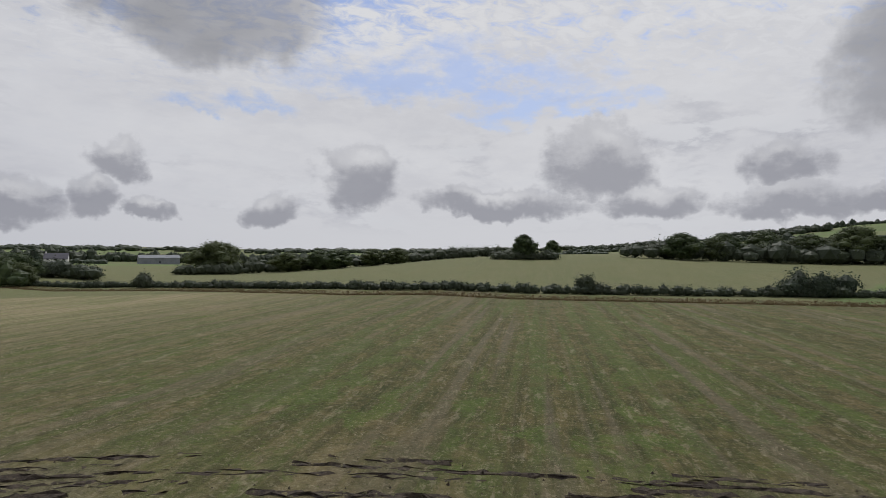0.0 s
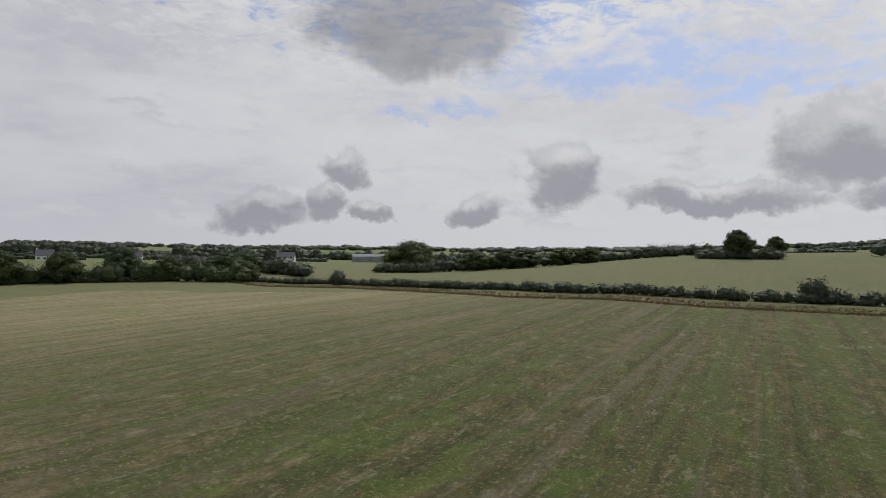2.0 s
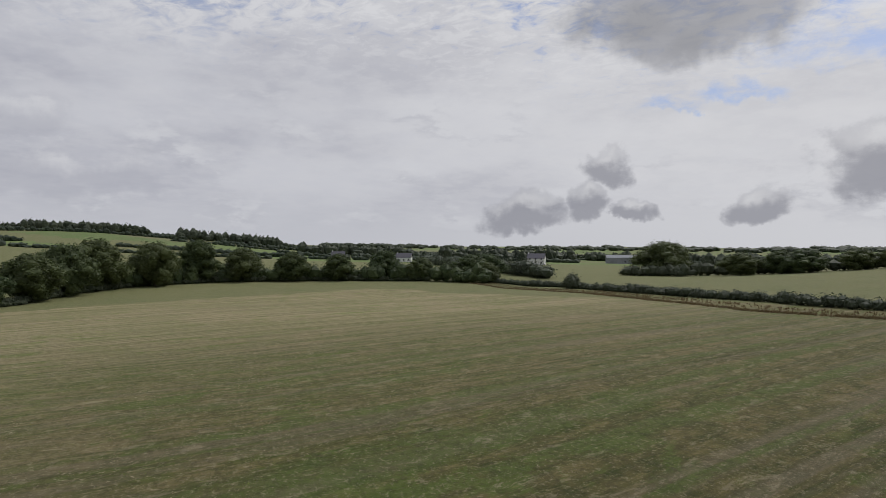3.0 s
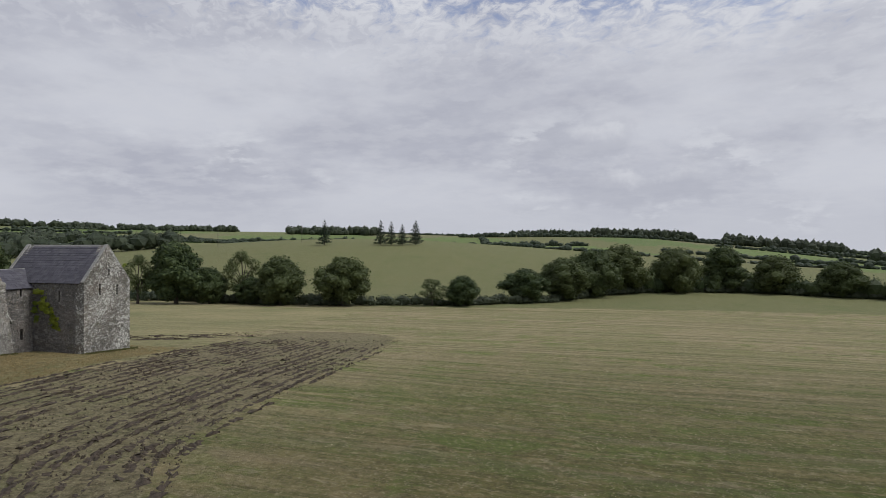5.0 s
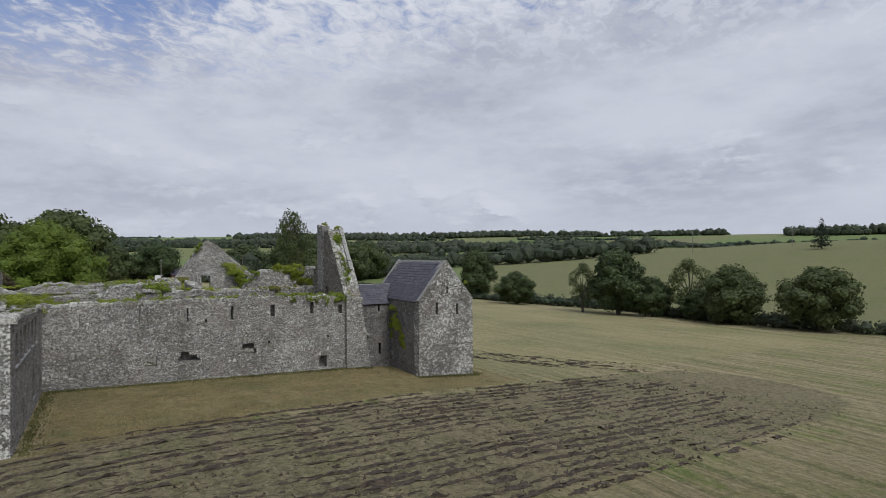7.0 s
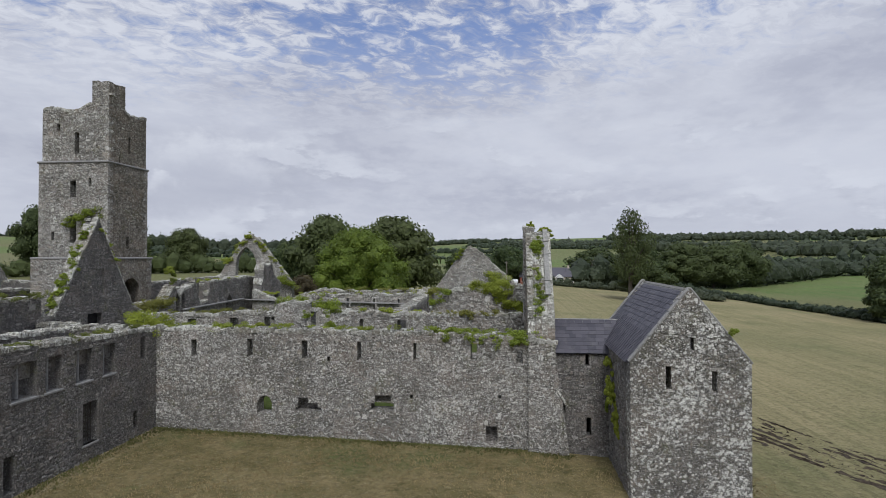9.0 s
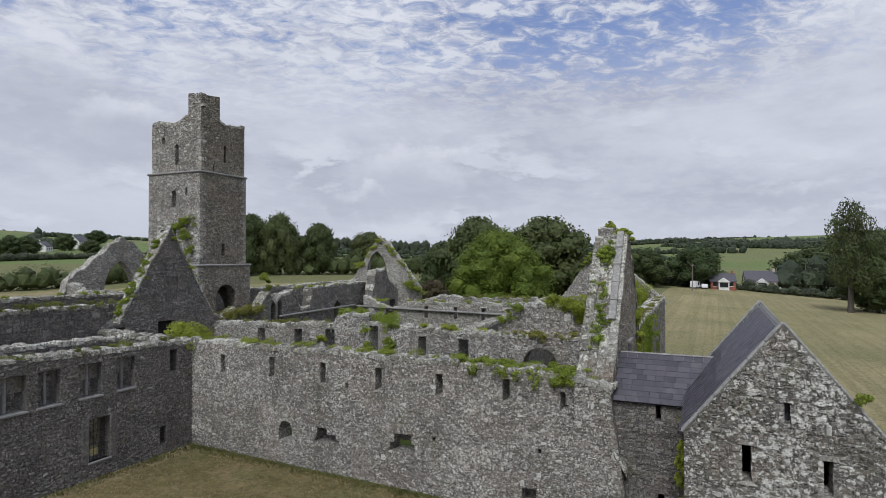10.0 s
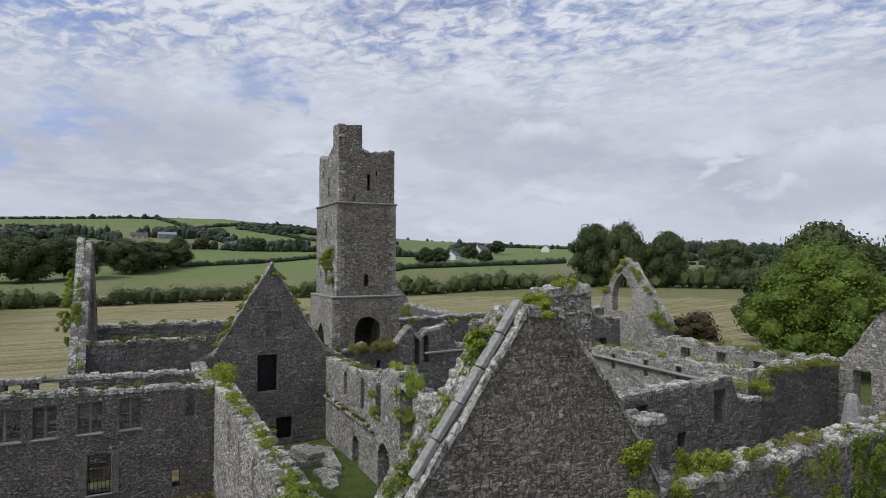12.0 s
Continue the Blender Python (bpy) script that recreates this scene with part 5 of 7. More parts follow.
raise_wall(out_n, "wall_north_range_north", "mossy outer rubble wall with square window gaps", m_lime, m_lime_one, 0.34, "fb")
er_w = Wall((26.5, 49.6), (26.5, 67.5), 0.8, [(0, 6.2), (8, 6.4), (15.5, 6.5), (16, 5.4), (17.9, 5.2)], [O(8.6, 9.4, 3.9, 5.85), O(14.1, 15.0, 4.2, 6.05), O(4.2, 5.0, 3.9, 5.6), O(11.4, 12.0, 3.4, 4.2), O(9.8, 11.6, 0.4, 2.2, "round")], rag=0.12, seed=52)
raise_wall(er_w, "wall_east_range_west", "dark rubble inner wall with broken window gaps", m_shade_grey, m_shade_grey_one, 0.32, "fb", jambs=False)
er_p = Wall((25.6, 68.2), (25.6, 76.3), 0.9, [(0, 5.6), (1, 6.4), (5.5, 6.6), (8.1, 6.5)], rag=0.2, seed=53)
raise_wall(er_p, "wall_east_range_pier", "thick rubble wall with grass on its top", m_shade_grey, m_shade_grey_one, 0.34, "fb")
er_e = Wall((35.4, 49.6), (35.4, 76.4), 1.1, [(0, 6.4), (6, 6.45), (15, 6.6), (22, 6.75), (26.8, 6.8)], [O(9.5, 10.4, 3.2, 4.8), O(20.5, 21.3, 3.3, 4.9)], rag=0.14, seed=54)
raise_wall(er_e, "wall_east_range_east", "outer rubble wall with hanging ivy", m_shade_grey, m_shade_grey_one, 0.32, "fb", solo=lambda s, z: s < 8 and z > 3.4, limit=220, jambs=False)
g3 = Wall((25.2, 76.6), (35.4, 76.6), 0.8, [(0, 6.3), (0.6, 6.7), (3.9, 11.0), (4.4, 11.35), (5.2, 11.0), (9.8, 6.9), (10.2, 6.4)], [O(3.7, 4.75, 3.6, 6.9), O(1.2, 2.2, 3.8, 6.0)], rag=0.15, seed=55)
raise_wall(g3, "wall_east_range_gable", "rubble gable with a tall window and ivy", m_lime, m_lime_one, 0.32, "fb", jambs=False)
yard = Wall((33, 79.5), (15, 79.5), 0.6, [(0, 2.2), (18, 2.0)], seed=56)
raise_wall(yard, "wall_yard", "low boundary wall of rubble", m_shade_grey, m_shade_grey_one, 0.4, "fb")


# ---- the roofed building and its passage ----
def slates(a, b, c, d, course, width, root, rng, limit=300, lift=0.02):
    """Slates over the slope a-b (eaves) to d-c (ridge): courses that overlap, each slate a thin tilted piece."""
    a, b, c, d = map(Vector, (a, b, c, d))
    up, along = (d - a), (b - a)
    nrm = along.cross(up).normalized()
    if nrm.z < 0:
        nrm = -nrm
    rows, cols = int(up.length / course) + 1, int(along.length / width) + 1
    us, vs = along.normalized(), up.normalized()
    unit = mesh_of("slate", [(x, y, z) for z in (0, 1) for x, y in ((-0.5, 0), (0.5, 0), (0.5, 1), (-0.5, 1))],
                   [(4, 5, 6, 7), (0, 1, 5, 4), (1, 2, 6, 5), (2, 3, 7, 6), (3, 0, 4, 7)], m_slate_one)
    verts, faces, count = [], [], 0
    for r in range(rows):
        v0, v1 = r * course, min((r + 1.25) * course, up.length)
        k0, k1 = v0 / up.length, v1 / up.length
        left, right = a.lerp(d, k0), b.lerp(c, k0)
        span = (right - left).length
        s = -width * 0.5 * (r % 2)
        while s < span:
            w = width * rng.uniform(0.8, 1.25)
            s0, s1 = max(s, 0), min(s + w, span)
            s += w
            if s1 - s0 < 0.05:
                continue
            p = left + us * ((s0 + s1) / 2)
            tilt = 0.022 + rng.uniform(0, 0.01)
            m = Matrix((us, (vs * (v1 - v0) - nrm * tilt).normalized(), nrm)).transposed().to_4x4()
            m.translation = p + nrm * (lift + tilt)
            m = m @ Matrix.Diagonal((s1 - s0 - 0.012, v1 - v0, 0.012, 1))
            if count < limit:
                ob = new("slate", unit)
                ob.parent, ob.matrix_basis = root, m
                count += 1
            else:
                i = len(verts)
                verts += [tuple(m @ v.co) for v in unit.vertices]
                faces += [tuple(i + j for j in f.vertices) for f in unit.polygons]
    if verts:
        tagged(part("slating", mesh_of("slating", verts, faces), m_slate, root), kind="stuff")


def prism(bm, corners, top):
    """A solid between two rings of corners."""
    lo, hi = [bm.verts.new(p) for p in corners], [bm.verts.new(p) for p in top]
    n = len(lo)
    bm.faces.new(lo[::-1]), bm.faces.new(hi)
    for k in range(n):
        bm.faces.new((lo[k], lo[(k + 1) % n], hi[(k + 1) % n], hi[k]))


AX0, AX1, AY0, AY1, AE, AR = 38.75, 43.55, 35.95, 44.45, 5.9, 8.93
AM = (AX0 + AX1) / 2
house = tagged(new("gabled_building"), "small gabled stone building with a dark slate roof", "building")
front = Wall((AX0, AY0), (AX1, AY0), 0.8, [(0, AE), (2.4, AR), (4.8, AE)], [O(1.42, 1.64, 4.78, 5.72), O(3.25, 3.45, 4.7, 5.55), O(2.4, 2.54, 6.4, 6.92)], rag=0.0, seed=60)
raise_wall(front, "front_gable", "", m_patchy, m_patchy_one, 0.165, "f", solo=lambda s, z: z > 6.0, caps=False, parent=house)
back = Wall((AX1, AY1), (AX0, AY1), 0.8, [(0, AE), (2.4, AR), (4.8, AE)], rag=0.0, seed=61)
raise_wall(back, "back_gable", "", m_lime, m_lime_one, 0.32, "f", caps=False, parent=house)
# the side turned from the sun takes the shade-toned grey stone
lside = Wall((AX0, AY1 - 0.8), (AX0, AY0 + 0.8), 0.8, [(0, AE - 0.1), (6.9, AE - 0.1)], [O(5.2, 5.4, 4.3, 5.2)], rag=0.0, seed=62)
raise_wall(lside, "side_wall", "", m_shade_grey, m_shade_grey_one, 0.22, "f", caps=False, parent=house)
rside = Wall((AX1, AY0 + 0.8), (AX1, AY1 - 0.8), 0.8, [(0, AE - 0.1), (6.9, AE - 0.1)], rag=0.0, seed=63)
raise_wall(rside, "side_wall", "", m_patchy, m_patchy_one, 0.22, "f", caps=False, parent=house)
bm = bmesh.new()
prism(bm, [(AX0 - 0.1, AY0 + 0.3, AE - 0.12), (AM, AY0 + 0.3, AR - 0.12), (AX1 + 0.1, AY0 + 0.3, AE - 0.12)], [(AX0 - 0.1, AY1 - 0.3, AE - 0.12), (AM, AY1 - 0.3, AR - 0.12), (AX1 + 0.1, AY1 - 0.3, AE - 0.12)])
roof = part("roof", bm, m_slate, house)
rng = random.Random(61)
slates((AX1 + 0.12, AY0 + 0.3, AE - 0.12), (AX1 + 0.12, AY1 - 0.3, AE - 0.12), (AM, AY1 - 0.3, AR - 0.1), (AM, AY0 + 0.3, AR - 0.1), 0.26, 0.36, roof, rng, 160)
slates((AX0 - 0.12, AY1 - 0.3, AE - 0.12), (AX0 - 0.12, AY0 + 0.3, AE - 0.12), (AM, AY0 + 0.3, AR - 0.1), (AM, AY1 - 0.3, AR - 0.1), 0.26, 0.36, roof, rng, 140)
# coping along both gables and the ridge tiles
for y in (AY0 + 0.16, AY1 - 0.16):
    for x in (AX0 - 0.06, AX1 + 0.06):
        p, q = Vector((x, y, AE - 0.02)), Vector((AM, y, AR + 0.05))
        n = 6
        for k in range(n):
            s, e = p.lerp(q, k / n), p.lerp(q, (k + 1) / n - 0.004)
            along = e - s
            up = Vector((-along.z, 0, along.x)).normalized()
            if up.z < 0:
                up = -up
            m = Matrix((along.normalized(), up.cross(along.normalized()), up)).transposed().to_4x4()
            m.translation = (s + e) / 2
            bm = bmesh.new()
            bmesh.ops.create_cube(bm, size=1, matrix=m @ Matrix.Diagonal((along.length, 0.3, 0.08, 1)))
            bmesh.ops.bevel(bm, geom=bm.edges[:], offset=0.025, segments=1, affect="EDGES")
            part("coping_stone", bm, m_cope, house)
for k in range(17):
    y0 = AY0 + 0.4 + k * 0.45
    bm = bmesh.new()
    prism(bm, [(AM - 0.17, y0, AR - 0.27), (AM, y0, AR + 0.0), (AM + 0.17, y0, AR - 0.27), (AM, y0, AR - 0.06)], [(AM - 0.17, y0 + 0.44, AR - 0.27), (AM, y0 + 0.44, AR + 0.0), (AM + 0.17, y0 + 0.44, AR - 0.27), (AM, y0 + 0.44, AR - 0.06)])
    part("ridge_tile", bm, m_cope, roof)

passage = tagged(new("link_passage"), "low stone passage with a slate roof between ruin and building", "building")
pf = Wall((36.1, 41.05), (AX0, 41.05), 0.7, [(0, 5.4), (2.65, 5.4)], [O(1.5, 1.68, 4.75, 5.35), O(1.55, 1.78, 1.25, 2.15)], rag=0.0, seed=64)
raise_wall(pf, "front_wall", "", m_shade_grey, m_shade_grey_one, 0.2, "f", caps=False, parent=passage)
bm = bmesh.new()
prism(bm, [(36.1, 40.95, 5.34), (36.1, 42.75, 6.82), (36.1, 44.6, 5.3)], [(41.0, 40.95, 5.34), (41.0, 42.75, 6.82), (41.0, 44.6, 5.3)])
proof = part("roof", bm, m_slate, passage)
slates((36.12, 40.9, 5.36), (39.4, 40.9, 5.36), (40.2, 42.75, 6.86), (36.12, 42.75, 6.86), 0.26, 0.36, proof, random.Random(62), 120)
slates((40.0, 44.6, 5.34), (36.12, 44.6, 5.34), (36.12, 42.75, 6.86), (40.0, 42.75, 6.86), 0.26, 0.36, proof, random.Random(63), 60)
for k in range(8):
    x0 = 36.15 + k * 0.45
    bm = bmesh.new()
    prism(bm, [(x0, 42.6, 6.72), (x0, 42.75, 6.94), (x0, 42.9, 6.72), (x0, 42.75, 6.8)], [(x0 + 0.44, 42.6, 6.72), (x0 + 0.44, 42.75, 6.94), (x0 + 0.44, 42.9, 6.72), (x0 + 0.44, 42.75, 6.8)])
    part("ridge_tile", bm, m_cope, proof)
pb = Wall((AX0, 44.5), (36.1, 44.5), 0.6, [(0, 5.3), (2.65, 5.3)], rag=0.0, seed=65)
raise_wall(pb, "back_wall", "", m_shade_grey, m_shade_grey_one, 0.34, "f", caps=False, parent=passage)

# ---- ivy, moss and grass on the walls ----
def along(p, q, n, r, rng, rz=None, jitter=0.15):
    p, q = Vector(p), Vector(q)
    out = []
    for k in range(n):
        c = p.lerp(q, rng.random())
        s = r * rng.uniform(0.6, 1.4)
        out.append((c.x + rng.uniform(-jitter, jitter), c.y + rng.uniform(-jitter, jitter), c.z + rng.uniform(-0.05, 0.1), s, s, (rz or s * 0.6)))
    return out


rng = random.Random(77)
ivy(along((8.8, 48.42, 3.9), (17.2, 48.42, 3.85), 30, 0.14, rng, 0.09, 0.05) + along((23.4, 48.42, 3.52), (29.4, 48.42, 3.52), 20, 0.14, rng, 0.09, 0.05), 2600, 0.1, 60, "moss and grass along a stone ledge", m_moss_grass, "wall_grass")
IVY = "bright green ivy on a ruined wall top"
ivy(along((29.6, 41.3, 6.35), (35.5, 41.3, 6.1), 34, 0.30, rng, 0.16) + along((30.5, 40.85, 6.1), (35, 40.85, 5.9), 12, 0.22, rng, 0.2), 6000, 0.11, 1, "thick ivy along the wall's mossy top")
ivy(along((35.9, 45.2, 11.72), (35.8, 45.9, 11.68), 4, 0.22, rng, 0.16, 0.08) + along((35.2, 46.5, 12.05), (35.1, 47.1, 12.05), 3, 0.2, rng, 0.15, 0.08), 1500, 0.12, 2, "ivy tuft on the gable's top")
ivy(along((35.4, 41.9, 7.3), (35.3, 44.4, 11.2), 9, 0.26, rng), 1100, 0.12, 3, "ivy and grass beside the gable coping")
ivy(along((36.15, 48.2, 8.2), (36.2, 48.6, 5.2), 9, 0.38, rng), 1900, 0.13, 4, "bright ivy hanging down the gable wall", fx=0.4)
ivy(along((35.0, 51.0, 6.6), (35.2, 54.0, 6.6), 9, 0.5, rng, 0.35) + along((35.5, 50.6, 6.3), (35.5, 53.6, 3.0), 26, 0.42, rng), 8000, 0.13, 5, "ivy spilling over the outer wall", fx=0.55)
ivy(sum((along((35.46, y, 6.5), (35.44, y + 0.1, 6.5 - drop), int(drop * 7), 0.2, rng, 0.26, 0.06) for y, drop in ((55.2, 3.2), (57.6, 4.0), (58.1, 3.0), (59.4, 4.4), (60.0, 3.4), (60.7, 4.2), (61.4, 3.8), (62.2, 4.6), (63.0, 3.0))), []) + along((35.5, 56.5, 6.4), (35.5, 57.0, 5.0), 4, 0.3, rng) + along((35.5, 60, 6.4), (35.5, 62, 3.0), 14, 0.45, rng) + along((35.5, 64, 6.4), (35.5, 64.6, 1.6), 12, 0.4, rng) + along((35.5, 66.5, 6.5), (35.5, 67, 1.6), 12, 0.4, rng) + along((35.5, 54.6, 6.4), (35.5, 54.9, 3.2), 8, 0.25, rng), 7000, 0.13, 6, "ivy hanging down the outer wall", fx=0.35)
ivy(along((32.0, 76.4, 8.6), (34.2, 76.3, 5.4), 18, 0.8, rng), 5200, 0.17, 7, "mass of ivy on the gable's shoulder")
ivy(along((31.0, 49.7, 8.15), (34.6, 49.7, 8.1), 12, 0.4, rng, 0.3) + along((32.6, 49.6, 8.0), (34.9, 49.6, 6.7), 20, 0.42, rng), 5200, 0.13, 8, IVY, fy=0.45)
ivy(along((28.6, 49.6, 6.8), (29.6, 49.6, 7.9), 6, 0.3, rng), 800, 0.12, 9, IVY)
ivy(along((18.6, 48.9, 7.2), (22.6, 48.9, 7.0), 12, 0.45, rng, 0.35) + along((22.2, 48.5, 6.8), (22.4, 48.5, 3.6), 12, 0.38, rng) + along((20.6, 48.4, 6.6), (20.8, 48.4, 4.6), 5, 0.25, rng), 4200, 0.13, 10, "thick ivy hanging over the broken wall gap", fy=0.5)
ivy(along((17.4, 48.5, 6.4), (17.6, 48.5, 3.4), 8, 0.26, rng), 1100, 0.12, 11, "strip of ivy down the inner wall", fy=0.35)
ivy(along((13.2, 41.2, 6.6), (15.4, 41.2, 6.45), 11, 0.5, rng, 0.4), 2400, 0.14, 12, "ivy clump at the wall's corner")
ivy(along((7.95, 41.5, 7.0), (7.95, 44.7, 12.1), 40, 0.20, rng, 0.14, 0.22), 3600, 0.12, 13, "moss and ivy up the gable's slope")
ivy(along((7.95, 48.5, 6.9), (7.95, 45.5, 11.9), 36, 0.20, rng, 0.14, 0.22), 3200, 0.12, 14, "moss and ivy up the gable's slope")
ivy(along((7.4, 49.6, 6.4), (7.6, 54.6, 6.8), 12, 0.5, rng, 0.3), 1800, 0.15, 15, "grass and ivy on the low church wall", m_moss_grass, "wall_grass")
ivy(along((7.2, 55.6, 8.0), (7.0, 54.9, 9.2), 6, 0.35, rng), 700, 0.14, 16, IVY)
ivy(along((-2.2, 82.7, 9.0), (1.0, 82.7, 12.9), 14, 0.4, rng) + along((1.2, 82.7, 12.9), (5.6, 82.7, 8.4), 14, 0.35, rng), 2600, 0.17, 17, "ivy over the pointed window's gable", fy=0.6)
ivy(along((5.0, 82.2, 7.6), (6.9, 82.2, 6.6), 8, 0.6, rng), 1200, 0.17, 18, IVY)
ivy(along((7.2, 34.2, 8.2), (5.4, 34.2, 11.4), 14, 0.55, rng) + along((7.6, 34.4, 8.0), (8.2, 34.4, 6.6), 8, 0.6, rng) + along((8.8, 34.2, 6.6), (8.6, 34.2, 2.5), 16, 0.5, rng) + along((4.6, 33.7, 12.6), (8.0, 33.7, 7.6), 14, 0.4, rng), 7000, 0.16, 19, "ivy on the great gable's edge", fy=0.5)
ivy(along((26, 76.3, 7.6), (29.0, 76.4, 11.0), 9, 0.28, rng), 1000, 0.14, 20, IVY)
ivy(along((0.4 + 1.6, 50.15, 12.6), (4.4, 50.15, 13.6), 9, 0.5, rng) + along((3.6, 50.1, 13.4), (4.3, 50.1, 11.0), 7, 0.4, rng), 1900, 0.15, 21, "ivy on the tower's face")
ivy(along((38.68, 41.4, 5.4), (38.68, 42.6, 1.0), 16, 0.35, rng) + along((38.65, 40.9, 5.2), (38.65, 40.6, 2.5), 8, 0.3, rng), 3200, 0.12, 22, "ivy in the corner of the small building", fx=0.35)
ivy([(42.75, 35.9, 7.15, 0.16, 0.16, 0.14)], 130, 0.1, 23, "small green plant on the gable's coping")
ivy(along((14.5, 76.5, 6.4), (24.5, 76.6, 6.4), 14, 0.4, rng, 0.22), 1700, 0.14, 24, "grass and moss along the wall top", m_moss_grass, "wall_grass")
ivy(along((26.0, 69, 6.5), (26.0, 75.5, 6.6), 12, 0.5, rng, 0.25), 1500, 0.14, 25, "grass on the thick wall's top", m_moss_grass, "wall_grass")
ivy(along((24.6, 68.2, 6.4), (26.4, 68.2, 5.2), 8, 0.5, rng), 1300, 0.14, 26, IVY)
ivy(along((29.2, 48.75, 6.5), (34.2, 48.9, 6.5), 16, 0.32, rng, 0.2), 1700, 0.13, 27, "grass along the ledge of the wall", m_moss_grass, "wall_grass")
for k, (p, q, n) in enumerate((((14.9, 41.3, 6.45), (29, 41.3, 6.4), 34), ((8.6, 49.1, 6.35), (18, 49.1, 6.55), 20), ((24, 49.1, 6.65), (28.5, 49.1, 6.5), 12), ((14.4, 29, 6.8), (14.4, 40, 6.5), 16), ((-2.5, 36, 8.1), (-2.5, 49, 8.0), 14), ((8.3, 34.6, 8.2), (8.3, 40.8, 8.1), 16), ((7, 58, 8.1), (7, 75, 7.9), 18), ((35.0, 55, 6.7), (35.0, 75, 6.9), 26), ((9, 68.1, 6.4), (25, 68.1, 6.6), 20))):
    ivy(along(p, q, n, 0.28, rng, 0.14), n * 75, 0.11, 100 + k, "tufts of grass and moss along a ruined wall top", m_moss_grass if k % 2 else m_ivy, "wall_grass")


ivy(along((38.62, 40.6, 5.4), (38.62, 38.4, 2.2), 22, 0.36, rng), 3800, 0.12, 41, "yellow-green ivy over the small building's side wall", fx=0.3)
ivy(along((35.1, 46.4, 12.05), (35.1, 47.5, 12.05), 5, 0.18, rng, 0.12, 0.08), 700, 0.11, 42, "ivy crowning the chimney stump")
ivy(along((35.35, 41.8, 7.1), (35.35, 45.0, 11.4), 44, 0.2, rng, 0.14, 0.16), 3400, 0.1, 43, "grass and ivy between the gable's coping stones", m_ivy)


# ---- trees and hedges ----
def stand(root, x, y, s=1.0, turn=0.0, sz=None):
    """Sets the first tree of a kind on the ground."""
    root.matrix_basis = Matrix.Translation((x, y, ground_at(x, y) - 0.1)) @ Matrix.Rotation(turn, 4, "Z") @ Matrix.Diagonal((s, s, sz or s, 1))
    return root


def more(root, x, y, sx, sz, turn):
    ob = copy_thing(root, Matrix.Identity(4))
    ob.matrix_basis = Matrix.Translation((x, y, ground_at(x, y) - 0.1)) @ Matrix.Rotation(turn, 4, "Z") @ Matrix.Diagonal((sx, sx, sz, 1))
    return ob


KINDS = [(make_tree(201, 10, 10, "round dark green broadleaf tree at a field edge"), 10, 10), (make_tree(202, 10, 8, "tall dark green broadleaf tree in a hedgerow", bare=0.02), 10, 8),
         (make_tree(203, 10, 12, "spreading dark green broadleaf tree", bare=0.02), 10, 12), (make_tree(204, 10, 9, "bushy hedgerow tree, green to the ground", bare=0.0), 10, 9),
         (make_tree(205, 10, 8, "thin open tree with bare limbs showing", bare=0.12, leaves=5200, size=0.21, gappy=0.9), 10, 8)]
# x, y, height, width, kind
TREES = [(117, 90, 14.2, 14, 1), (121, 84, 8.5, 9, 3), (124.5, 75, 6.5, 8, 3), (113, 97, 11.5, 8, 4), (127, 79, 13, 11, 4), (123.5, 67, 11.3, 13, 3), (127.5, 53, 11.5, 13, 0),
         (133.5, 33, 6.5, 8, 4), (135.5, 26, 7, 9, 3), (150, 13, 8.5, 12, 3), (160, 4, 11, 15, 3), (172, -4, 13, 15, 2), (186, -12, 14.5, 18, 3), (195, -29, 13.5, 17, 2), (205, -44, 14.5, 15, 1), (206, -60, 12, 16, 3), (200, -76, 10.5, 14, 3)]
TREES += [(192, -91, 10, 13, 3), (186, -107, 11, 13, 2), (174, -116, 8.5, 12, 3), (162, -130, 9.5, 15, 3), (150, -128, 7, 10, 3), (116, 146, 14.5, 13, 1), (113, 122, 8.6, 10, 3),
          (2, -192, 9.2, 10, 0), (-9, -215, 6.8, 7.5, 0), (140, -219, 14, 25, 2), (97, -200, 8, 14, 3), (86, -206, 8, 13, 3), (78, -204, 7.6, 15, 2), (64, -208, 7, 12, 3), (54, -210, 6.5, 10, 3),
          (-59, -216, 10.5, 17, 3), (-72, -222, 9, 13, 3), (-84, -247, 11, 17, 2), (-97, -238, 12, 20, 3), (-112, -233, 11, 20, 3), (-125, -225, 14, 22, 2), (-142, -220, 14, 22, 3), (165, -140, 9.5, 18, 2), (178, -150, 9, 15, 3)]
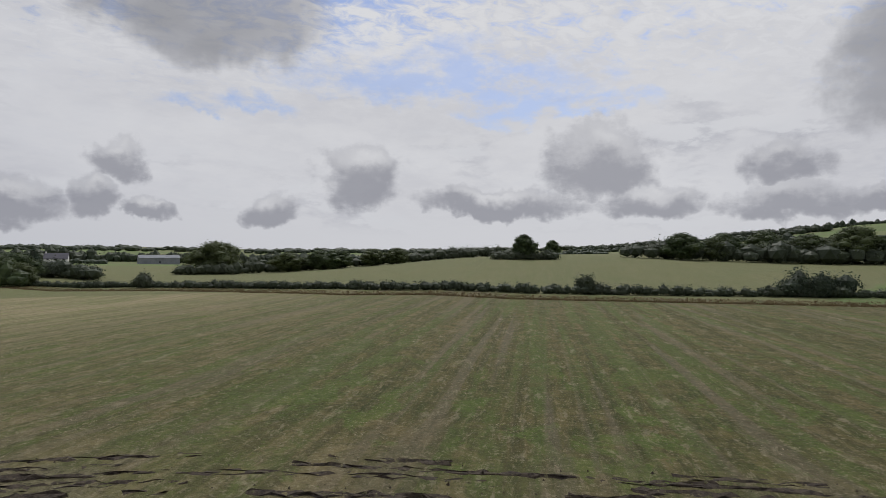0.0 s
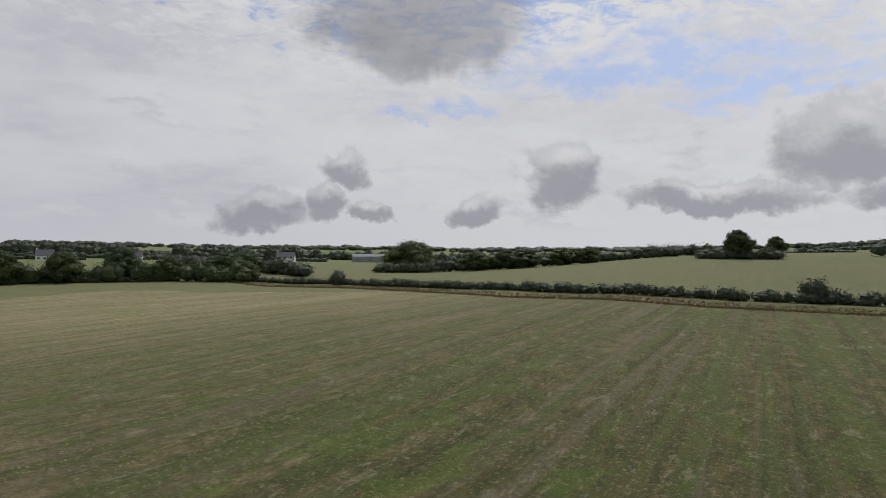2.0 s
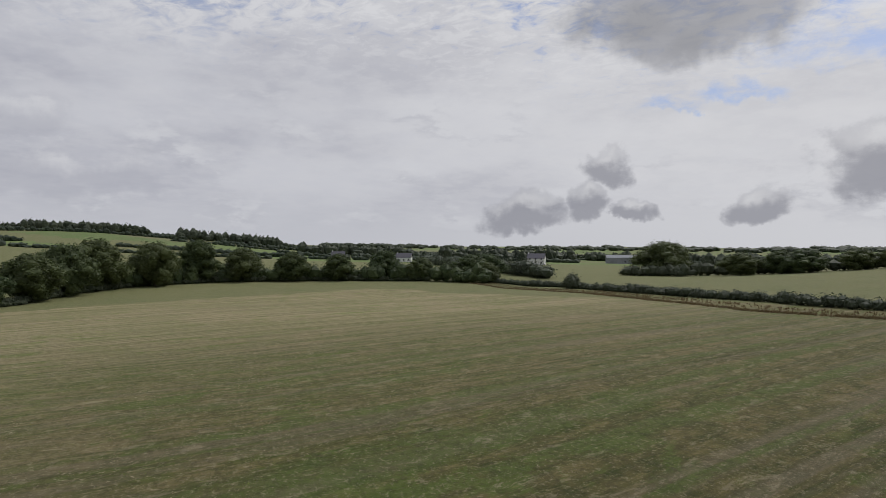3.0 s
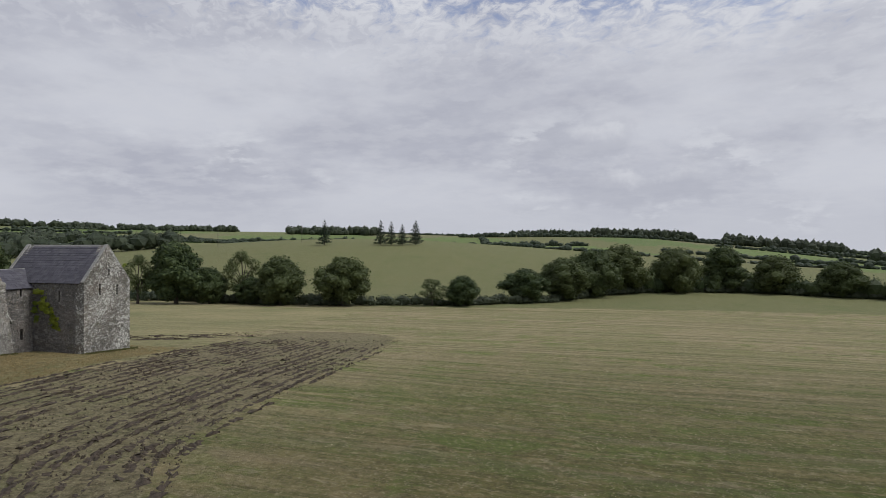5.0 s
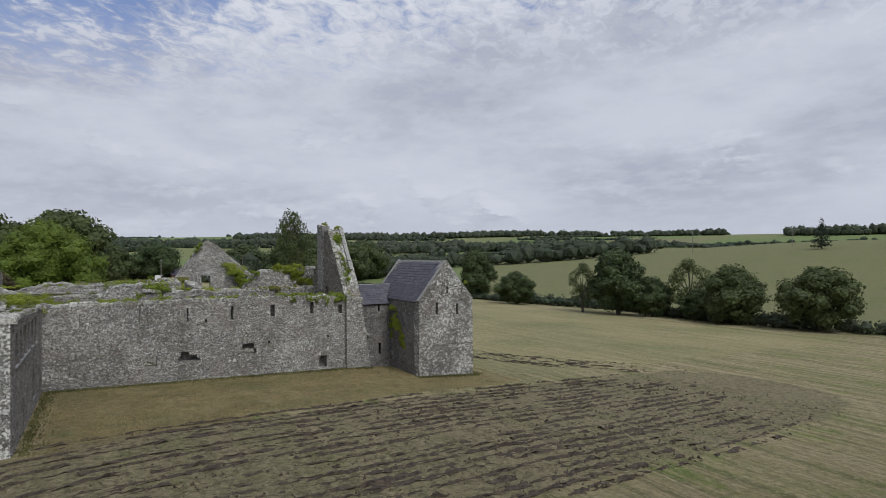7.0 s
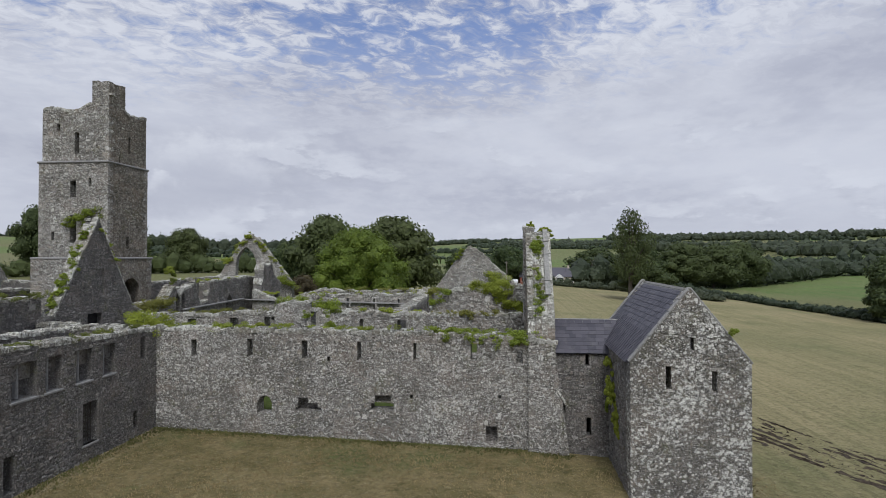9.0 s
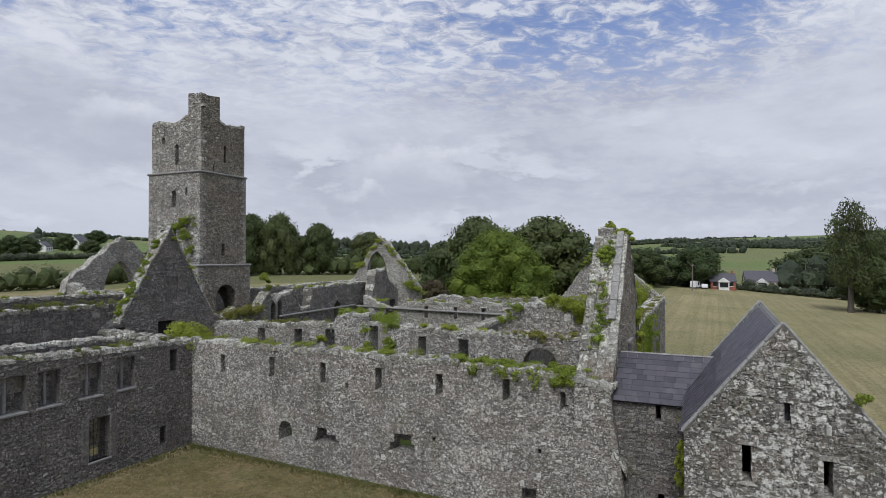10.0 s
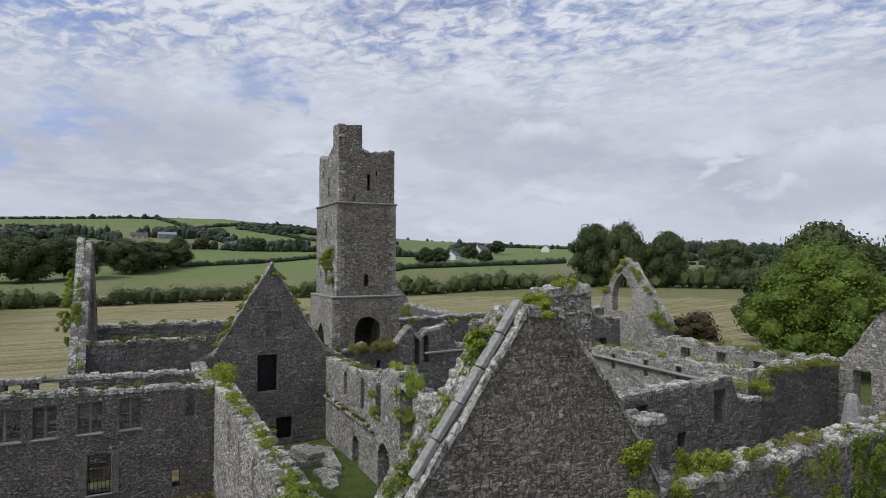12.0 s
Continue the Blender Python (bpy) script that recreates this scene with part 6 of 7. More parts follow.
TREES += [(-107, 176, 21.5, 17, 0), (-98, 181, 21, 16, 2), (-89, 191, 18.5, 15, 0), (-78, 207, 15.8, 15, 0), (-1, 122, 17.5, 16, 0), (11.5, 124, 17, 19, 0), (-8, 120, 12, 8, 1), (4, 134, 15, 13, 0), (66.5, 171, 25, 14, 4), (67, 172, 21, 11, 4), (73, 178, 10, 14, 3), (34, 226, 13, 19, 2), (20, 214, 12, 16, 3), (86, 245, 17, 22, 3), (104, 256, 18, 26, 2), (120, 266, 18, 24, 3), (134, 276, 19, 26, 2), (72, 262, 15, 24, 3),
          (-252, -6, 19, 26, 2), (-262, 12, 20, 28, 0), (-290, 32, 17, 24, 2), (-306, 42, 16, 22, 3), (-322, 50, 15, 22, 0), (-340, 58, 15, 20, 3), (-250, -28, 18, 24, 0), (-470, 66, 11, 14, 2), (-474, 84, 10, 12, 0), (-466, 128, 11, 15, 3), (-458, 160, 11, 14, 2), (-300, 205, 12, 13, 0), (-330, 230, 11, 16, 3), (-318, 262, 10, 12, 0), (-380, 285, 12, 16, 2), (-455, 360, 14, 18, 0)]
rng = random.Random(31)
used = set()
for x, y, h, w, k in TREES:
    h = h * 1.08
    root, h0, w0 = KINDS[k]
    if k not in used:
        used.add(k)
        stand(root, x, y, w / w0, rng.uniform(0, 6.28), h / h0)
    else:
        more(root, x, y, w / w0, h / h0, rng.uniform(0, 6.28))

big = make_tree(301, 13.6, 14.2, "large round light green tree behind the ruin", m_bright, bare=0.0, leaves=34000, size=0.24, lobes_n=70)
stand(big, 10.8, 101.0, 1.14, 0.6, 1.06)
m_russet = leaf_material("russet_leaves", (0.04, 0.034, 0.018), (0.10, 0.085, 0.04))
yew = make_tree(302, 7.6, 6.0, "dark russet bush behind the church gable", m_russet, bare=0.0, leaves=6000, size=0.2, name="bush")
stand(yew, 6.6, 86.8)
fir = make_conifer(303, 14.5, 9, "dark conifer standing above a hedge")
stand(fir, 318, 93)
for x, y, s, z in ((291, 136, 0.9, 1.0), (302, 108, 0.85, 1.0), (305, 103, 0.85, 0.95), (309, 98, 0.8, 0.85), (277, -240, 0.85, 0.9), (287, -261, 0.7, 0.78), (267, -253, 0.9, 0.88), (305, -294, 0.9, 0.85)):
    more(fir, x, y, s, z, s * 9)


def hedge(points, tall, wide, name, label, per=9, size=0.34, leaf=None, seed=0, rag=0.35):
    """A hedge or belt of scrub along a line: leaves in many small heaps."""
    rng = random.Random(seed + 500)
    blobs = []
    for (ax, ay), (bx, by) in zip(points, points[1:]):
        n = max(2, int(math.hypot(bx - ax, by - ay) / (wide * 0.24)))
        for k in range(n):
            f = (k + rng.random()) / n
            x, y = ax + (bx - ax) * f + rng.uniform(-0.3, 0.3) * wide, ay + (by - ay) * f + rng.uniform(-0.3, 0.3) * wide
            h = tall * (1 + rag * noise.noise((x * 0.06, y * 0.06, seed))) * rng.uniform(0.55, 1.25)
            blobs.append((x, y, ground_at(x, y) + h * 0.45, wide * rng.uniform(0.4, 0.65), wide * rng.uniform(0.4, 0.65), h * 0.55))
    me = mesh_of(name, *leafy(blobs, len(blobs) * per * 2, size, rng, 1, 0.78), leaf or m_hazy_leaf)
    return tagged(new(name, me), label, "hedge", kind="stuff")


LOW = "low overgrown hedge along the stubble field"
hedge([(-170, -98), (-100, -93), (-64, -90.5), (-28, -86), (3, -84), (23, -82), (49, -91), (80, -106), (105, -120), (152, -130)], 1.7, 2.0, "hedge", LOW, 26, 0.3, seed=1)
hedge([(-58, -91), (-46, -89)], 4.6, 4.6, "hedge", "large dark rounded bush in the hedge", 160, 0.4, seed=2)
hedge([(-14, -85.5), (-11, -85.5)], 3.0, 2.2, "hedge", "small dark bush in the hedge", 150, 0.3, seed=3)
hedge([(98, -114), (103, -117)], 3.6, 3.4, "hedge", "dark bush at the hedge's end", 130, 0.34, seed=4)
hedge([(128, 100), (124, 70), (130, 50), (136, 28), (150, 8), (176, -6), (196, -24), (206, -56), (194, -88), (170, -116)], 2.2, 3.0, "hedge", "overgrown hedge and scrub under the trees", 22, 0.45, seed=5)
hedge([(190, -18), (202, -36), (207, -58), (196, -88), (172, -116), (146, -124)], 6.5, 6.0, "hedge", "thick belt of hedgerow scrub and small trees", 70, 0.5, m_leaf, seed=15)
hedge([(128, 100), (118, 130), (112, 160), (106, 200), (100, 250)], 2.4, 3.0, "hedge", "overgrown field hedge", 22, 0.45, seed=6)
hedge([(-10, -190), (14, -190)], 3.2, 5, "hedge", "scrub under the lone trees on the rise", 60, 0.5, seed=7)
hedge([(150, -205), (60, -215), (10, -240)], 4.5, 6, "hedge", "belt of scrub and small trees", 40, 0.6, seed=8)
hedge([(-40, -222), (-150, -216), (-230, -200)], 8, 9, "hedge", "belt of dark hedgerow trees", 60, 0.7, seed=9)
hedge([(150, -160), (230, -190), (330, -230)], 6, 8, "hedge", "belt of trees round the farms", 50, 0.7, seed=10)
hedge([(-150, -80), (-134, -20), (-127, 26), (-131, 50), (-138, 90)], 4.4, 5, "hedge", "dark hedge across the stubble field", 60, 0.42, m_leaf, seed=11)
hedge([(-138, 92), (-124, 146), (-102, 176), (-70, 206), (-20, 214)], 6.4, 6, "hedge", "tall dark hedge below the big trees", 70, 0.42, m_leaf, seed=18)
hedge([(-225, 140), (-262, 171), (-280, 240), (-291, 313)], 3.6, 4, "hedge", "field hedge on the rising pasture", 30, 0.5, seed=16)
hedge([(-330, 60), (-362, 110), (-386, 156)], 3.2, 3.5, "hedge", "field hedge on the rising pasture", 30, 0.5, seed=17)
hedge([(96, 190), (80, 214), (50, 232), (10, 224), (-30, 200)], 3.2, 4, "hedge", "hedge before the cottages", 40, 0.5, seed=12)
hedge([(60, 250), (110, 262), (150, 286), (200, 330), (260, 300), (330, 260)], 11, 13, "hedge", "wooded belt below the hills", 70, 0.9, seed=14)

# hedgerows, copses and woods of the far slopes
rng = random.Random(88)
far = []
for k in range(118):
    az = rng.uniform(-150, 136)
    el = float(np.interp(az, SKY_AZ, SKY_EL))
    r = rng.uniform(420, 1350)
    x, y = 20 + r * math.cos(radians(az)), 20 + r * math.sin(radians(az))
    turn = radians(az + 90 + rng.gauss(0, 38))
    far.append((x, y, turn, rng.uniform(60, 260), rng.uniform(2.5, 6)))
# the green hill to the west: hedges that climb it, with woods and farms
for ax, ay, bx, by, tall in ((-713, -91, -693, -35, 4), (-693, -35, -500, 31, 6), (-697, 93, -911, 262, 4), (-595, 88, -512, 122, 6), (-512, 122, -504, 183, 7), (-725, 148, -588, 211, 4), (-528, -60, -505, -16, 5), (-505, -16, -481, 64, 4), (-622, -28, -541, 24, 10), (-590, 40, -576, 90, 11),
                             (-481, 64, -452, 171, 7), (-420, 240, -407, 300, 5), (-452, 171, -420, 240, 6), (-860, -140, -900, 60, 4), (-900, 60, -697, 93, 4), (-600, -120, -860, -140, 4), (-588, 211, -640, 330, 4), (-640, 330, -911, 262, 4), (-500, 330, -640, 420, 5), (-407, 300, -500, 330, 6), (-640, 420, -560, 560, 5)):
    far.append(((ax + bx) / 2, (ay + by) / 2, math.atan2(by - ay, bx - ax), math.hypot(bx - ax, by - ay), tall))
blobs = []
for x, y, turn, length, tall in far:
    n = int(length / 4.6)
    for j in range(n):
        f = (j / n - 0.5) * length
        px, py = x + math.cos(turn) * f + rng.uniform(-2, 2), y + math.sin(turn) * f + rng.uniform(-2, 2)
        h = tall * rng.uniform(0.6, 1.25) * (1.6 if rng.random() < 0.06 else 1)
        blobs.append((px, py, ground_at(px, py) + h * 0.4, 3.6, 3.6, h * 0.6))
tagged(new("far_hedges", mesh_of("far_hedges", *leafy(blobs, len(blobs) * 14, 1.7, rng, 1, 1.0), m_hazy_leaf)), "dark hedgerows dividing the far fields", "hedge", kind="stuff")
blobs = []
WOODS = [(1.4, 1330, 130, 14), (5, 1330, 90, 14), (38, 1000, 170, 9), (60, 900, 260, 9), (72, 850, 220, 9), (50, 950, 200, 9), (82, 700, 160, 8), (95, 900, 120, 7), (66, 620, 200, 9), (56, 560, 170, 9), (-30, 700, 130, 12), (-18, 900, 150, 14), (-45, 620, 140, 12), (-58, 760, 150, 12), (-80, 800, 150, 12), (-112, 800, 120, 8), (-100, 900, 90, 7), (-125, 700, 90, 8), (125, 700, 150, 13), (112, 600, 160, 13), (166, 760, 110, 8), (174, 640, 70, 8), (158, 560, 60, 7), (-170, 600, 120, 10), (24, 900, 140, 12), (-6, 1000, 160, 13), (44, 620, 130, 8), (-66, 1150, 420, 6), (-52, 1100, 360, 7), (-38, 1000, 300, 7), (-80, 1150, 260, 5), (-70, 560, 120, 10)]
for az, r, spread, tall in WOODS:
    cx, cy = 20 + r * math.cos(radians(az)), 20 + r * math.sin(radians(az))
    turn = radians(az + 90)
    for j in range(int(spread * 0.8)):
        f, g = rng.uniform(-0.5, 0.5) * spread, rng.gauss(0, 14)
        px, py = cx + math.cos(turn) * f + math.cos(radians(az)) * g, cy + math.sin(turn) * f + math.sin(radians(az)) * g
        h = tall * rng.uniform(0.5, 1.15)
        blobs.append((px, py, ground_at(px, py) + h * 0.5, 5, 5, h * 0.55))
tagged(new("far_woods", mesh_of("far_woods", *leafy(blobs, len(blobs) * 20, 1.9, rng, 1, 1.0), m_hazy_leaf)), "dark copses and woods on the far slopes", "wood", kind="stuff")
# single trees along the skyline
blobs = []
for k in range(420):
    az = rng.uniform(-180, 180)
    r = rng.uniform(1180, 1420)
    px, py = 20 + r * math.cos(radians(az)), 20 + r * math.sin(radians(az))
    h = rng.uniform(3, 8)
    if noise.noise((px * 0.006, py * 0.006, 3)) < 0.02:
        continue
    blobs.append((px, py, ground_at(px, py) + h * 0.5, h * 0.5, h * 0.5, h * 0.55))
for k in range(520):
    az, r = rng.uniform(-108, -25), rng.uniform(2100, 2950)
    px, py = 20 + r * math.cos(radians(az)), 20 + r * math.sin(radians(az))
    h = rng.uniform(8, 20)
    blobs.append((px, py, ground_at(px, py) + h * 0.4, h * 1.2, h * 1.2, h * 0.55))
tagged(new("skyline_trees", mesh_of("skyline_trees", *leafy(blobs, len(blobs) * 20, 1.8, rng, 1, 1.0), m_hazy_leaf)), "small trees along the skyline", "wood", kind="stuff")


# ---- houses, cars and poles about the fields ----
m_white = plain("white_render", (0.66, 0.66, 0.63), (0.78, 0.77, 0.74), 3)
m_brick = plain("red_brick_far", (0.25, 0.09, 0.065), (0.34, 0.13, 0.09), 4)
m_cream = plain("cream_render", (0.50, 0.44, 0.34), (0.60, 0.53, 0.42), 3)
m_tin = plain("grey_sheeting", (0.20, 0.21, 0.22), (0.32, 0.33, 0.34), 1.5)
m_pane = Nodes("dark_glass", 0.08).done((0.02, 0.022, 0.026))
m_paint = Nodes("white_car_paint", 0.25).done((0.72, 0.73, 0.74))
m_rubber = plain("tyre_rubber", (0.015, 0.015, 0.015), (0.03, 0.03, 0.03), 8)
m_pole = plain("grey_timber", (0.16, 0.14, 0.12), (0.26, 0.24, 0.21), 6)


def box(bm, x0, x1, y0, y1, z0, z1):
    bmesh.ops.create_cube(bm, size=1, matrix=Matrix.Translation(((x0 + x1) / 2, (y0 + y1) / 2, (z0 + z1) / 2)) @ Matrix.Diagonal((x1 - x0, y1 - y0, z1 - z0, 1)))


def cottage(x, y, turn, w, d, eave, ridge, wall_m, label, windows=3, floors=1, porch=False, chimney=True, roof_m=None):
    """A far house: walls, gabled roof, windows with sills, door, chimney."""
    root = tagged(new("house"), label, "house")
    bm = bmesh.new()
    prism(bm, [(-w / 2, -d / 2, -1.5), (w / 2, -d / 2, -1.5), (w / 2, d / 2, -1.5), (-w / 2, d / 2, -1.5)], [(-w / 2, -d / 2, eave), (w / 2, -d / 2, eave), (w / 2, d / 2, eave), (-w / 2, d / 2, eave)])
    for sx in (-1, 1):
        a = [bm.verts.new((sx * (w / 2 - 0.01), yy, zz)) for yy, zz in ((-d / 2, eave), (d / 2, eave), (0, ridge))]
        bm.faces.new(a)
    part("wall", bm, wall_m, root)
    bm = bmesh.new()
    e = 0.3
    k = (ridge - eave) / (d / 2)
    prism(bm, [(-w / 2 - e, -d / 2 - e, eave - e * k), (-w / 2 - e, 0, ridge), (-w / 2 - e, d / 2 + e, eave - e * k), (-w / 2 - e, d / 2 + e, eave - e * k + 0.18), (-w / 2 - e, 0, ridge + 0.2), (-w / 2 - e, -d / 2 - e, eave - e * k + 0.18)],
          [(w / 2 + e, -d / 2 - e, eave - e * k), (w / 2 + e, 0, ridge), (w / 2 + e, d / 2 + e, eave - e * k), (w / 2 + e, d / 2 + e, eave - e * k + 0.18), (w / 2 + e, 0, ridge + 0.2), (w / 2 + e, -d / 2 - e, eave - e * k + 0.18)])
    roof = part("roof", bm, roof_m or m_slate, root)
    if chimney:
        bm = bmesh.new()
        box(bm, w / 2 - 0.9, w / 2 - 0.2, -0.35, 0.35, ridge - 0.4, ridge + 1.0)
        part("chimney", bm, wall_m, roof)
    for f in range(floors):
        for j in range(windows):
            cx = -w / 2 + w * (j + 0.5) / windows
            z0 = 0.9 + f * 2.6
            for side in (-1, 1):
                bm = bmesh.new()
                box(bm, cx - 0.55, cx + 0.55, side * (d / 2 + 0.02) - 0.04, side * (d / 2 + 0.02) + 0.04, z0, z0 + 1.25)
                wn = part("window", bm, m_pane, root)
                bm = bmesh.new()
                box(bm, cx - 0.7, cx + 0.7, side * (d / 2 + 0.06) - 0.08, side * (d / 2 + 0.06) + 0.08, z0 - 0.12, z0)
                part("sill", bm, m_white, wn)
    if porch:
        bm = bmesh.new()
        prism(bm, [(-1.5, -d / 2 - 1.8, -1), (1.5, -d / 2 - 1.8, -1), (1.5, -d / 2, -1), (-1.5, -d / 2, -1)], [(-1.5, -d / 2 - 1.8, 2.3), (1.5, -d / 2 - 1.8, 2.3), (1.5, -d / 2, 2.3), (-1.5, -d / 2, 2.3)])
        part("porch", bm, m_white, root)
        bm = bmesh.new()
        prism(bm, [(-1.8, -d / 2 - 2, 2.25), (0, -d / 2 - 2, 3.6), (1.8, -d / 2 - 2, 2.25)], [(-1.8, -d / 2 + 0.1, 2.25), (0, -d / 2 + 0.1, 3.6), (1.8, -d / 2 + 0.1, 2.25)])
        part("porch_roof", bm, m_white, root)
        bm = bmesh.new()
        box(bm, -1.2, 1.2, -d / 2 - 1.87, -d / 2 - 1.8, 0.6, 2.1)
        part("window", bm, m_pane, root)
    root.matrix_basis = pose(x, y, ground_at(x, y) + 0.2, 0, 0, turn)
    return root


cottage(42, 226, 8, 7.2, 5.6, 2.5, 4.7, m_brick, "red brick cottage with slate roof and white porch", 3, 1, True)
cottage(37, 230, 80, 5, 4.2, 2.4, 4.4, m_cream, "cream gabled annex beside the brick cottage", 2)
cottage(54, 246, 5, 9.5, 7, 2.7, 5.9, m_cream, "dark roofed bungalow among trees", 3, 1, True)
cottage(-414, 317, -58, 17, 9, 5.2, 10.0, m_white, "long white two-storey house with slate roof", 5, 2)
cottage(-495, 453, -45, 15, 9, 3.2, 8.0, m_white, "white bungalow with slate roof", 4)
cottage(284, -288, 35, 12, 8, 4.5, 7.6, m_white, "white farmhouse behind the field", 3, 2)
cottage(385, -243, 50, 12, 8, 3.4, 6.6, m_white, "small white house among trees", 3)
cottage(412, -199, 60, 10, 8, 3.4, 7.0, m_white, "small white house among trees", 3)
cottage(302, -411, 42, 30, 14, 5.0, 7.0, m_tin, "long grey farm shed", 1, 1, False, False, m_tin)
cottage(-566, 38, 92, 14, 7, 3.2, 6, m_cream, "farm buildings on the hillside", 3, 1)
cottage(-578, 62, 95, 16, 8, 3.6, 6, m_tin, "farm shed on the hillside", 1, 1, False, False, m_tin)
cottage(-472, 72, 80, 8, 6, 2.6, 5, m_cream, "small white house on the hillside", 3)
cottage(-500, 110, 85, 9, 6, 2.6, 5, m_cream, "low white house on the hillside", 3)
cottage(276, 301, -40, 12, 8, 4, 6.5, m_tin, "grey shed below the wood", 1, 1, False, False, m_tin)
cottage(1190, -40, 80, 18, 10, 4, 8, m_white, "white farmhouse on the far hill", 3)
cottage(-372, 265, -50, 12, 8, 3.2, 6.5, m_white, "white house half hidden by trees", 3)


def car(x, y, turn, label, van=False):
    root = tagged(new("van" if van else "car"), label, "van" if van else "car")
    h = 2.3 if van else 1.45
    bm = bmesh.new()
    side = [(-2.1, 0.35), (2.1, 0.35), (2.15, 0.8), (1.3, 0.95), (0.7, h), (-1.7 if not van else -2.05, h), (-2.1, 0.9)]
    prism(bm, [(px, -0.85, pz) for px, pz in side], [(px, 0.85, pz) for px, pz in side])
    bmesh.ops.recalc_face_normals(bm, faces=bm.faces[:])
    part("body", bm, m_paint, root)
    for s in (-1, 1):
        bm = bmesh.new()
        box(bm, -1.3 if not van else -0.2, 0.75, s * 0.855 - 0.01, s * 0.855 + 0.01, 0.95, h - 0.15)
        part("side_window", bm, m_pane, root)
        for px in (-1.3, 1.35):
            bm = bmesh.new()
            tube(bm, (px, s * 0.65, 0.33), (px, s * 0.9, 0.33), 0.33, 0.33, 14)
            part("wheel", bm, m_rubber, root)
    root.matrix_basis = pose(x, y, ground_at(x, y) + 0.05, 0, 0, turn)
    return root


car(34.5, 219, 70, "white van parked by the cottages", True)
car(36.8, 221, 100, "white car parked by the cottages")
car(58.5, 240, 20, "white car parked before the bungalow")


def utility_pole(x, y, tall, turn):
    root = tagged(new("utility_pole"), "tall grey timber pole with a crossarm", "utility pole", "poles across the fields")
    bm = bmesh.new()
    tube(bm, (0, 0, -0.5), (0, 0, tall), 0.17, 0.11, 8)
    part("pole", bm, m_pole, root)
    bm = bmesh.new()
    box(bm, -0.9, 0.9, -0.06, 0.06, tall - 0.6, tall - 0.48)
    part("crossarm", bm, m_pole, root)
    for px in (-0.75, 0, 0.75):
        bm = bmesh.new()
        tube(bm, (px, 0, tall - 0.48), (px, 0, tall - 0.3), 0.05, 0.03, 6)
        part("insulator", bm, m_white, root)
    root.matrix_basis = pose(x, y, ground_at(x, y), 0, 0, turn)


for x, y, tall in ((68, 250, 10), (158, 319, 12), (300, 208, 11), (311, 160, 10), (390, 446, 12), (34, 205, 8)):
    utility_pole(x, y, tall, x * 7 % 90)


# ---- stones and graves inside the ruin ----
def slab(name, x, y, z, w, d, h, turn, label, category, material=None, group=""):
    bm = bmesh.new()
    bmesh.ops.create_cube(bm, size=1, matrix=Matrix.Diagonal((w, d, h, 1)))
    for v in bm.verts:
        v.co += Vector((random.uniform(-0.04, 0.04), random.uniform(-0.04, 0.04), random.uniform(-0.015, 0.015)))
    bmesh.ops.bevel(bm, geom=bm.edges[:], offset=min(w, d, h) * 0.12, segments=2, affect="EDGES")
    me = bpy.data.meshes.new(name)
    bm.to_mesh(me)
    bm.free()
    me.materials.append(material or m_capstone)
    ob = tagged(new(name, me), label, category, group)
    ob.matrix_basis = pose(x, y, z, 0, 0, turn)
    return ob


FALLEN = "grey mossy fallen slab lying on the grass"
for x, y, z, w, d, h, turn in ((12.3, 46.2, 1.15, 2.6, 1.7, 0.35, 8), (12.4, 46.3, 1.5, 2.2, 1.1, 0.3, 14), (13.6, 47.3, 1.05, 3.0, 0.9, 0.5, -6), (15.4, 46.6, 1.0, 1.5, 0.9, 0.45, 20), (16.3, 46.5, 0.95, 1.2, 0.8, 0.35, -10), (16.9, 46.4, 0.9, 0.8, 0.6, 0.25, 30), (11.6, 47.4, 1.1, 1.4, 0.9, 0.4, 40)):
    slab("stone_slab", x, y, z, w, d, h, turn, FALLEN, "stone slab", group="fallen slabs in the range")


def headstone(x, y, turn, kind, tall):
    """A grave marker: a ringed cross on a stepped foot, or an upright slab."""
    bm = bmesh.new()
    if kind == "cross":
        k = tall / 2.0
        box(bm, -0.13 * k, 0.13 * k, -0.08 * k, 0.08 * k, 0, 2.0 * k)
        box(bm, -0.42 * k, 0.42 * k, -0.075 * k, 0.075 * k, 1.35 * k, 1.6 * k)
        box(bm, -0.35 * k, 0.35 * k, -0.24 * k, 0.24 * k, 0, 0.35 * k)
        ring = [(math.cos(a * math.pi / 8), math.sin(a * math.pi / 8)) for a in range(17)]
        for (c0, s0), (c1, s1) in zip(ring, ring[1:]):
            lo = [(c * r * k, -0.05 * k, 1.475 * k + q * r * k) for c, q, r in ((c0, s0, 0.24), (c0, s0, 0.34), (c1, s1, 0.34), (c1, s1, 0.24))]
            prism(bm, lo, [(px, 0.05 * k, pz) for px, _, pz in lo])
    else:
        ring = [(-0.36, 0), (0.36, 0), (0.36, tall - 0.3), (0.24, tall - 0.08), (0, tall), (-0.24, tall - 0.08), (-0.36, tall - 0.3)]
        prism(bm, [(px, -0.07, pz) for px, pz in ring], [(px, 0.07, pz) for px, pz in ring])
    bmesh.ops.recalc_face_normals(bm, faces=bm.faces[:])
    me = bpy.data.meshes.new("headstone")
    bm.to_mesh(me)
    bm.free()
    me.materials.append(m_cope)
    label = "pale grey ringed stone cross standing in the grass" if kind == "cross" else "upright pale grey headstone slab standing in the grass"
    ob = tagged(new("headstone", me), label, "headstone", "headstones in the cloister")
    ob.matrix_basis = pose(x, y, ground_at(x, y) - 0.05, 0, 0, turn)


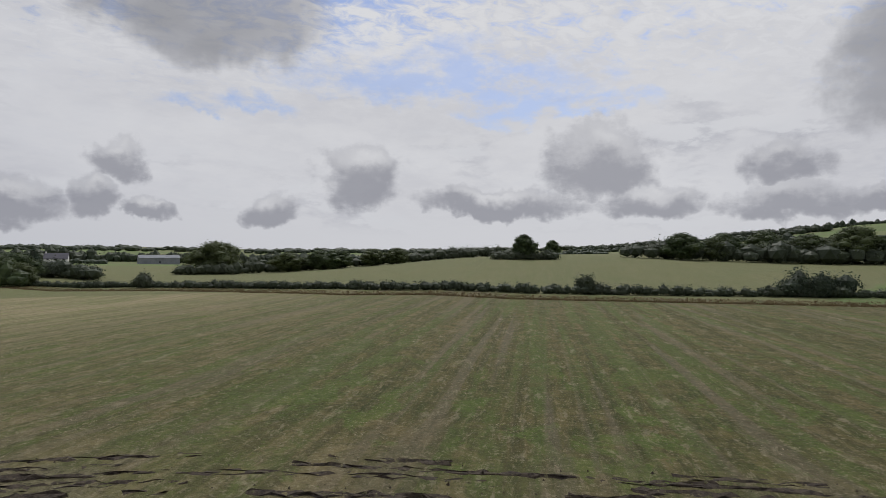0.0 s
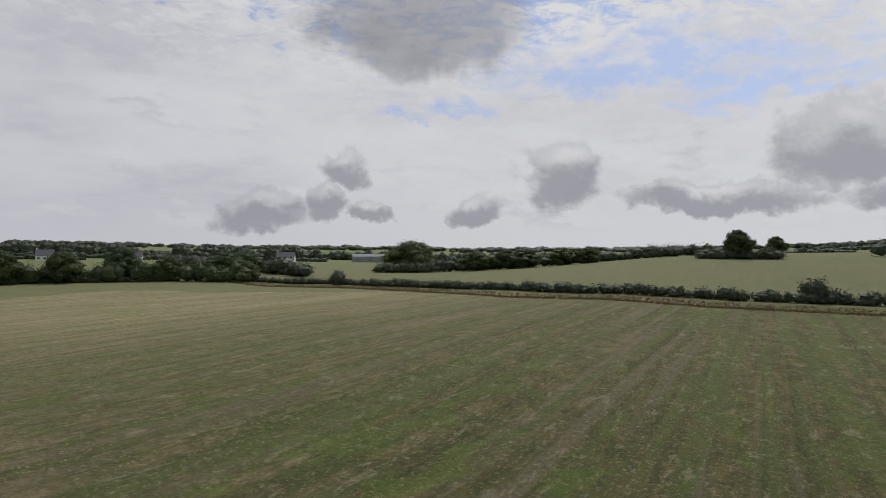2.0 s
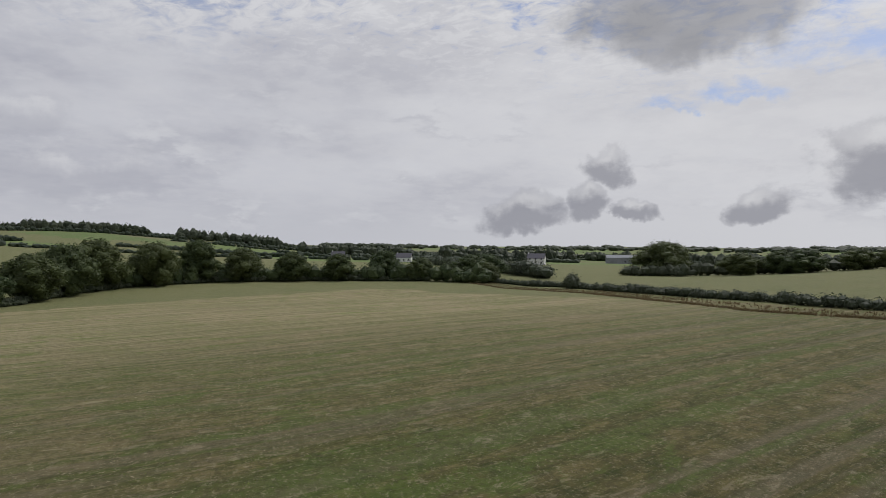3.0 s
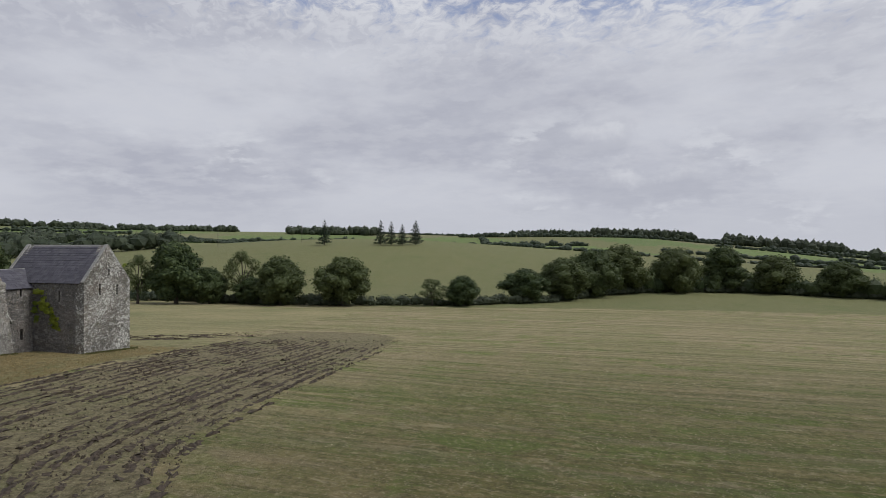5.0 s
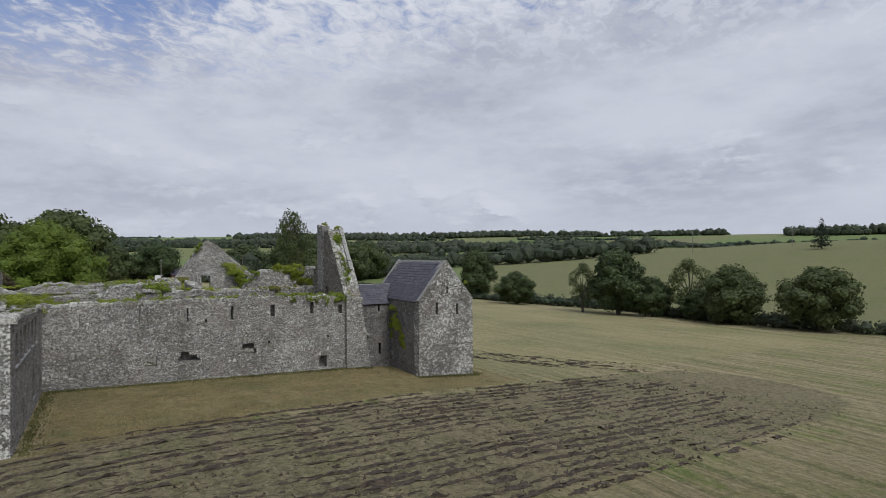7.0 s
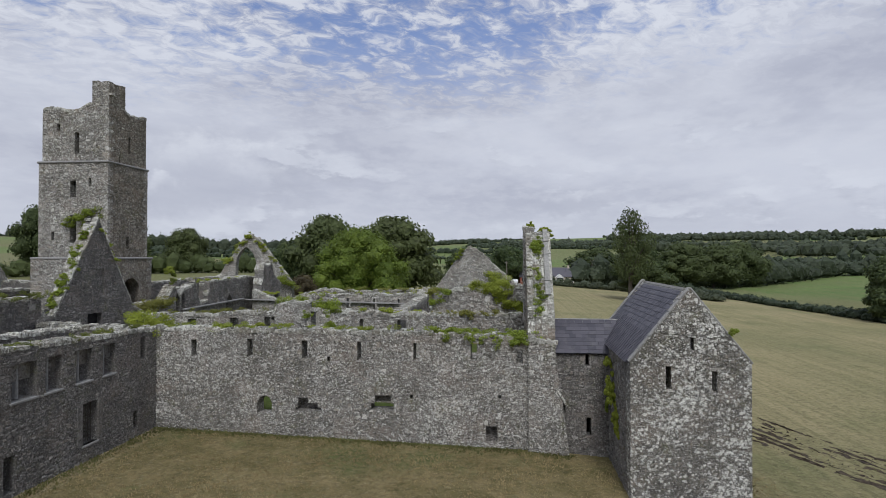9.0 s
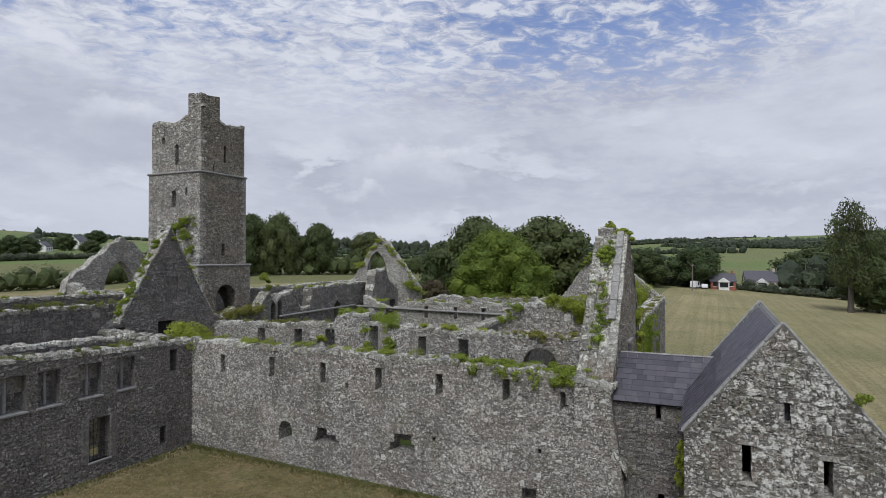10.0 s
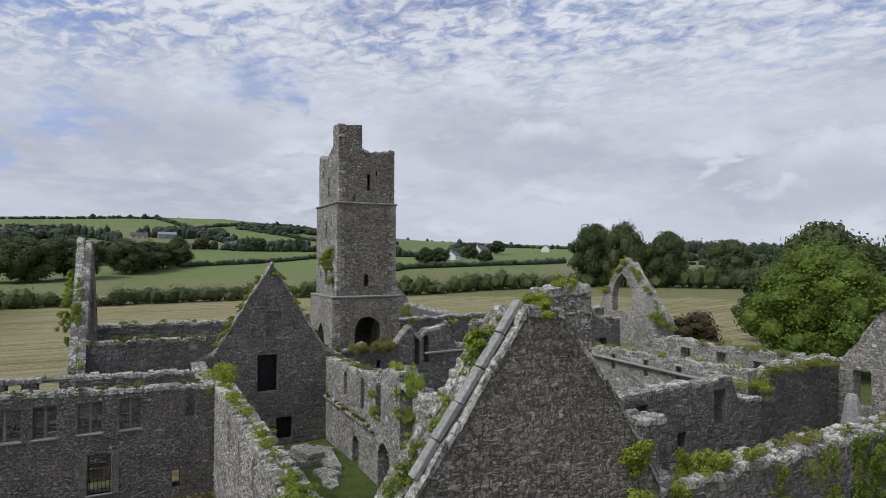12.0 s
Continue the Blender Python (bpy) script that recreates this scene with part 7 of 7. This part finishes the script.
for x, y, turn, kind, tall in ((9.6, 62.2, 78, "cross", 2.3), (10.3, 62.9, 84, "cross", 2.2), (11.0, 62.9, 80, "slab", 2.1), (17.2, 50.7, 60, "cross", 2.1)):
    headstone(x, y, turn, kind, tall)
bm = bmesh.new()
for z0, z1, r0, r1 in ((0.2, 1.2, 1.15, 1.0), (1.2, 4.9, 1.0, 0.34), (4.9, 5.15, 0.34, 0.22)):
    tube(bm, (28.0, 73.4, z0), (28.0, 73.4, z1), r0, r1, 10)
bmesh.ops.holes_fill(bm, edges=bm.edges[:])
me = bpy.data.meshes.new("stone_cone")
bm.to_mesh(me)
bm.free()
me.materials.append(m_cope)
tagged(new("stone_cone", me), "tall tapered grey stone monument inside the range", "monument")


# ---- grass tufts and straw litter ----
def tufts(name, n, place, tall, label, material, seed, flat=0.0):
    rng = random.Random(seed)
    verts, faces = [], []
    while len(faces) < n * 4:
        x, y = place(rng)
        z = ground_at(x, y) - 0.02
        for _ in range(4):
            a, lean = rng.uniform(0, 6.283), rng.uniform(0.1, 0.9) + flat
            h, w = tall * rng.uniform(0.5, 1.3), tall * rng.uniform(0.10, 0.22)
            dx, dy = math.cos(a), math.sin(a)
            i = len(verts)
            ox, oy = x + rng.uniform(-0.12, 0.12), y + rng.uniform(-0.12, 0.12)
            verts += [(ox - dy * w, oy + dx * w, z), (ox + dy * w, oy - dx * w, z), (ox + dx * h * lean * 0.5 + dy * w * 0.6, oy + dy * h * lean * 0.5 - dx * w * 0.6, z + h * (0.7 if not flat else 0.3)), (ox + dx * h * lean, oy + dy * h * lean, z + h * max(1.05 - lean * 0.5, 0.12))]
            faces.append((i, i + 1, i + 2, i + 3))
    tagged(new(name, mesh_of(name, verts, faces, material)), label, "grass", kind="stuff")


m_tuft = leaf_material("dry_grass", (0.20, 0.18, 0.075), (0.42, 0.35, 0.19))
m_foot = leaf_material("wall_foot_grass", (0.10, 0.11, 0.035), (0.22, 0.20, 0.075))
m_straw = leaf_material("straw_litter", (0.33, 0.28, 0.16), (0.52, 0.45, 0.30))
m_weed = leaf_material("brown_weeds", (0.07, 0.06, 0.03), (0.22, 0.18, 0.09))
m_tuft_green = leaf_material("green_grass", (0.095, 0.15, 0.028), (0.18, 0.24, 0.05))


def by_walls(rng):
    k = rng.random()
    if k < 0.4:
        return rng.uniform(15, 37), 40.75 - abs(rng.gauss(0, 0.35))
    if k < 0.6:
        return 14.95 + abs(rng.gauss(0, 0.35)), rng.uniform(27, 40.6)
    if k < 0.8:
        return rng.uniform(38.5, 43.8), 35.85 - abs(rng.gauss(0, 0.3))
    return 43.7 + abs(rng.gauss(0, 0.4)), rng.uniform(35.8, 45)


def on_lawn(rng):
    while True:
        x, y = rng.uniform(15.2, 46), rng.uniform(26, 40.5)
        if y > np.interp(x, [14, 16, 21, 31, 38, 46], [27, 26.5, 28.6, 30.4, 31.2, 32.4]) and not (38.6 < x < 43.7 and y > 35.8):
            return x, y


def over_field(rng):
    while True:
        x, y = rng.uniform(-45, 85), rng.uniform(-55, 30)
        if rng.random() < math.exp(-((x - 20) ** 2 + (y - 2) ** 2) / 1800):
            return x, y


tufts("wall_foot_grass", 2200, by_walls, 0.14, "rough grass growing along the foot of the walls", m_foot, 1)
tufts("lawn_grass", 9000, on_lawn, 0.09, "short brown grass of the lawn before the ruin", m_tuft, 2)
tufts("stubble_tufts", 14000, over_field, 0.06, "dry stubble and straw litter on the field", m_straw, 3, 1.2)
tufts("field_grass", 6000, over_field, 0.07, "green grass shoots among the stubble", m_tuft_green, 4, 0.6)


def margin(rng):
    f = rng.random()
    x = -170 + 320 * f
    y = np.interp(x, [-170, -54, -25, 2, 31, 80, 147], [-80, -73, -72, -71, -71, -97, -120])
    return x, y + rng.gauss(0, 0.5) - (rng.random() < 0.3) * rng.uniform(2, 7)


tufts("margin_weeds", 9000, margin, 0.32, "brown weeds along the field's rough margin", m_weed, 5)


def bank(rng):
    f = rng.random()
    return 30.5 - 5 * f + rng.gauss(0, 0.5), 105 + 75 * f + rng.gauss(0, 1)


tufts("bank_weeds", 2500, bank, 0.5, "brown weeds on a low bank in the hay field", m_weed, 6)
